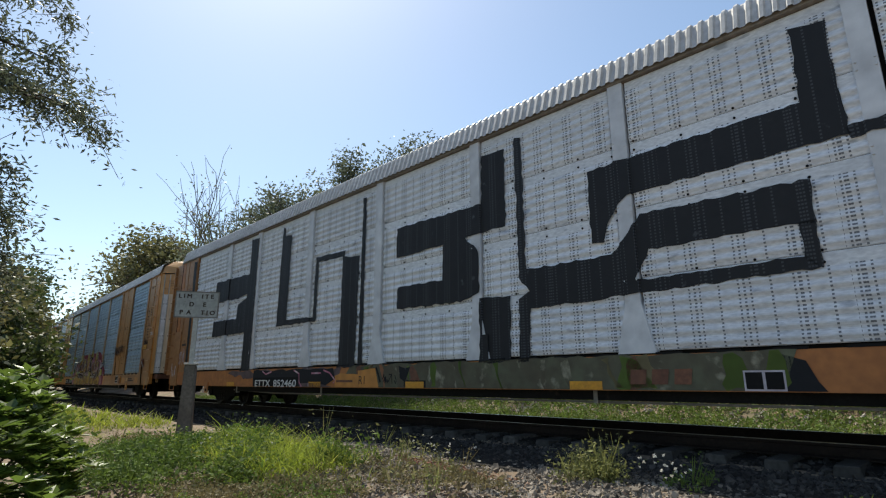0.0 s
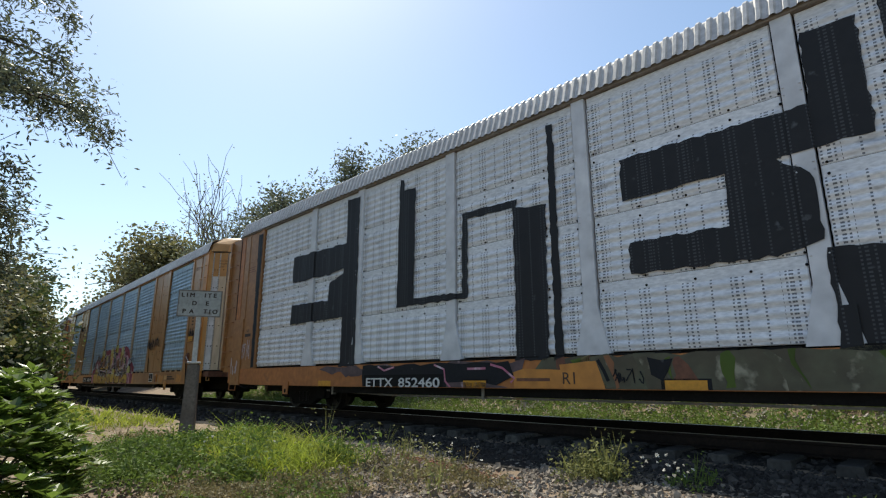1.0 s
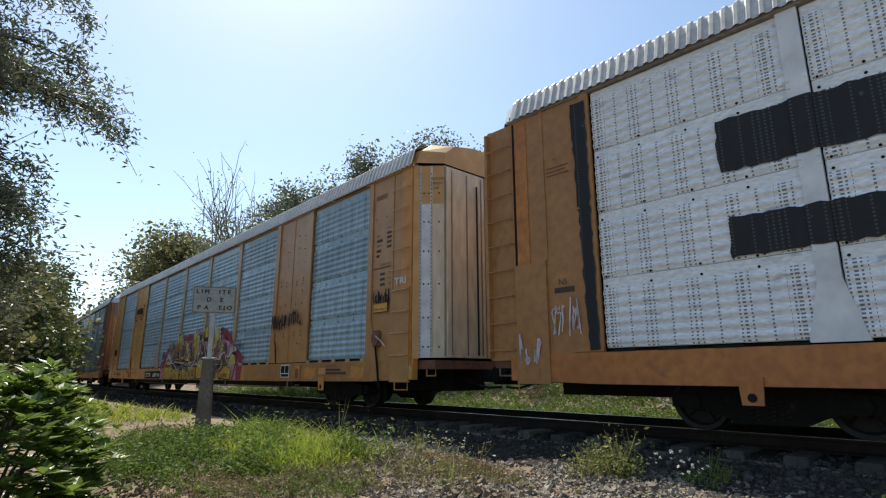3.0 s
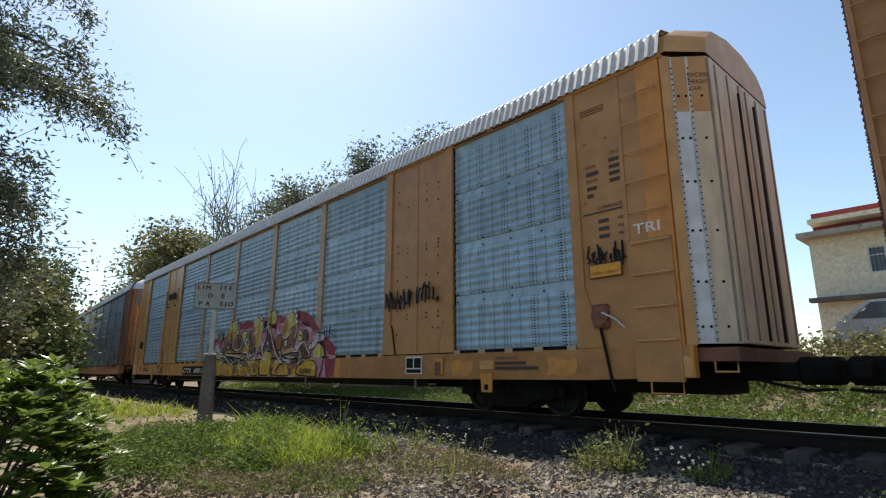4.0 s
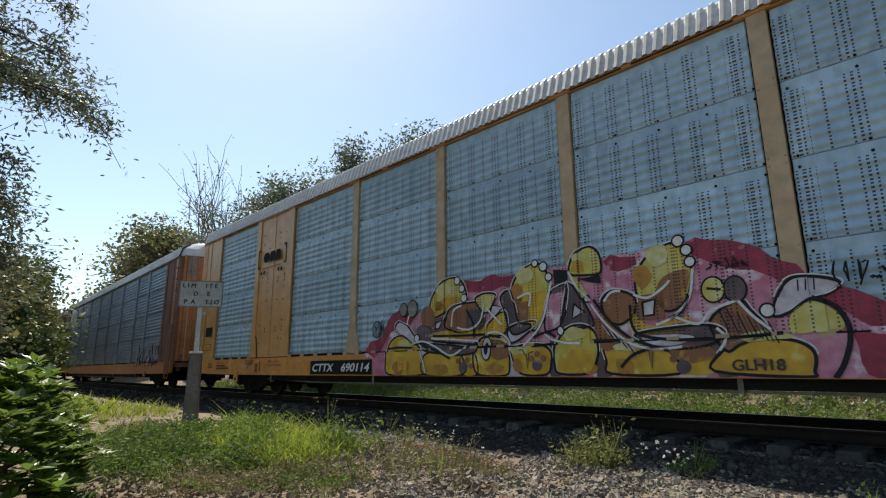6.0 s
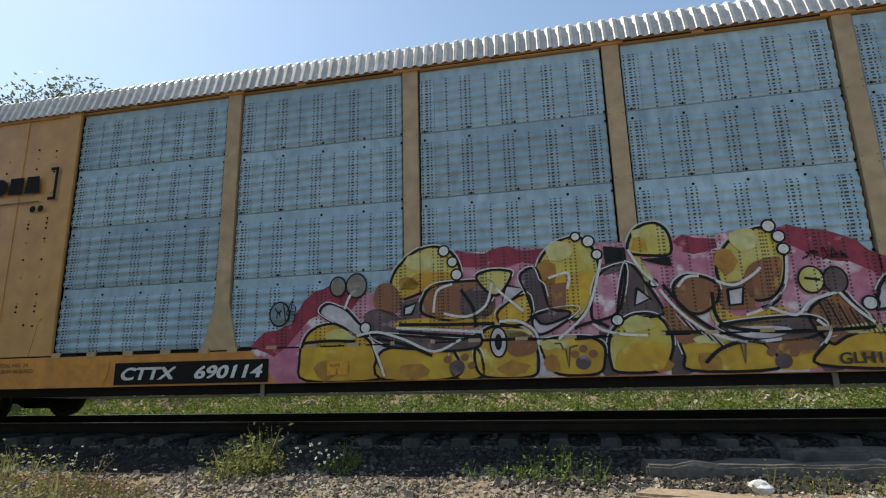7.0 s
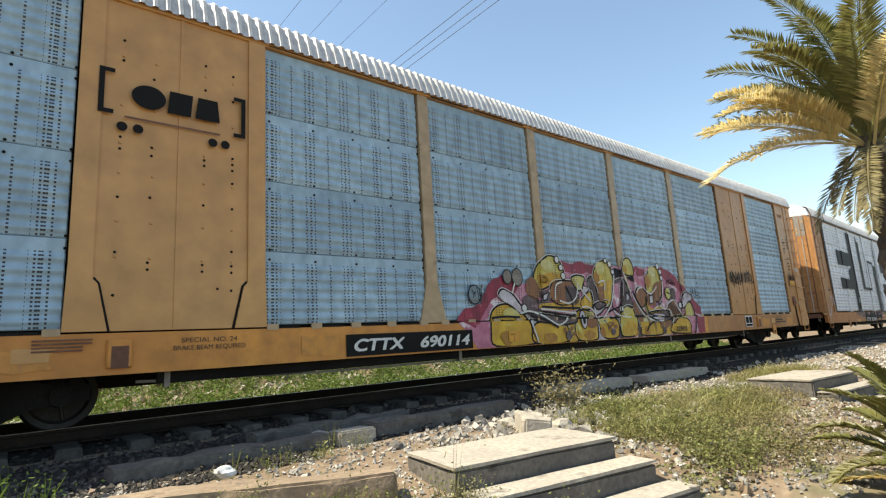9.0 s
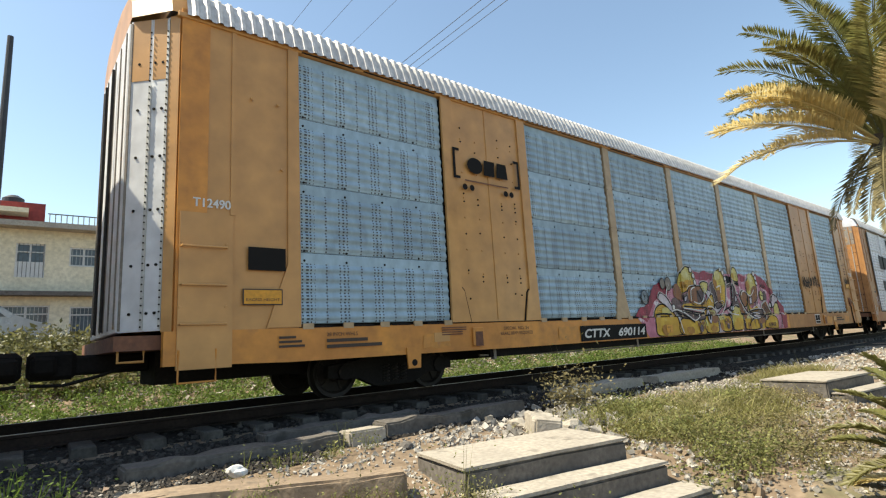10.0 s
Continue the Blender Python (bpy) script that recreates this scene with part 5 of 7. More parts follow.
    p.stroke(flow([(-0.73, 1.60), (-0.58, 1.36), (-0.56, 1.12)]), 0.04, BLACK, 13)
    p.stroke(flow([(-1.54, 1.10), (-1.04, 1.05), (-0.48, 1.00)]), 0.04, BLACK, 13)
    p.stroke(flow([(-0.48, 0.96), (-0.05, 0.96), (0.19, 0.95)]), 0.04, BLACK, 13)
    p.stroke(flow([(0.64, 1.07), (0.88, 1.13), (1.04, 1.06)]), 0.04, BLACK, 13)
    p.stroke(flow([(1.69, 1.54), (1.92, 1.22), (2.20, 0.98)]), 0.04, BLACK, 13)
    p.stroke(flow([(2.22, 1.42), (2.23, 1.15), (2.37, 1.01), (2.84, 0.94), (3.33, 0.94)]), 0.04, BLACK, 13)
    p.stroke(flow([(2.98, 1.48), (2.89, 1.29), (2.72, 1.21)]), 0.04, BLACK, 13)
    p.stroke(flow([(2.05, 0.62), (2.22, 0.77), (2.48, 0.85), (2.69, 0.82)]), 0.04, BLACK, 13)
    p.stroke(flow([(1.63, 0.98), (2.05, 0.97)]), 0.04, BLACK, 13)
    p.stroke(flow([(0.63, 0.94), (1.00, 0.96)]), 0.04, BLACK, 13)
    p.stroke(flow([(3.33, 0.94), (3.64, 0.95), (3.94, 0.97)]), 0.04, BLACK, 13)
    # dusky ground between the lower forms, light sprayed on the domes
    for k, x in enumerate((-1.72, -0.86, -0.55, 0.30, 1.02, 1.78, 2.98, 3.30)):
        p.lay(ragged([(x - 0.10, 0.49), (x + 0.12, 0.49), (x + 0.16, 0.96), (x - 0.12, 1.0)], 0.12, 0.05, 170 + k), MAUVE if k % 3 else PALE, 2)
    for k, (x, z, rx, rz) in enumerate(((-1.25, 1.98, 0.20, 0.12), (0.52, 2.02, 0.17, 0.14), (1.50, 2.18, 0.12, 0.06), (2.62, 2.02, 0.16, 0.14), (-2.35, 1.08, 0.22, 0.08), (1.36, 1.08, 0.20, 0.10), (-0.05, 1.02, 0.18, 0.07), (3.75, 0.94, 0.30, 0.06), (0.40, 0.88, 0.20, 0.06), (2.15, 0.88, 0.22, 0.05))):
        p.lay(ragged([(x + rx * math.cos(a), z + rz * math.sin(a)) for a in (0.0, 0.8, 1.6, 2.4, 3.1, 3.9, 4.7, 5.5)], 0.07, 0.022, 190 + k), SOFTLIGHT, 9)
    for k, (x, z, rx, rz) in enumerate(((-2.52, 0.66, 0.16, 0.14), (-1.35, 0.60, 0.2, 0.10), (-0.1, 0.62, 0.2, 0.09), (0.36, 0.66, 0.10, 0.12), (1.5, 0.62, 0.22, 0.09), (2.1, 0.64, 0.14, 0.12), (3.7, 0.66, 0.1, 0.05), (-1.42, 1.72, 0.14, 0.1), (0.36, 1.75, 0.12, 0.16), (2.42, 1.78, 0.12, 0.16))):
        p.lay(ragged([(x + rx * math.cos(a), z + rz * math.sin(a)) for a in (0.0, 0.8, 1.6, 2.4, 3.1, 3.9, 4.7, 5.5)], 0.07, 0.025, 210 + k), OCHRE, 8)
    # the eye, paw marks and hatching
    p.outlined(-0.28, 0.93, 0.09, 0.17, PALE, 10)
    p.oval(-0.28, 0.93, 0.045, 0.10, BLACK, 13)
    for x, z, r in ((-0.80, 0.64, 0.10), (-0.92, 0.74, 0.05), (-0.70, 0.76, 0.05), (-0.62, 0.66, 0.05), (0.71, 0.66, 0.09), (0.62, 0.76, 0.05), (0.72, 0.82, 0.05), (0.83, 0.76, 0.05), (2.85, 0.62, 0.09), (2.74, 0.72, 0.05), (2.86, 0.77, 0.05), (2.97, 0.71, 0.05)):
        p.oval(x, z, r, r * 0.9, MAUVE if r > 0.06 else BROWN, 11, 0.4, n=12)
    for k in range(11):
        x = 3.30 + 0.05 * k
        p.stroke([(x, 1.30 - 0.02 * k), (x + 0.09, 1.02 - 0.016 * k)], 0.014, MAUVE if k % 2 else BLACK, 12)
    for k in range(9):
        x = 1.80 + 0.05 * k
        p.stroke([(x, 1.18 - 0.035 * k), (x + 0.10, 1.04 - 0.035 * k)], 0.014, BLACK if k % 2 else PALE, 12)
    for x, z in ((0.52, 0.84), (2.44, 0.84)):      # painted-on cracks
        p.stroke([(x - 0.13, z + 0.05), (x - 0.06, z + 0.05), (x - 0.03, z - 0.02), (x, z - 0.02), (x + 0.02, z - 0.24), (x + 0.05, z), (x + 0.14, z + 0.02)], 0.022, MAUVE, 11)
    # bubbles
    for x, z, r in ((-0.94, 2.12, 0.06), (-0.83, 1.97, 0.055), (-0.78, 1.80, 0.06), (0.73, 2.19, 0.045), (0.88, 2.12, 0.06), (0.97, 1.95, 0.05), (2.92, 2.16, 0.062), (3.01, 2.03, 0.058), (3.04, 1.88, 0.055), (-2.0, 1.17, 0.06), (1.14, 1.14, 0.055), (3.81, 1.22, 0.065), (1.59, 1.56, 0.035)):
        p.outlined(x, z, r, r, LETTER, 11)
    for x, z, rx, rz, m in ((-2.39, 1.73, 0.10, 0.12, GREYTRIM), (-2.13, 1.73, 0.13, 0.15, GREYTRIM), (3.27, 1.51, 0.12, 0.14, PALEYELLOW), (3.51, 1.49, 0.11, 0.14, MAUVE), (-3.22, 1.40, 0.13, 0.15, OLDSCREEN)):
        p.outlined(x, z, rx, rz, m, 11)
    p.stroke([(3.20, 1.53), (3.36, 1.50)], 0.03, BLACK, 14)
    # the pale crest and last bulge at the end of the piece
    form(PALE, [(3.86, 1.16), (3.94, 1.40), (4.10, 1.55), (4.36, 1.52), (4.50, 1.44), (4.36, 1.34), (4.20, 1.30), (4.02, 1.18)], layer=8)
    form(PALEYELLOW, [(4.00, 0.98), (4.06, 1.20), (4.26, 1.28), (4.44, 1.14), (4.46, 0.98), (4.20, 0.96)], edged=False, layer=9)
    p.stroke(flow([(4.24, 1.32), (4.44, 1.20), (4.52, 0.94), (4.44, 0.66), (4.34, 0.50)]), 0.05, BLACK, 13)
    for k in range(3):
        p.stroke([(4.14 + 0.07 * k, 1.52), (4.13 + 0.07 * k, 1.40)], 0.012, BLACK, 13)
    p.lay([(-2.5, 0.58), (-2.22, 0.58), (-2.22, 0.76), (-2.5, 0.76)], SIGNYELLOW, 12)
    scribble(p, 3.20, 1.72, 0.48, 0.16, 5, BLACK, 13, 0.016, 3)
    scribble(p, 4.45, 1.38, 0.5, 0.30, 5, BLACK, 13, 0.018, 4)
    scribble(p, -3.28, 1.28, 0.32, 0.32, 4, BLACK, 14, 0.016, 12)
    # black number plate and odd labels
    p.lay([(-5.70, 0.515), (-3.34, 0.515), (-3.34, 0.815), (-5.70, 0.815)], BLACKPLATE, 3)
    p.lay([(-12.14, 1.65), (-11.66, 1.65), (-11.66, 1.94), (-12.14, 1.94)], BLACKPLATE, 3)
    scribble(p, 6.92, 1.78, 0.86, 0.44, 9, BLACK, 9, 0.045, 21)
    scribble(p, 7.86, 1.86, 0.70, 0.44, 7, BLACK, 9, 0.045, 22)
    p.lay([(7.58, 0.58), (8.07, 0.58), (8.07, 0.90), (7.58, 0.90)], LETTER, 3)
    p.lay([(7.61, 0.69), (7.81, 0.69), (7.81, 0.87), (7.61, 0.87)], BLACKPLATE, 4)
    p.lay([(7.84, 0.69), (8.04, 0.69), (8.04, 0.87), (7.84, 0.87)], BLACKPLATE, 4)
    p.lay([(7.61, 0.60), (8.04, 0.60), (8.04, 0.665), (7.61, 0.665)], BLACKPLATE, 4)
    for x in (-6.35, -9.5, 10.9, 8.85, 12.5):
        p.lay(ragged([(x, 0.57), (x + 0.5, 0.56), (x + 0.53, 0.80), (x + 0.02, 0.80)], 0.1, 0.03, int(90 + x)), AMBER if x < 12 else YELLOW, 1)
    # the owner's mark, as plain dark shapes between brackets
    for x, s in ((-8.72, 1), (-7.10, -1)):
        p.lay([(x, 3.36), (x + 0.15 * s, 3.36), (x + 0.15 * s, 3.41), (x + 0.055 * s, 3.41), (x + 0.055 * s, 3.85), (x + 0.15 * s, 3.85), (x + 0.15 * s, 3.90), (x, 3.90)], BLACKPLATE, 5)
    p.oval(-8.22, 3.64, 0.18, 0.145, BLACKPLATE, 5)
    p.lay([(-8.02, 3.50), (-7.76, 3.50), (-7.74, 3.78), (-8.00, 3.78)], BLACKPLATE, 5)
    p.lay([(-7.71, 3.50), (-7.42, 3.50), (-7.45, 3.78), (-7.68, 3.78)], BLACKPLATE, 5)
    for x in (-8.48, -8.32, -7.50, -7.35):
        p.oval(x, 3.23, 0.055, 0.055, BLACKPLATE, 5, n=14)
    p.finish(car, "graffiti")
    y = -SIDE - 0.028
    lettering("CTTX", -5.57, 0.585, 0.165, y, car, LETTER, 0.84, 0.20, bold=0.011)
    lettering("690114", -4.42, 0.585, 0.165, y, car, LETTER, 0.99, 0.20, bold=0.011)
    lettering("T12490", -12.78, 2.39, 0.11, -SIDE - 0.004, car, LETTER, 0.43, bold=0.004)
    bars(-8.46, 3.345, [1.05], 0.022, 0.05, -SIDE - 0.026, car, RUST)
    lettering("28 INCH WHLS", -11.1, 0.81, 0.05, y, car, DARKLETTER)
    lettering("28 INCH WHLS", 9.9, 0.81, 0.05, y, car, DARKLETTER)
    bars(-11.1, 0.73, [0.62, 0.85], 0.045, 0.075, y, car, DARKLETTER)
    bars(9.9, 0.73, [0.62, 0.85], 0.045, 0.075, y, car, DARKLETTER)
    bars(-11.75, 0.80, [0.22, 0.3, 0.34], 0.03, 0.055, y, car, DARKLETTER)
    lettering("SPECIAL NO. 24", -7.80, 0.80, 0.055, y, car, DARKLETTER, 0.62)
    lettering("BRAKE BEAM REQUIRED", -7.88, 0.715, 0.055, y, car, DARKLETTER, 0.80)
    bars(-9.15, 0.86, [0.5, 0.5, 0.42, 0.42], 0.018, 0.035, y, car, RUST)
    lettering("PLATE", -2.46, 0.69, 0.035, y - 0.02, car, DARKLETTER)
    lettering("J", -2.38, 0.61, 0.06, y - 0.02, car, DARKLETTER)
    lettering("GLH18", 3.40, 0.58, 0.12, y - 0.02, car, DARKLETTER, 0.52, bold=0.005)
    y = -SIDE + 0.002
    for x, z in ((-12.2, 1.22), (11.72, 1.88)):
        plate = part("height_label", boxed(x, x + 0.5, -SIDE - 0.024, -SIDE - 0.018, z, z + 0.2), DARKLETTER, car, "small yellow height warning label")
        part("label_face", boxed(x + 0.015, x + 0.485, -SIDE - 0.027, -SIDE - 0.0245, z + 0.015, z + 0.185), SIGNYELLOW, plate)
        lettering("EXCESS HEIGHT", x + 0.04, z + 0.05, 0.035, -SIDE - 0.030, plate, DARKLETTER, 0.42)
    lettering("TRI", 12.42, 2.40, 0.14, -SIDE - 0.004, car, LETTER, 0.36, bold=0.005)
    lettering("EXH", 11.75, 3.50, 0.06, y, car, DARKLETTER)
    lettering("EXW", 11.75, 3.28, 0.06, y, car, DARKLETTER)
    lettering("19-0", 12.15, 3.62, 0.06, y, car, DARKLETTER)
    bars(11.75, 3.39, [0.2, 0.0, 0.16, 0.1], 0.055, 0.11, y - 0.002, car, DARKLETTER)
    bars(12.12, 3.52, [0.2, 0.2, 0.2, 0.2], 0.05, 0.10, y - 0.002, car, DARKLETTER)
    lettering("CLEARANCE", 11.9, 2.86, 0.05, y, car, DARKLETTER)
    bars(11.66, 2.81, [0.62], 0.02, 0.1, y - 0.002, car, DARKLETTER)
    for k in range(3):
        bars(11.9, 2.66 - 0.11 * k, [0.16], 0.05, 0.1, y - 0.002, car, DARKLETTER)
        lettering("MIN", 12.2, 2.66 - 0.11 * k, 0.05, y, car, DARKLETTER)
    bars(11.7, 4.42, [0.4, 0.4, 0.4], 0.015, 0.04, y - 0.002, car, RUST)
    tagp = Paint([])
    scribble(tagp, 11.70, 2.02, 0.6, 0.36, 9, BLACK, 18, 0.03, 14)
    tagp.finish(car, "graffiti")
    for text, z in (("EXCESS", 4.48), ("HEIGHT", 4.38), ("CAR", 4.28)):      # on the slanted corner leaf
        lettering(text, 0.36, z, 0.06, -0.012, car, DARKLETTER).matrix_basis = pose(12.96, -1.57, 0, 0, 0, 44.4)
    # hand brake and its chain
    bm = bmesh.new()
    tube(bm, [(11.85, -SIDE - 0.06, 1.36), (11.85, -SIDE + 0.02, 1.36)], 0.13, 14)
    box(bm, 11.72, 11.98, -SIDE - 0.03, -SIDE + 0.01, 1.18, 1.52, 0.03)
    brake = part("hand_brake", bm, RUST, car, "rusty hand brake housing with a lever")
    part("brake_lever", tubed([(11.9, -SIDE - 0.07, 1.40), (12.1, -SIDE - 0.08, 1.30), (12.22, -SIDE - 0.06, 1.18)], 0.014, 6), IRON, brake)
    part("brake_chain", tubed([(11.85, -SIDE - 0.04, 1.2), (11.9, -SIDE - 0.03, 0.9), (11.96, -SIDE - 0.03, 0.55), (12.0, -SIDE - 0.02, 0.36)], 0.02, 6), DARKSTEEL, brake)
    for x in (-8.52, 8.42):
        bracket = part("sill_bracket", boxed(x, x + 0.24, -SIDE - 0.05, -SIDE - 0.008, 0.56, 0.86, 0.015), SILLYELLOW, car)
        part("bracket_pocket", boxed(x + 0.04, x + 0.20, -SIDE - 0.054, -SIDE - 0.051, 0.56, 0.79), RUST, bracket)
    for x in (9.55, -9.3):
        part("sill_plate", boxed(x, x + 0.3, -SIDE - 0.02, -SIDE - 0.008, 0.66, 0.8), YELLOW, car)


def rear_graffiti(car):
    p = Paint(WIDEPOSTS)
    scribble(p, 8.0, 0.75, 3.4, 0.95, 9, BLACK, 1, 0.10, 31)
    scribble(p, 8.05, 0.78, 3.3, 0.9, 9, PALE, 2, 0.035, 32)
    scribble(p, 3.2, 0.95, 3.0, 0.7, 7, GREYBLUE, 1, 0.05, 33)
    p.finish(car, "graffiti")


GREYBLUE = surface("blue_spray_paint", (0.20, 0.27, 0.40), (0.16, 0.22, 0.34), 3, 14, 0.6, 0, 0.03)
white_letters(white_car)
side_graffiti(yellow_car)
for mid in (-59.375, -87.775):
    CARS.append((copy_thing(dull_car, pose(0, 0, 0)), mid))
rear_graffiti(dull_car)

# ---- concrete steps, kerbs, post and sign ----


def steps(x, y, top, turn, width, depth, treads, label):
    """A landing with steps down towards the eye."""
    root = tagged(new("concrete_steps"), label, "steps")
    root.matrix_basis = pose(x, y, 0, 0, 0, turn)
    g = random.Random(int(x * 10))
    for k in range(treads + 1):
        y1 = depth if k == 0 else 0.0 - 0.31 * (k - 1) + 0.0
        y0 = -0.0 if k == 0 else -0.31 * k
        z1 = top - 0.17 * k
        bm = bmesh.new()
        x1 = width + 0.12 * k
        box(bm, 0.05 * k, x1, y0, y1, z1 - (0.75 if k == 0 else 0.5), z1)
        bmesh.ops.subdivide_edges(bm, edges=bm.edges[:], cuts=5, use_grid_fill=True)
        for v in bm.verts:
            v.co += Vector((g.uniform(-1, 1), g.uniform(-1, 1), g.uniform(-1, 1))) * 0.007
        bmesh.ops.bevel(bm, geom=[e for e in bm.edges if e.is_manifold and e.calc_face_angle(0) > 1.2], offset=0.018, segments=2, affect="EDGES")
        # the shade on the risers is put into this darker body colour
        step = part("landing" if k == 0 else "step", bm, DIRTSHADECONCRETE, root)
        bm = bmesh.new()        # added pale slab, a little proud, keeps the top bright over the shade-dark riser
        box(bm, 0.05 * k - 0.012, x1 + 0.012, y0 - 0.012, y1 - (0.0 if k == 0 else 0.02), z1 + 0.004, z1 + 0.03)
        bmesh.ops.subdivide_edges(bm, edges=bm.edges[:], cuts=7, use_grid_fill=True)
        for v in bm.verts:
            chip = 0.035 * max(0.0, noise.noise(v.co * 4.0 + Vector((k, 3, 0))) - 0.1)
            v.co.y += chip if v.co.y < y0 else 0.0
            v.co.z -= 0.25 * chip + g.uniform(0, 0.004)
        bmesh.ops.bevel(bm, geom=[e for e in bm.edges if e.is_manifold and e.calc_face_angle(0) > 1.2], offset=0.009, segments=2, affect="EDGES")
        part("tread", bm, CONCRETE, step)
    return root


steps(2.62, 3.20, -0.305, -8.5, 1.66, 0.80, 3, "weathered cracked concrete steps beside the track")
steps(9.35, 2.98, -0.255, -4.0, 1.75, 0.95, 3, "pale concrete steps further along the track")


def kerb(x0, x1, y, top, wide, turn, material, label, tilt=0.0, seed=1):
    g = random.Random(seed)
    bm = bmesh.new()
    box(bm, -(x1 - x0) / 2, (x1 - x0) / 2, -wide / 2, wide / 2, -0.30, 0.0)
    bmesh.ops.subdivide_edges(bm, edges=[e for e in bm.edges if e.calc_length() > 0.6], cuts=9)
    for v in bm.verts:
        v.co += Vector((g.uniform(-1, 1), g.uniform(-1, 1), g.uniform(-1, 1))) * 0.014
    bmesh.ops.bevel(bm, geom=[e for e in bm.edges if e.is_manifold and e.calc_face_angle(0) > 1.2], offset=0.02, segments=2, affect="EDGES")
    ob = part("concrete_kerb", bm, material, None)
    ob.matrix_basis = pose((x0 + x1) / 2, y, top, tilt, 0, turn)
    return tagged(ob, label, "kerb", group="old platform kerbs")


kerb(0.75, 2.75, 5.52, -0.25, 0.34, 0.5, DIRTSHADECONCRETE, "dark stained concrete kerb beside the rails", 0, 1)
kerb(2.80, 3.25, 5.45, -0.24, 0.30, 3.0, CONCRETE, "short broken piece of pale concrete kerb", 0, 2)
kerb(3.35, 5.6, 5.60, -0.22, 0.30, -1.0, DIRTSHADECONCRETE, "dark stained concrete kerb beside the rails", 0, 3)
kerb(2.2, 4.3, 6.28, -0.24, 0.30, 1.0, DIRTSHADECONCRETE, "sunken dark concrete kerb beside the rails", 0, 4)
kerb(7.0, 9.2, 6.05, -0.20, 0.42, 1.5, CONCRETE, "pale concrete kerb in the shade of the train", 0, 5)
kerb(9.6, 12.0, 6.0, -0.22, 0.42, -1.0, CONCRETE, "pale concrete kerb in the shade of the train", 0, 6)
kerb(0.45, 2.45, 4.02, -0.28, 0.30, -28.0, EARTHCONCRETE, "flat soil-stained concrete slab with worn edges", 0, 7)
kerb(4.25, 4.95, 4.22, -0.22, 0.28, 52.0, CONCRETE, "tilted pale concrete block on rubble", 8, 8)
bm = bmesh.new()
bmesh.ops.create_icosphere(bm, subdivisions=2, radius=0.06)
for v in bm.verts:
    v.co = Vector((v.co.x * 1.3, v.co.y, v.co.z * 0.8)) * (1 + 0.5 * noise.noise(v.co * 18))
rock = tagged(part("white_rock", bm, LETTER, None), "white painted rock lying beside the kerb", "rock")
rock.matrix_basis = pose(1.37, 4.42, -0.24)
for k, (x, y, r) in enumerate(((5.0, 4.15, 0.15), (5.25, 4.5, 0.11), (4.75, 4.75, 0.12), (5.5, 4.2, 0.09), (2.9, 6.0, 0.10), (3.1, 4.7, 0.07))):
    bm = bmesh.new()
    bmesh.ops.create_icosphere(bm, subdivisions=2, radius=r)
    for v in bm.verts:
        v.co = Vector((v.co.x * 1.25, v.co.y, v.co.z * 0.7)) * (1 + 0.4 * noise.noise(v.co * 9 + Vector((k, 0, 0))))
    o = tagged(part("boulder", bm, CONCRETE if k % 2 == 0 else DIRTSHADECONCRETE, None), "rough broken stone lying among the gravel", "rock")
    o.matrix_basis = pose(x, y, height(x, y) + 0.3 * r, 0, 0, 40 * k)
walkway = part("walkway", boxed(-0.75, 0.75, -2.6, 2.6, -0.3, 0.05, 0.02), CONCRETE, None)
walkway.matrix_basis = pose(8.0, 12.3, -0.16, 12, 0, -8)
tagged(walkway, "pale concrete walkway crossing behind the track", "walkway", kind="structure")
curb2 = part("walkway", boxed(-3.5, 3.5, -0.5, 0.5, -0.3, 0.05, 0.02), CONCRETE, None)
curb2.matrix_basis = pose(19.0, 13.4, 0.0, 4, 0, 10)
tagged(curb2, "pale concrete slab behind the track", "walkway", kind="structure")


def sign_post(x, y):
    root = tagged(new("yard_sign"), "faded white yard limit sign on a tall concrete post", "sign")
    z = height(x, y)
    root.matrix_basis = pose(x, y, z, 0, 0, 62)
    bm = bmesh.new()
    slab(bm, [(-0.155, -0.25), (0.155, -0.25), (0.115, 1.38), (-0.115, 1.38)], -0.12, 0.12)
    bmesh.ops.bevel(bm, geom=bm.edges[:], offset=0.025, segments=2, affect="EDGES")
    part("post_base", bm, POSTCONCRETE, root)
    part("post_cap", boxed(-0.128, 0.128, -0.132, 0.132, 1.381, 1.425, 0.012), IRON, root, "pale worn cap of the post")
    part("pole", boxed(-0.05, 0.05, -0.035, 0.035, 1.40, 2.97, 0.008), IRON, root)
    bm = bmesh.new()
    box(bm, -0.445, 0.445, -0.055, -0.036, 2.40, 2.98, 0.012)
    board = part("board", bm, SIGNPAINT, root)
    for x0, x1, z0, z1 in ((-0.445, 0.445, 2.965, 2.98), (-0.445, 0.445, 2.40, 2.415), (-0.445, -0.43, 2.40, 2.98), (0.43, 0.445, 2.40, 2.98)):
        part("board_rim", boxed(x0 - 0.004, x1 + 0.004, -0.062, -0.030, z0 - 0.004, z1 + 0.004), GREYTRIM, board)
    for text, px, pz in (("L I M", -0.38, 2.83), ("I T E", 0.09, 2.83), ("D", -0.15, 2.65), ("E", 0.13, 2.65), ("P  A", -0.33, 2.47), ("T I O", 0.09, 2.47)):
        lettering(text, px, pz, 0.095, -0.060, board, DARKLETTER, bold=0.006)
    return root


sign_post(-12.31, 4.56)

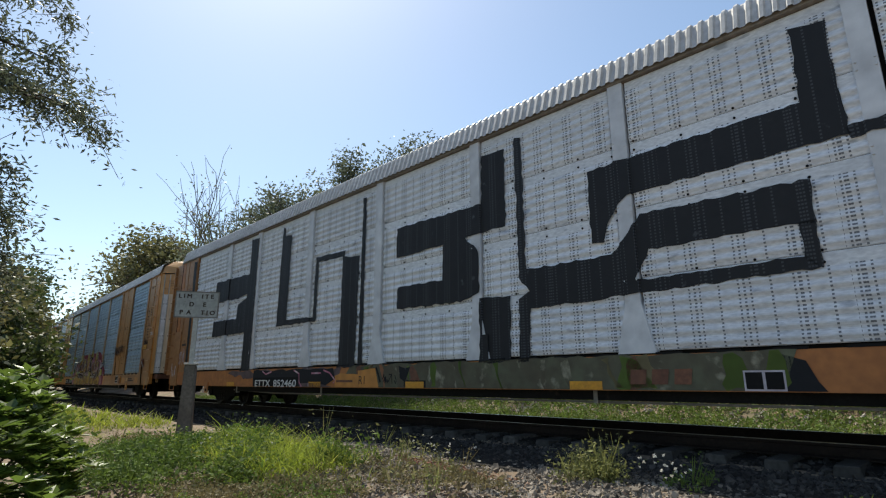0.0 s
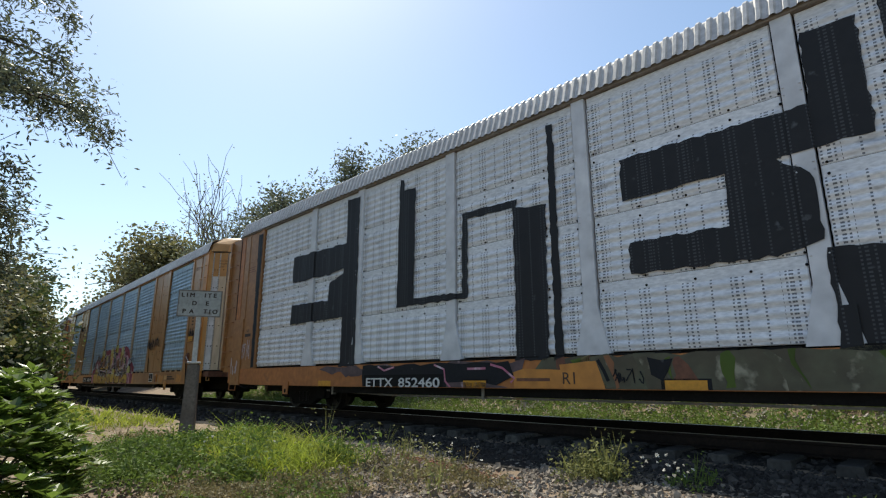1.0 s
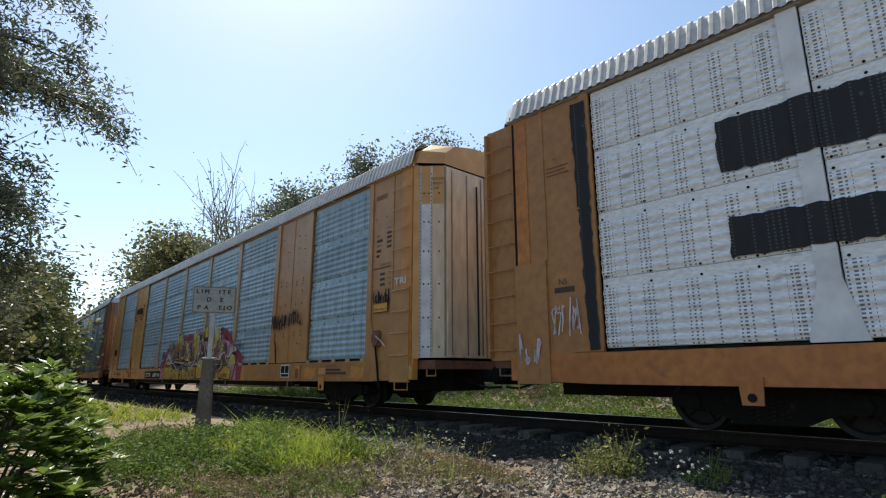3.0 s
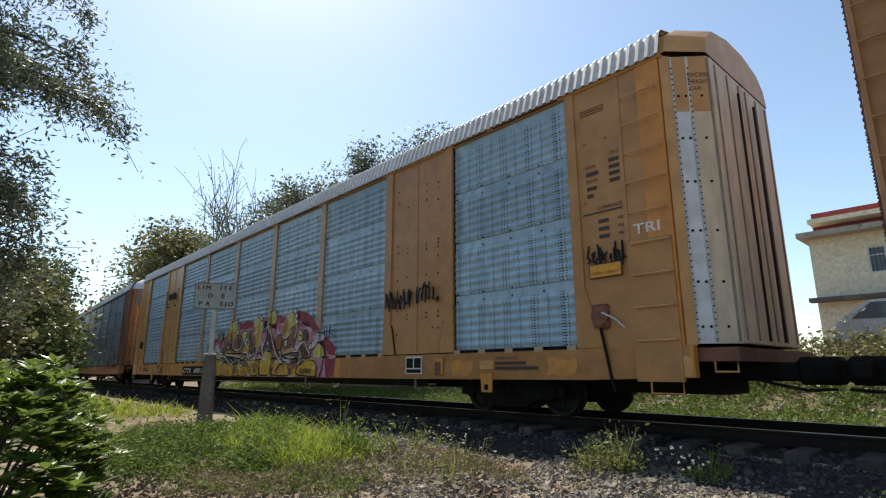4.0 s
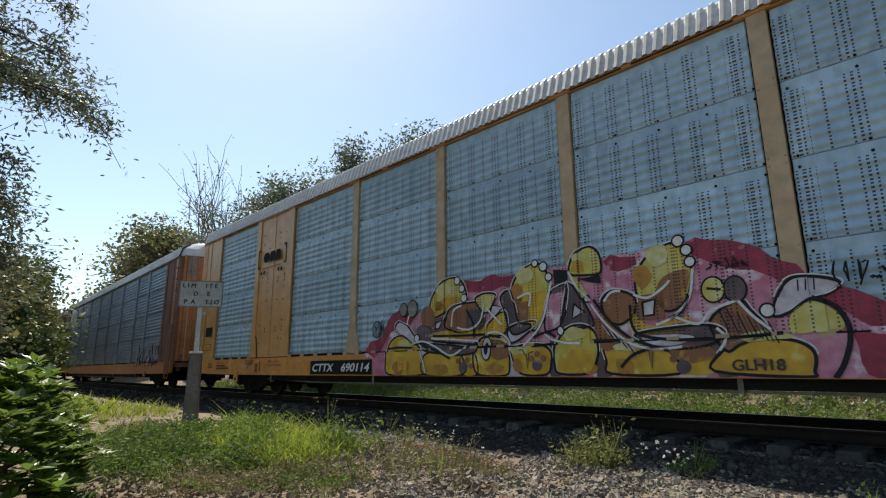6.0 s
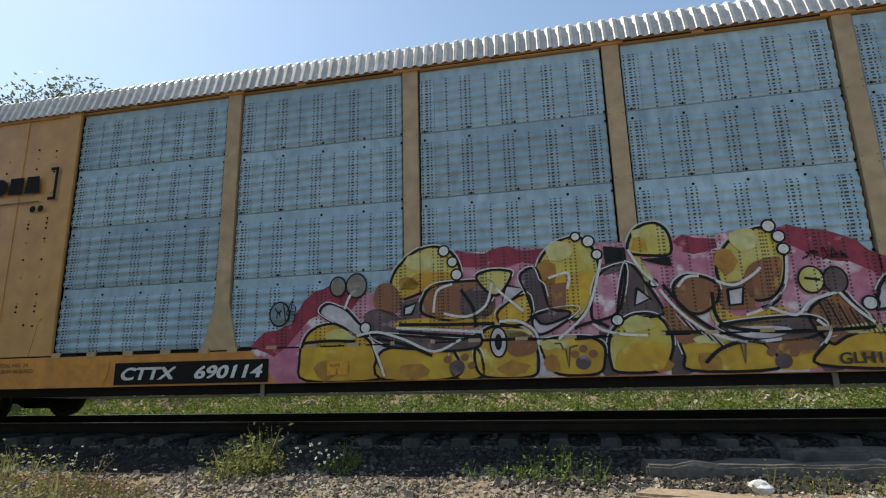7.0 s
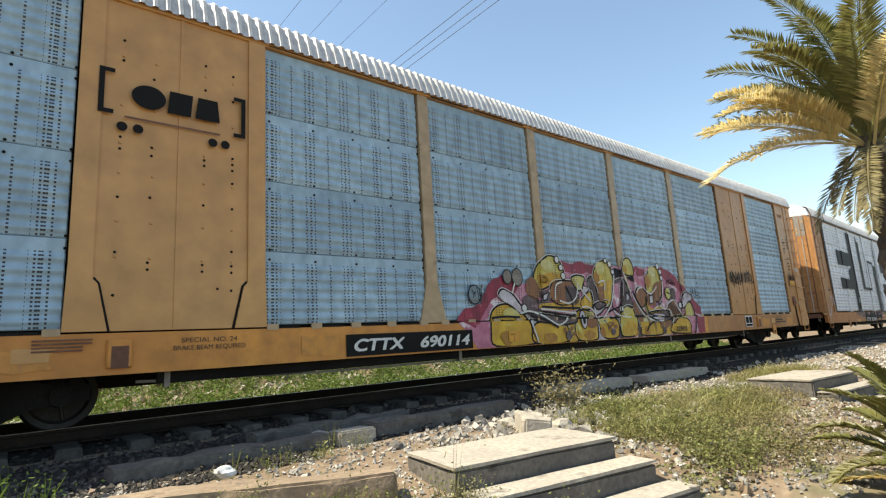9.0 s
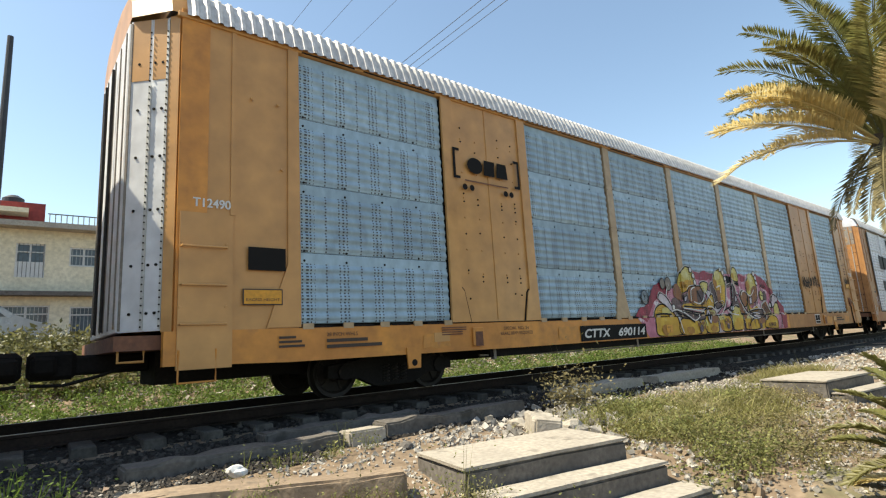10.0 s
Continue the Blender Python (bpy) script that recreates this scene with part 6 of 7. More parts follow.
# ---- overhead cables, far house ----
for k, ratio in enumerate((0.605, 0.702, 0.81, 1.020, 1.055, 1.087)):
    z = 9.0 + 0.25 * k
    bm = bmesh.new()
    pts = []
    for i in range(13):
        y = -20 + 10 * i
        pts.append((ratio * (z - 0.62), y, z + 0.00012 * (y - 14) ** 2))
    tube(bm, pts, 0.005 if k < 3 else 0.009, 5)
    tagged(part("power_cable", bm, WIRE, None), "thin dark power cable strung high across the track", "cable", group="power cables")


def house():
    root = tagged(new("house"), "two-storey cream house with a maroon rooftop room", "house")
    root.matrix_basis = pose(0.2, 28.0, 0.62)
    bm = bmesh.new()
    holes = [(-0.57, 0.42, 3.72, 5.15), (1.27, 2.32, 4.25, 5.08), (-4.0, -2.8, 4.0, 5.1), (4.2, 5.4, 4.2, 5.1), (-0.9, 0.7, 0.6, 2.55), (1.4, 3.2, 1.2, 2.5)]
    xs = sorted({-6.0, 7.0, *[h[0] for h in holes], *[h[1] for h in holes]})
    zs = sorted({-0.6, 5.75, *[h[2] for h in holes], *[h[3] for h in holes]})
    for x0, x1 in zip(xs, xs[1:]):
        for z0, z1 in zip(zs, zs[1:]):
            cx, cz = (x0 + x1) / 2, (z0 + z1) / 2
            if not any(h[0] < cx < h[1] and h[2] < cz < h[3] for h in holes):
                box(bm, x0, x1, 0, 0.25, z0, z1)
    bmesh.ops.remove_doubles(bm, verts=bm.verts[:], dist=0.001)
    part("wall", bm, PLASTER, root)
    part("back_walls", boxed(-6.0, 7.0, 0.26, 8.0, -0.6, 5.74), PLASTER, root)
    part("ledge", boxed(-6.2, 7.2, -0.55, 0.0, 2.92, 3.10), DIRTSHADECONCRETE, root, "grey concrete ledge between storeys")
    part("cornice", boxed(-6.3, 7.3, -0.7, 8.1, 5.752, 5.98), CONCRETE, root)
    part("rooftop_room", boxed(-6.0, 0.34, 1.2, 6.0, 5.985, 7.2), REDPLASTER, root, "maroon plastered rooftop room")
    part("rooftop_slab", boxed(-6.0, -0.25, 0.3, 6.1, 6.55, 6.75), PLASTER, root)
    bm = bmesh.new()
    tube(bm, [(-0.85, 3.0, 7.2), (-0.85, 3.0, 7.75), (-0.85, 3.0, 7.9)], [0.42, 0.42, 0.2], 16)
    part("water_tank", bm, TANK, root, "black plastic water tank")
    rail = part("roof_rail", boxed(0.4, 7.2, -0.6, -0.55, 6.34, 6.38), DIRTSHADECONCRETE, root)
    for k in range(34):
        part("baluster", boxed(0.45 + 0.2 * k, 0.49 + 0.2 * k, -0.6, -0.56, 5.98, 6.34), IRON, rail)
    for x0, x1, z0, z1 in holes:
        win = part("window", boxed(x0, x1, 0.10, 0.13, z0, z1), GLASS, root)
        bm = bmesh.new()
        for a, b in ((x0, x0 + 0.06), (x1 - 0.06, x1), ((x0 + x1) / 2 - 0.04, (x0 + x1) / 2 + 0.04)):
            box(bm, a, b, 0.04, 0.095, z0, z1)
        for a, b in ((z0, z0 + 0.06), (z1 - 0.06, z1), (z1 - 0.38, z1 - 0.33)):
            box(bm, x0, x1, 0.045, 0.09, a, b)
        part("window_frame", bm, LETTER, win)
        for k in range(int((x1 - x0) / 0.14)):
            part("window_bar", boxed(x0 + 0.1 + 0.14 * k, x0 + 0.115 + 0.14 * k, -0.01, 0.005, z0, z1), TANK if z0 > 3.5 and x0 < 0 else IRON, win)
    part("white_door", boxed(-0.57, 0.42, 0.02, 0.04, 3.1, 4.38), LETTER, root, "white lower door panel")
    return root


house()


def line_pole(y):
    root = tagged(new("power_pole"), "tall grey pole with a crossarm that carries the cables", "pole")
    root.matrix_basis = pose(7.0, y, height(7.0, y))
    part("pole", tubed([(0, 0, -0.2), (0, 0, 11.4)], [0.16, 0.11], 10), CONCRETE, root)
    part("crossarm", boxed(-2.2, 3.9, -0.06, 0.06, 9.6, 9.78), CONCRETE, root)


line_pole(100.0)
line_pole(-20.0)


def parked_car(x, y, z, turn):
    root = tagged(new("parked_car"), "pale blue parked hatchback before the house", "car")
    root.matrix_basis = pose(x, y, z, 0, 0, turn)
    bm = bmesh.new()
    slab(bm, [(-2.0, 0.25), (2.0, 0.25), (2.05, 0.75), (1.2, 0.92), (0.65, 1.42), (-1.2, 1.46), (-1.9, 0.95), (-2.05, 0.7)], -0.8, 0.8)
    bmesh.ops.bevel(bm, geom=bm.edges[:], offset=0.07, segments=2, affect="EDGES")
    part("body", bm, CARPAINT, root)
    bm = bmesh.new()
    slab(bm, [(1.02, 0.95), (0.58, 1.36), (-0.1, 1.38), (-0.1, 0.95)], -0.81, 0.81)
    part("side_window", bm, GLASS, root)
    bm = bmesh.new()
    slab(bm, [(-0.2, 0.95), (-0.2, 1.38), (-1.15, 1.38), (-1.6, 0.97)], -0.81, 0.81)
    part("side_window", bm, GLASS, root)
    for wx in (-1.3, 1.3):
        for wy in (-0.8, 0.8):
            part("wheel", tubed([(wx, wy - 0.09, 0.3), (wx, wy + 0.09, 0.3)], 0.3, 18), TANK, root)
    return root


parked_car(-1.4, 18.4, height(-1.4, 18.4), 4)
pole = tagged(part("utility_pole", tubed([(0, 0, 0), (0, 0, 9), (0, 0, 12.5)], [0.14, 0.12, 0.10], 10), WIRE, None), "dark slender utility pole near the house", "pole")
pole.matrix_basis = pose(-1.0, 24.5, 0.6)

# ---- plants ----


def quads_from(rows):
    """rows: n x 4 x 3 corner points."""
    v = rows.reshape(-1, 3)
    f = np.arange(len(v)).reshape(-1, 4)
    return v.tolist(), f.tolist()


def leaf_quads(g, centres, length, width, hang=0.0, jitter=0.22):
    """Pointed leaves about the given points, each a folded diamond."""
    n = len(centres)
    d = g.normal(size=(n, 3))
    d[:, 2] = d[:, 2] * 0.6 - hang
    d /= np.linalg.norm(d, axis=1)[:, None]
    s = np.cross(d, g.normal(size=(n, 3)))
    s /= np.linalg.norm(s, axis=1)[:, None]
    L = (length * np.exp(g.normal(0, jitter, n)))[:, None]
    w = L * width
    p = centres
    return np.stack([p, p + d * L * 0.45 + s * w * 0.5, p + d * L, p + d * L * 0.45 - s * w * 0.5], 1)


def limb_tree(g, base, trunk_top, radius, spread, levels, twigs):
    """Segments of trunk and limbs, and the tips at which leaves sit."""
    segs, tips = [], []

    def grow(p, d, length, r, level):
        pts = [p]
        for k in range(3):
            d = (d + Vector(g.normal(0, 0.16, 3)) + Vector((0, 0, 0.04))).normalized()
            pts.append(pts[-1] + d * length / 3)
        segs.append((pts, [r * (1 - 0.15 * k) for k in range(4)]))
        if level == 0:
            tips.extend(pts[1:])
            return
        for k in range(twigs):
            a = Vector(g.normal(0, spread, 3))
            a.z = abs(a.z) * 0.5
            q = pts[1 + k % 3] if k else pts[-1]
            grow(q, (d + a).normalized(), length * g.uniform(0.6, 0.85), r * 0.55, level - 1)
    grow(Vector(base), Vector((0, 0, 1)), trunk_top, radius, levels)
    return segs, tips


def tree(name, label, x, y, trunk_top, radius, spread, levels, twigs, leaves, cloud, length, width, material, seed, hang=0.0, lean=None, squash=1.0):
    g = np.random.default_rng(seed)
    z = height(x, y)
    root = tagged(new(name), label, "tree")
    root.matrix_basis = pose(x, y, z - 0.1)
    segs, tips = limb_tree(g, (0, 0, 0), trunk_top, radius, spread, levels, twigs)
    bm = bmesh.new()
    for pts, r in segs:
        tube(bm, pts, r, 6 if r[0] > 0.05 else 4, False)
    part("trunk", bm, BARK, root, smooth=True)
    if leaves:
        t = np.array([list(p) for p in tips])
        # leaves gather in clumps at part of the tips, with gaps between
        keep = t[g.random(len(t)) < 0.8]
        c = keep[g.integers(0, len(keep), leaves)] + g.normal(0, cloud, (leaves, 3)) * np.array([1, 1, squash])
        v, f = quads_from(leaf_quads(g, c, length, width, hang))
        link_mesh("crown", v, f, material, root)
    return root


def at(az, dist):
    return -dist * math.sin(radians(az)), dist * math.cos(radians(az))


# tall feathery tree that hangs into view
def feathery_tree(x, y, seed):
    g = np.random.default_rng(seed)
    root = tagged(new("tree"), "tall grey-green tree with feathery drooping sprays", "tree")
    z = height(x, y)
    root.matrix_basis = pose(x, y, z)
    bm = bmesh.new()
    tube(bm, [(0, 0, -0.2), (0.1, 0.05, 3), (0, 0.1, 6), (0.1, 0, 9), (0, 0, 12.5)], [0.32, 0.27, 0.22, 0.15, 0.05], 10)
    part("trunk", bm, BARK, root, smooth=True)
    centres = []
    for k in range(84):
        h = g.uniform(2.6, 12.3)
        a = g.uniform(0, 2 * math.pi)
        reach = (1.1 + 1.45 * math.sin(min((12.9 - h) / 8.4, 1) * 2.2)) * (0.85 if h < 5 else 1.0) * g.uniform(0.7, 1.1)
        if k < 3 and x > -13:       # the branch that reaches out over the bush
            h, a, reach = 6.1 + 0.3 * k, 1.42 + 0.1 * k, 3.2 - 0.25 * k
        elif k < 9 and x > -13:
            h, a, reach = 2.9 + 0.32 * (k - 3), 1.0 + 0.9 * g.random(), 2.1
        pts = [Vector((0, 0, h))]
        d = Vector((math.cos(a), math.sin(a), 0.55))
        for i in range(7):
            d = (d + Vector((g.normal(0, 0.10), g.normal(0, 0.10), -0.15))).normalized()
            pts.append(pts[-1] + d * reach / 6)
        limb = bmesh.new()
        tube(limb, pts, [0.05 * (1 - i / 8) for i in range(8)], 4, False)
        for i in range(2, 8):
            for j in range(5):
                q = pts[i] + Vector(g.normal(0, 0.32, 3))
                tube(limb, [pts[i], q], 0.006, 3, False)
                n = int(g.integers(34, 54))
                centres.append(np.array(q) + g.normal(0, 0.13, (n, 3)) + (np.array(pts[i]) - np.array(q)) * g.random((n, 1)))
        part("limb", limb, BARK, root)
    c = np.concatenate(centres)
    v, f = quads_from(leaf_quads(g, c, 0.105, 0.32, 0.45))
    link_mesh("crown", v, f, GREYLEAF, root)
    return root


feathery_tree(-11.8, -1.3, 3)
feathery_tree(-15.5, -2.9, 5)

for az, dist, top, seed in ((47.5, 23, 4.15, 11), (53.0, 24, 4.15, 14), (58.5, 26, 4.1, 12), (62.5, 28, 3.8, 13)):
    tx, ty = at(az, dist)
    tree("tree", "broad grey-green tree rising behind the train", tx, ty, top, 0.22, 0.62, 3, 5, 30000, 0.27, 0.15, 0.5, GREYLEAF, seed)
for az, dist, top, seed in ((74.0, 62, 5.6, 21), (77.2, 70, 2.6, 22), (72.0, 58, 6.2, 24), (75.6, 66, 4.0, 25)):
    tx, ty = at(az, dist)
    tree("tree", "distant rounded olive-green tree behind the line", tx, ty, top, 0.3, 0.75, 3, 5, 14000, 0.9, 0.36, 0.6, OLIVELEAF, seed, squash=0.8)
for az, dist, top, seed in ((70.4, 40, 6.2, 31), (69.2, 41, 6.0, 35), (66.2, 42, 5.6, 33)):
    tx, ty = at(az, dist)
    tree("bare_tree", "nearly leafless tree with thin grey branches", tx, ty, top, 0.14, 0.24, 3, 4, 380 if az < 68 else 90, 0.35, 0.2, 0.5, OLIVELEAF, seed)
for az, dist, top, r, seed, m in ((86.5, 26, 2.3, 0.5, 41, LEAF), (83.8, 34, 2.4, 0.6, 42, OLIVELEAF), (82.6, 48, 1.7, 0.6, 43, LEAF), (84.6, 42, 3.2, 0.8, 46, LEAF), (88.5, 20, 2.2, 0.5, 47, OLIVELEAF), (81.6, 60, 1.4, 0.6, 48, OLIVELEAF)):
    tx, ty = at(az, dist)
    tree("tree", "dense dark green tree beside the line", tx, ty, top, 0.2, 0.7, 3, 4, 13000, r, 0.13 + 0.0035 * dist, 0.5, m, seed)
for az, dist, top, seed in ((-64.5, 52, 3.3, 51), (-69.5, 55, 3.0, 52), (-73.5, 75, 2.6, 53), (-86.0, 34, 2.0, 54), (-92.0, 30, 1.8, 55)):
    tx, ty = at(az, dist)
    tree("tree", "distant green tree behind the palm", tx, ty, top, 0.2, 0.6, 3, 4, 5000, 0.55, 0.34, 0.5, OLIVELEAF if seed % 2 else LEAF, seed)


def hedge(x, y, rx, ry, top, seed):
    g = np.random.default_rng(seed)
    root = tagged(new("bush"), "dense bush with long glossy green leaves", "bush")
    z = height(x, y)
    root.matrix_basis = pose(x, y, z)
    bm = bmesh.new()
    for k in range(26):
        a, r = g.uniform(0, 6.28), g.uniform(0, 0.75)
        tube(bm, [(0.1 * math.cos(a), 0.1 * math.sin(a), -0.05), (rx * r * 0.6 * math.cos(a), ry * r * 0.6 * math.sin(a), top * 0.5), (rx * r * math.cos(a), ry * r * math.sin(a), top * (0.95 - 0.3 * r))], [0.02, 0.014, 0.007], 5)
    tagged(part("branchwork", bm, BARK, root), kind="stuff")
    rows = []
    for k in range(900):
        a = g.uniform(0, 6.28)
        u = g.uniform(0, 1) ** 0.5
        h = g.uniform(0.03, 1)
        edge = math.sqrt(max(0.02, 1 - max(0, h - 0.35) ** 2 * 2.1))
        lump = 1 + 0.13 * math.sin(3 * a + 1) + 0.08 * math.sin(7 * a)
        c = np.array([rx * edge * (0.72 + 0.28 * u) * math.cos(a) * lump, ry * edge * (0.72 + 0.28 * u) * math.sin(a) * lump, top * h])
        c = c + g.normal(0, 0.07, 3)
        out = np.array([math.cos(a), math.sin(a), 0.9 * h]) * 0.4
        for j in range(9):      # a whorl of leaves
            t = 2 * math.pi * j / 9 + g.uniform(0, 0.6)
            d = out * 0.5 + np.array([math.cos(t), math.sin(t), 0.45 + g.normal(0, 0.25)])
            d /= np.linalg.norm(d)
            s = np.cross(d, [0, 0, 1.0])
            s /= np.linalg.norm(s) + 1e-6
            L = 0.14 * g.uniform(0.7, 1.3)
            rows.append([c, c + d * L * 0.5 + s * L * 0.23, c + d * L - np.array([0, 0, 0.15 * L]), c + d * L * 0.5 - s * L * 0.23])
    v, f = quads_from(np.array(rows))
    link_mesh("foliage", v, f, HEDGELEAF, root)
    return root


hedge(-5.75, 0.35, 1.05, 0.95, 1.44, 1)
hedge(-7.3, -0.3, 1.2, 1.0, 1.50, 2)


def frond(g, length, rise, droop, leaflets, leaf_len, heading):
    """The stem and the leaflet rows of one palm leaf, from the origin."""
    pts = []
    p, e = Vector((0, 0, 0)), rise
    for k in range(13):
        pts.append(p.copy())
        p = p + Vector((math.cos(heading) * math.cos(e), math.sin(heading) * math.cos(e), math.sin(e))) * (length / 12)
        e -= droop / 12 * (0.5 + k / 8)
    rows = []
    side = Vector((-math.sin(heading), math.cos(heading), 0))
    for k in range(leaflets):
        t = 0.16 + 0.84 * k / leaflets
        i = min(int(t * 12), 11)
        q = pts[i].lerp(pts[i + 1], t * 12 - i) if i < 12 else pts[12]
        d = (pts[i + 1] - pts[i]).normalized()
        up = side.cross(d) * -1
        for s in (-1, 1):
            L = leaf_len * (0.45 + 0.55 * math.sin(math.pi * min(1, t * 0.9 + 0.12))) * g.uniform(0.85, 1.1)
            a = (side * s * 0.85 + d * 0.62 + up * g.normal(0.32, 0.12)).normalized()
            tip = q + a * L - Vector((0, 0, 0.10 * L))
            w = d * 0.02
            rows.append([q - w, q + a * L * 0.5 - w * 0.9, tip, q + a * L * 0.5 + w * 0.9])
    return pts, np.array([[list(c) for c in r] for r in rows])


def palm(x, y, crown, trunk_r, fronds, length, seed, label, old=0.45, low=()):
    g = np.random.default_rng(seed)
    root = tagged(new("palm_tree"), label, "palm tree")
    z = height(x, y)
    root.matrix_basis = pose(x, y, z)
    bm = bmesh.new()
    n = max(2, int(crown / 0.11))
    pts, rad = [], []
    for k in range(n + 1):
        h = -0.1 + (crown + 0.1) * k / n
        pts += [(0.02 * math.sin(k), 0.02 * math.cos(k * 1.3), h)]
        rad += [trunk_r * (1.0 + (0.16 if k % 2 else -0.05)) * (1.15 - 0.2 * k / n)]
    tube(bm, pts, rad, 14)
    part("trunk", bm, BARK, root)
    for k in range(fronds):
        t = k / fronds
        heading = k * 2.39996 + g.uniform(-0.2, 0.2)
        rise = (1.45 - 0.75 * t if low else 1.35 - 1.3 * t) + g.uniform(-0.1, 0.1)
        L = length * g.uniform(0.88, 1.1)
        droop = 0.75 + 0.4 * g.random()
        # sunlight painted by heading; old is the share of fronds that get it
        gold = t > 1 - old and math.cos(heading) < 0.7
        if k < len(low):        # the long fronds that reach out low, given the sunlit gold
            heading, rise, droop, L = radians(low[k][0]), low[k][1], low[k][2], low[k][3]
            t, gold = 0.8, True
        pts, rows = frond(g, L, rise, droop, 92, length * 0.17, heading)
        off = Vector((trunk_r * 0.7 * math.cos(heading), trunk_r * 0.7 * math.sin(heading), crown + 0.15 - 0.35 * t))
        bm = bmesh.new()
        tube(bm, [p + off for p in pts], [0.022 * (1 - i / 14) for i in range(13)], 5)
        mat_leaf = GOLDLEAF if gold else PALMLEAF
        fr = part("frond", bm, mat_leaf, root)
        v, f = quads_from(rows + np.array(off))
        tagged(link_mesh("frond_blade", v, f, mat_leaf, fr), kind="stuff")
    g2 = random.Random(seed)
    for k in range(16 if low else 5):      # dead fronds that hang under the crown
        a = g2.uniform(0, 6.28)
        pts, rows = frond(g, length * g2.uniform(0.4, 0.65), g2.uniform(-1.0, -0.5), 0.55, 44, length * 0.10, a)
        off = Vector((trunk_r * 0.9 * math.cos(a), trunk_r * 0.9 * math.sin(a), crown - g2.uniform(0.05, 0.35)))
        dead = part("dead_frond", tubed([q + off for q in pts], [0.02 * (1 - i / 14) for i in range(13)], 5), DRYWEED, root)
        v, f = quads_from(rows + np.array(off))
        tagged(link_mesh("frond_blade", v, f, DRYWEED, dead), kind="stuff")
    return root


palm(9.64, 1.80, 3.88, 0.15, 48, 2.3, 2, "tall palm tree with yellowing sunlit fronds", 0.12,
     [(140, 0.72, 0.78, 2.3), (128, 0.50, 0.72, 2.2), (146, 0.30, 0.50, 2.5), (142, 0.12, 0.75, 2.5), (150, 0.62, 0.70, 2.1), (-60, 0.5, 0.8, 2.2), (-25, 0.3, 0.9, 2.2), (20, 0.4, 0.9, 2.1)])
palm(5.42, 0.98, 0.26, 0.12, 30, 0.78, 7, "young low palm with drooping green fronds", 0.12)


def tufts(name, label, count, place, high, wide, material, seed, lean=0.5, per=7):
    """Grass in tufts of bent blades."""
    g = np.random.default_rng(seed)
    rows = []
    for i in range(count):
        x, y = place(g)
        z = height(x, y)
        k = per
        base = np.array([x, y, z]) + np.concatenate([g.normal(0, 0.035, (k, 2)), np.zeros((k, 1))], 1)
        d = np.concatenate([g.normal(0, lean, (k, 2)), np.ones((k, 1))], 1)
        h = (high * np.exp(g.normal(0, 0.4, k)))[:, None]
        a = g.uniform(0, 6.28, k)
        s = np.stack([np.cos(a), np.sin(a), 0 * a], 1)
        mid = base + d * h * 0.55
        tip = base + d * h * np.array([1.35, 1.35, 0.92])
        w = wide * (0.6 + 0.8 * g.random((k, 1)))
        rows.append(np.stack([base - s * w * 0.5, mid - s * w * 0.4, tip, mid + s * w * 0.4], 1))
    v, f = quads_from(np.concatenate(rows))
    return tagged(link_mesh(name, v, f, material), label, "grass", kind="stuff")


def weeds(name, label, count, place, high, leaf, material, seed, per=26, flowers=0):
    """Low leafy weeds: thin stems set with small leaves."""
    g = np.random.default_rng(seed)
    rows = []
    for i in range(count):
        x, y = place(g)
        z = height(x, y)
        h = high * math.exp(g.normal(0, 0.4))
        c = np.array([x, y, z + 0.01]) + np.stack([g.normal(0, 0.35 * h + 0.02, per), g.normal(0, 0.35 * h + 0.02, per), g.uniform(0, h, per)], 1)
        rows.append(leaf_quads(g, c, leaf, 0.5, -0.15))
        st = np.array([x, y, z])
        for k in range(3):
            tip = st + np.array([g.normal(0, 0.3 * h), g.normal(0, 0.3 * h), h])
            w = np.array([0.005, 0.003, 0])
            rows.append(np.array([[st - w, (st + tip) / 2 - w, tip, (st + tip) / 2 + w]]))
    v, f = quads_from(np.concatenate(rows))
    return tagged(link_mesh(name, v, f, material), label, "weeds", kind="stuff")


def patch(*spots):
    """Scatter round several middles (x, y, rx, ry)."""
    def f(g):
        x, y, rx, ry = spots[int(g.integers(0, len(spots)))]
        return x + g.normal(0, 0.5) * rx, y + g.normal(0, 0.5) * ry
    return f


def area(x0, x1, y0, y1):
    return lambda g: (g.uniform(x0, x1), g.uniform(y0, y1))


stones("clods", 3200, area(-9.0, -3.2, 1.2, 4.4), 0.032, SOIL, "brown crumbled soil clods and litter", 21)
weeds("weeds", "dark broad-leaved weeds among the bright grass", 150, patch((-8.6, 4.2, 0.5, 0.25), (-7.2, 3.6, 0.4, 0.25), (-7.9, 4.1, 0.3, 0.2), (-6.2, 4.2, 0.5, 0.25), (-9.6, 4.5, 0.5, 0.25)), 0.22, 0.06, WEED, 31)
stones("clods", 700, area(4.6, 9.5, 2.0, 4.0), 0.03, SOIL, "brown crumbled soil clods and litter", 22)
tufts("grass", "bright green grass beside the ballast", 2200, patch((-7.7, 3.95, 1.1, 0.45), (-6.8, 4.1, 0.9, 0.4), (-8.9, 4.35, 1.1, 0.35), (-6.5, 3.5, 0.6, 0.4)), 0.15, 0.014, GRASS, 1)
tufts("grass", "patchy green and straw grass on the verge", 320, area(-18, -6, 2.2, 4.8), 0.08, 0.013, GRASS, 2)
tufts("grass", "low grass along the far verge", 1500, area(-40, -14, 2.5, 5.0), 0.16, 0.03, GRASS, 3)
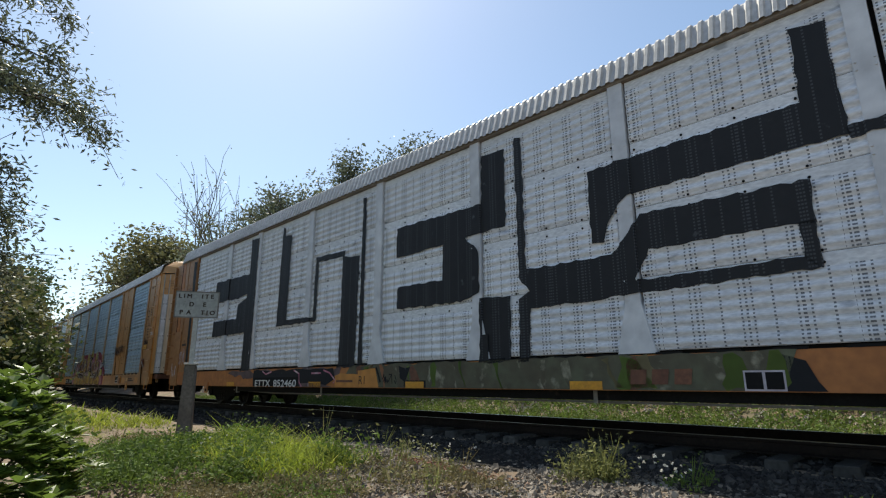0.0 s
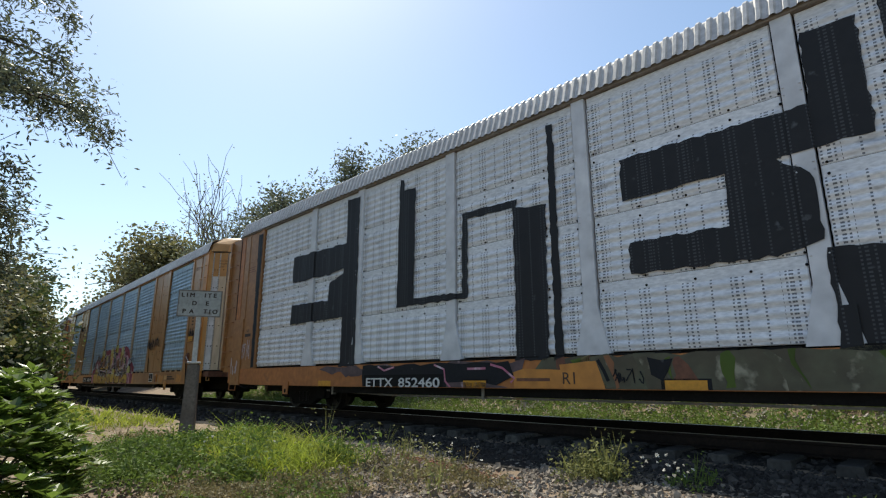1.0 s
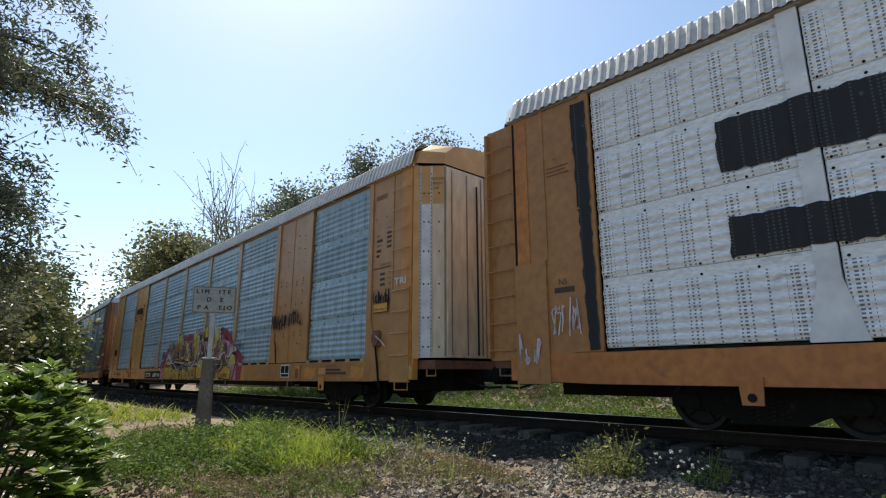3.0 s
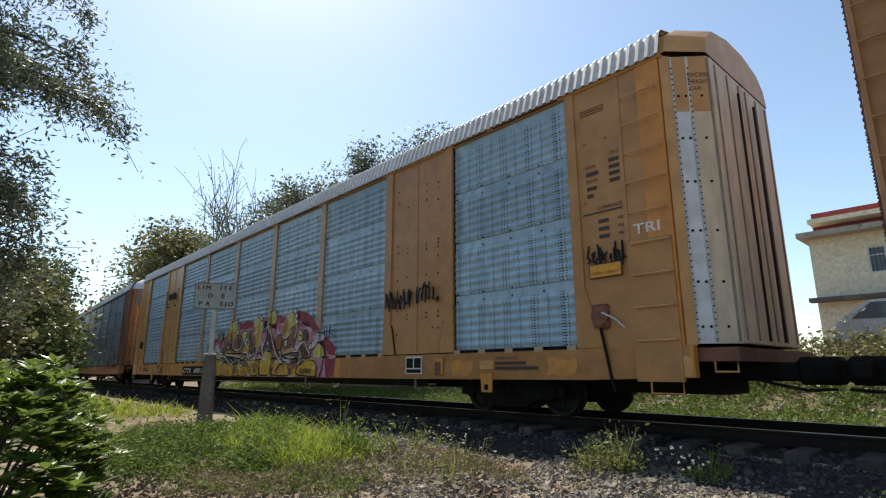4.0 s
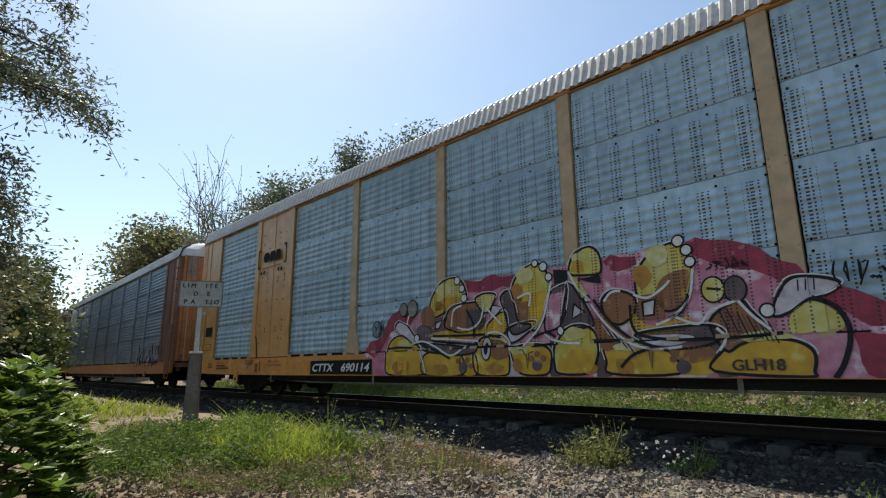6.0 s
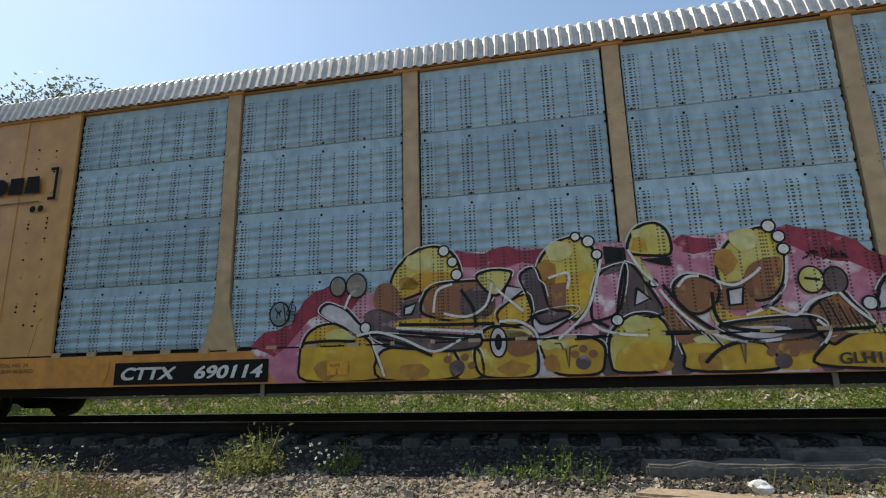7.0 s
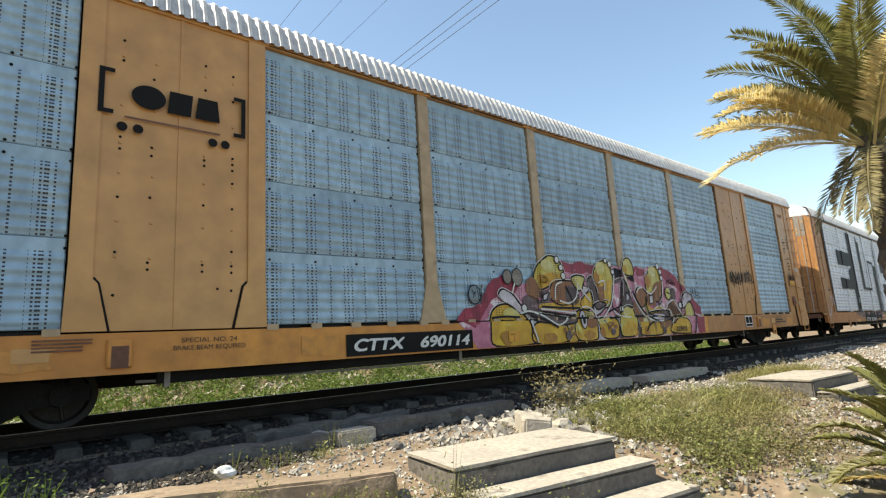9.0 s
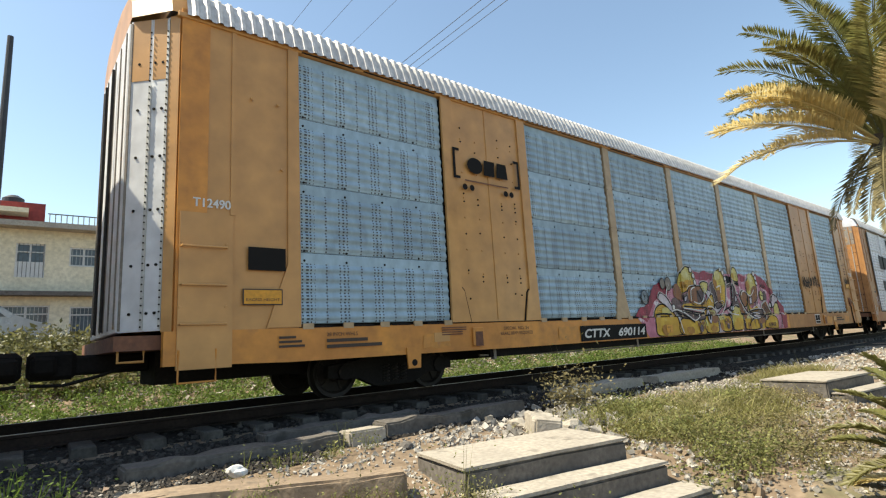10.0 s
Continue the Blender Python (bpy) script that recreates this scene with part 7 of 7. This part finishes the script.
weeds("weeds", "dark green leafy weeds beside the track", 430, patch((-9.0, 3.6, 0.8, 0.4), (-9.8, 2.7, 1.2, 0.5), (-8.0, 2.2, 1.0, 0.45), (-8.4, 2.9, 0.8, 0.4), (-6.6, 3.1, 0.5, 0.3)), 0.17, 0.055, WEED, 4)
weeds("weeds", "tall thin weeds at the foot of the ballast", 46, patch((-7.6, 5.1, 1.2, 0.5), (-5.6, 5.0, 0.6, 0.4), (-3.2, 5.2, 0.3, 0.2), (-3.1, 5.4, 0.3, 0.2), (-4.7, 4.2, 0.8, 0.5)), 0.25, 0.045, SCRUBWEED, 5)
weeds("dry_weeds", "dry straw-coloured weeds on brown soil", 520, patch((-6.2, 2.6, 1.0, 0.6), (-4.6, 4.4, 1.2, 0.6), (-5.4, 3.3, 1.0, 0.7), (-11.5, 3.6, 1.2, 0.4)), 0.08, 0.032, DRYWEED, 6)
tufts("grass", "yellowish green grass beside the steps", 3600, patch((6.6, 4.15, 1.4, 0.5), (7.6, 3.9, 1.6, 0.6), (5.9, 3.4, 0.8, 0.5), (7.2, 3.2, 1.0, 0.5), (12.5, 4.6, 1.5, 0.5)), 0.10, 0.011, SCRUBGRASS, 7)
weeds("weeds", "scrubby green weeds beside the steps", 420, patch((6.2, 4.2, 0.9, 0.4), (5.6, 3.2, 0.7, 0.5), (7.8, 3.9, 1.2, 0.5), (5.2, 2.4, 0.7, 0.4)), 0.15, 0.032, SCRUBWEED, 8)
weeds("dry_weeds", "dry brown weeds on the gravel", 420, patch((6.6, 3.0, 1.3, 0.6), (6.0, 2.2, 1.0, 0.5), (8.6, 3.4, 1.4, 0.6)), 0.10, 0.03, DRYWEED, 9)
weeds("weeds", "tall flowering weed beside the shaded rail", 26, patch((6.0, 5.0, 0.35, 0.2)), 0.45, 0.05, DRYWEED, 10, per=40)
weeds("weeds", "small weeds along the concrete kerb", 90, patch((2.3, 4.85, 0.9, 0.12), (1.2, 3.8, 0.4, 0.3), (2.5, 3.0, 0.15, 0.2), (2.05, 3.5, 0.3, 0.3), (3.0, 2.55, 0.1, 0.05)), 0.15, 0.024, SCRUBWEED, 11, per=34)
weeds("weeds", "small weeds at the foot of the ballast", 26, patch((-0.2, 5.3, 0.5, 0.2), (-2.3, 5.6, 0.3, 0.2)), 0.13, 0.035, WEED, 12)
weeds("weeds", "thick green undergrowth behind the track", 5000, beside_track(-30, 26, -5.2, -1.7), 0.19, 0.06, WEED, 13, per=26)
tufts("grass", "rough grass behind the track", 800, beside_track(-30, 26, -5.0, -1.7), 0.15, 0.02, SCRUBGRASS, 14)
weeds("shrubs", "brown and green scrub on the bank behind the track", 900, area(-9, 9, 12.6, 16.4), 0.38, 0.11, OLIVELEAF, 15, per=46)
weeds("shrubs", "scrub at the edge of the line", 700, area(-45, -12, 0.0, 3.0), 0.40, 0.11, WEED, 16, per=40)


def flower_heads(count, place, seed):
    g = np.random.default_rng(seed)
    rows = []
    for i in range(count):
        x, y = place(g)
        c = np.array([[x, y, height(x, y) + g.uniform(0.12, 0.34)]]).repeat(5, 0)
        rows.append(leaf_quads(g, c, 0.022, 0.9))
    v, f = quads_from(np.concatenate(rows))
    return tagged(link_mesh("wild_flowers", v, f, FLOWER), "tiny white wild flowers among the weeds", "flowers", kind="stuff")


weeds("weeds", "low bright green leafy ground cover beside the ballast", 1500, patch((-7.9, 3.9, 1.3, 0.35), (-6.9, 3.95, 0.9, 0.3), (-9.6, 3.8, 1.3, 0.3), (-8.6, 3.6, 1.0, 0.3)), 0.085, 0.034, GRASS, 41, per=30)
weeds("weeds", "low green creeping weeds on brown soil", 170, patch((-6.6, 2.6, 1.0, 0.4), (-7.6, 2.6, 0.9, 0.5), (-5.2, 3.1, 0.9, 0.5)), 0.07, 0.034, WEED, 42, per=26)
weeds("weeds", "pale green weed at the edge of the train's shade", 40, patch((-3.3, 5.55, 0.28, 0.16), (-3.0, 5.3, 0.2, 0.12)), 0.17, 0.03, SCRUBWEED, 43, per=46)
stones("gravel", 1600, patch((-5.2, 5.0, 0.5, 0.12), (-4.5, 4.9, 0.5, 0.12)), 0.020, REDSOIL, "patch of reddish gravel at the foot of the ballast", 44)
flower_heads(90, patch((-5.2, 5.2, 0.9, 0.3), (-7.6, 4.6, 2.0, 0.8), (-8.3, 3.6, 1.8, 0.5), (6.0, 5.0, 0.4, 0.25), (-2.4, 5.4, 0.3, 0.2)), 1)


# ---- motion ----
RUN = [  # seconds, metres run along the track
    (0.0, -33.115), (0.5, -30.65), (1.0, -28.31), (1.5, -25.81), (2.0, -23.29), (2.5, -20.80), (3.0, -18.23), (3.2, -17.21),
    (4.3, -11.56), (4.5, -10.535), (5.0, -8.035), (5.2, -7.02), (6.3, -1.42), (6.5, -0.42), (7.0, 2.20), (7.5, 4.50),
    (8.0, 7.02), (8.5, 9.53), (9.0, 11.91), (9.5, 14.28), (10.0, 16.83)]


def run_at(t):
    return float(np.interp(t, [r[0] for r in RUN], [r[1] for r in RUN]))


def motions():
    tenths = [k / 10 for k in range(101)]
    for car, middle in CARS:
        rows = []
        for t, s in RUN:
            x, y, a = on_track(middle + s)
            rows.append((t, pose(x, y, 0, 0, 0, math.degrees(a))))
        walk(car, rows)
        for w in car.children:
            if w.name.split(".")[0] == "wheelset":
                x, y, z = w.location
                walk(w, [(t, pose(x, y, z, 0, math.degrees((run_at(t) + 40) / 0.362) % 360, 0)) for t in tenths])


motions()
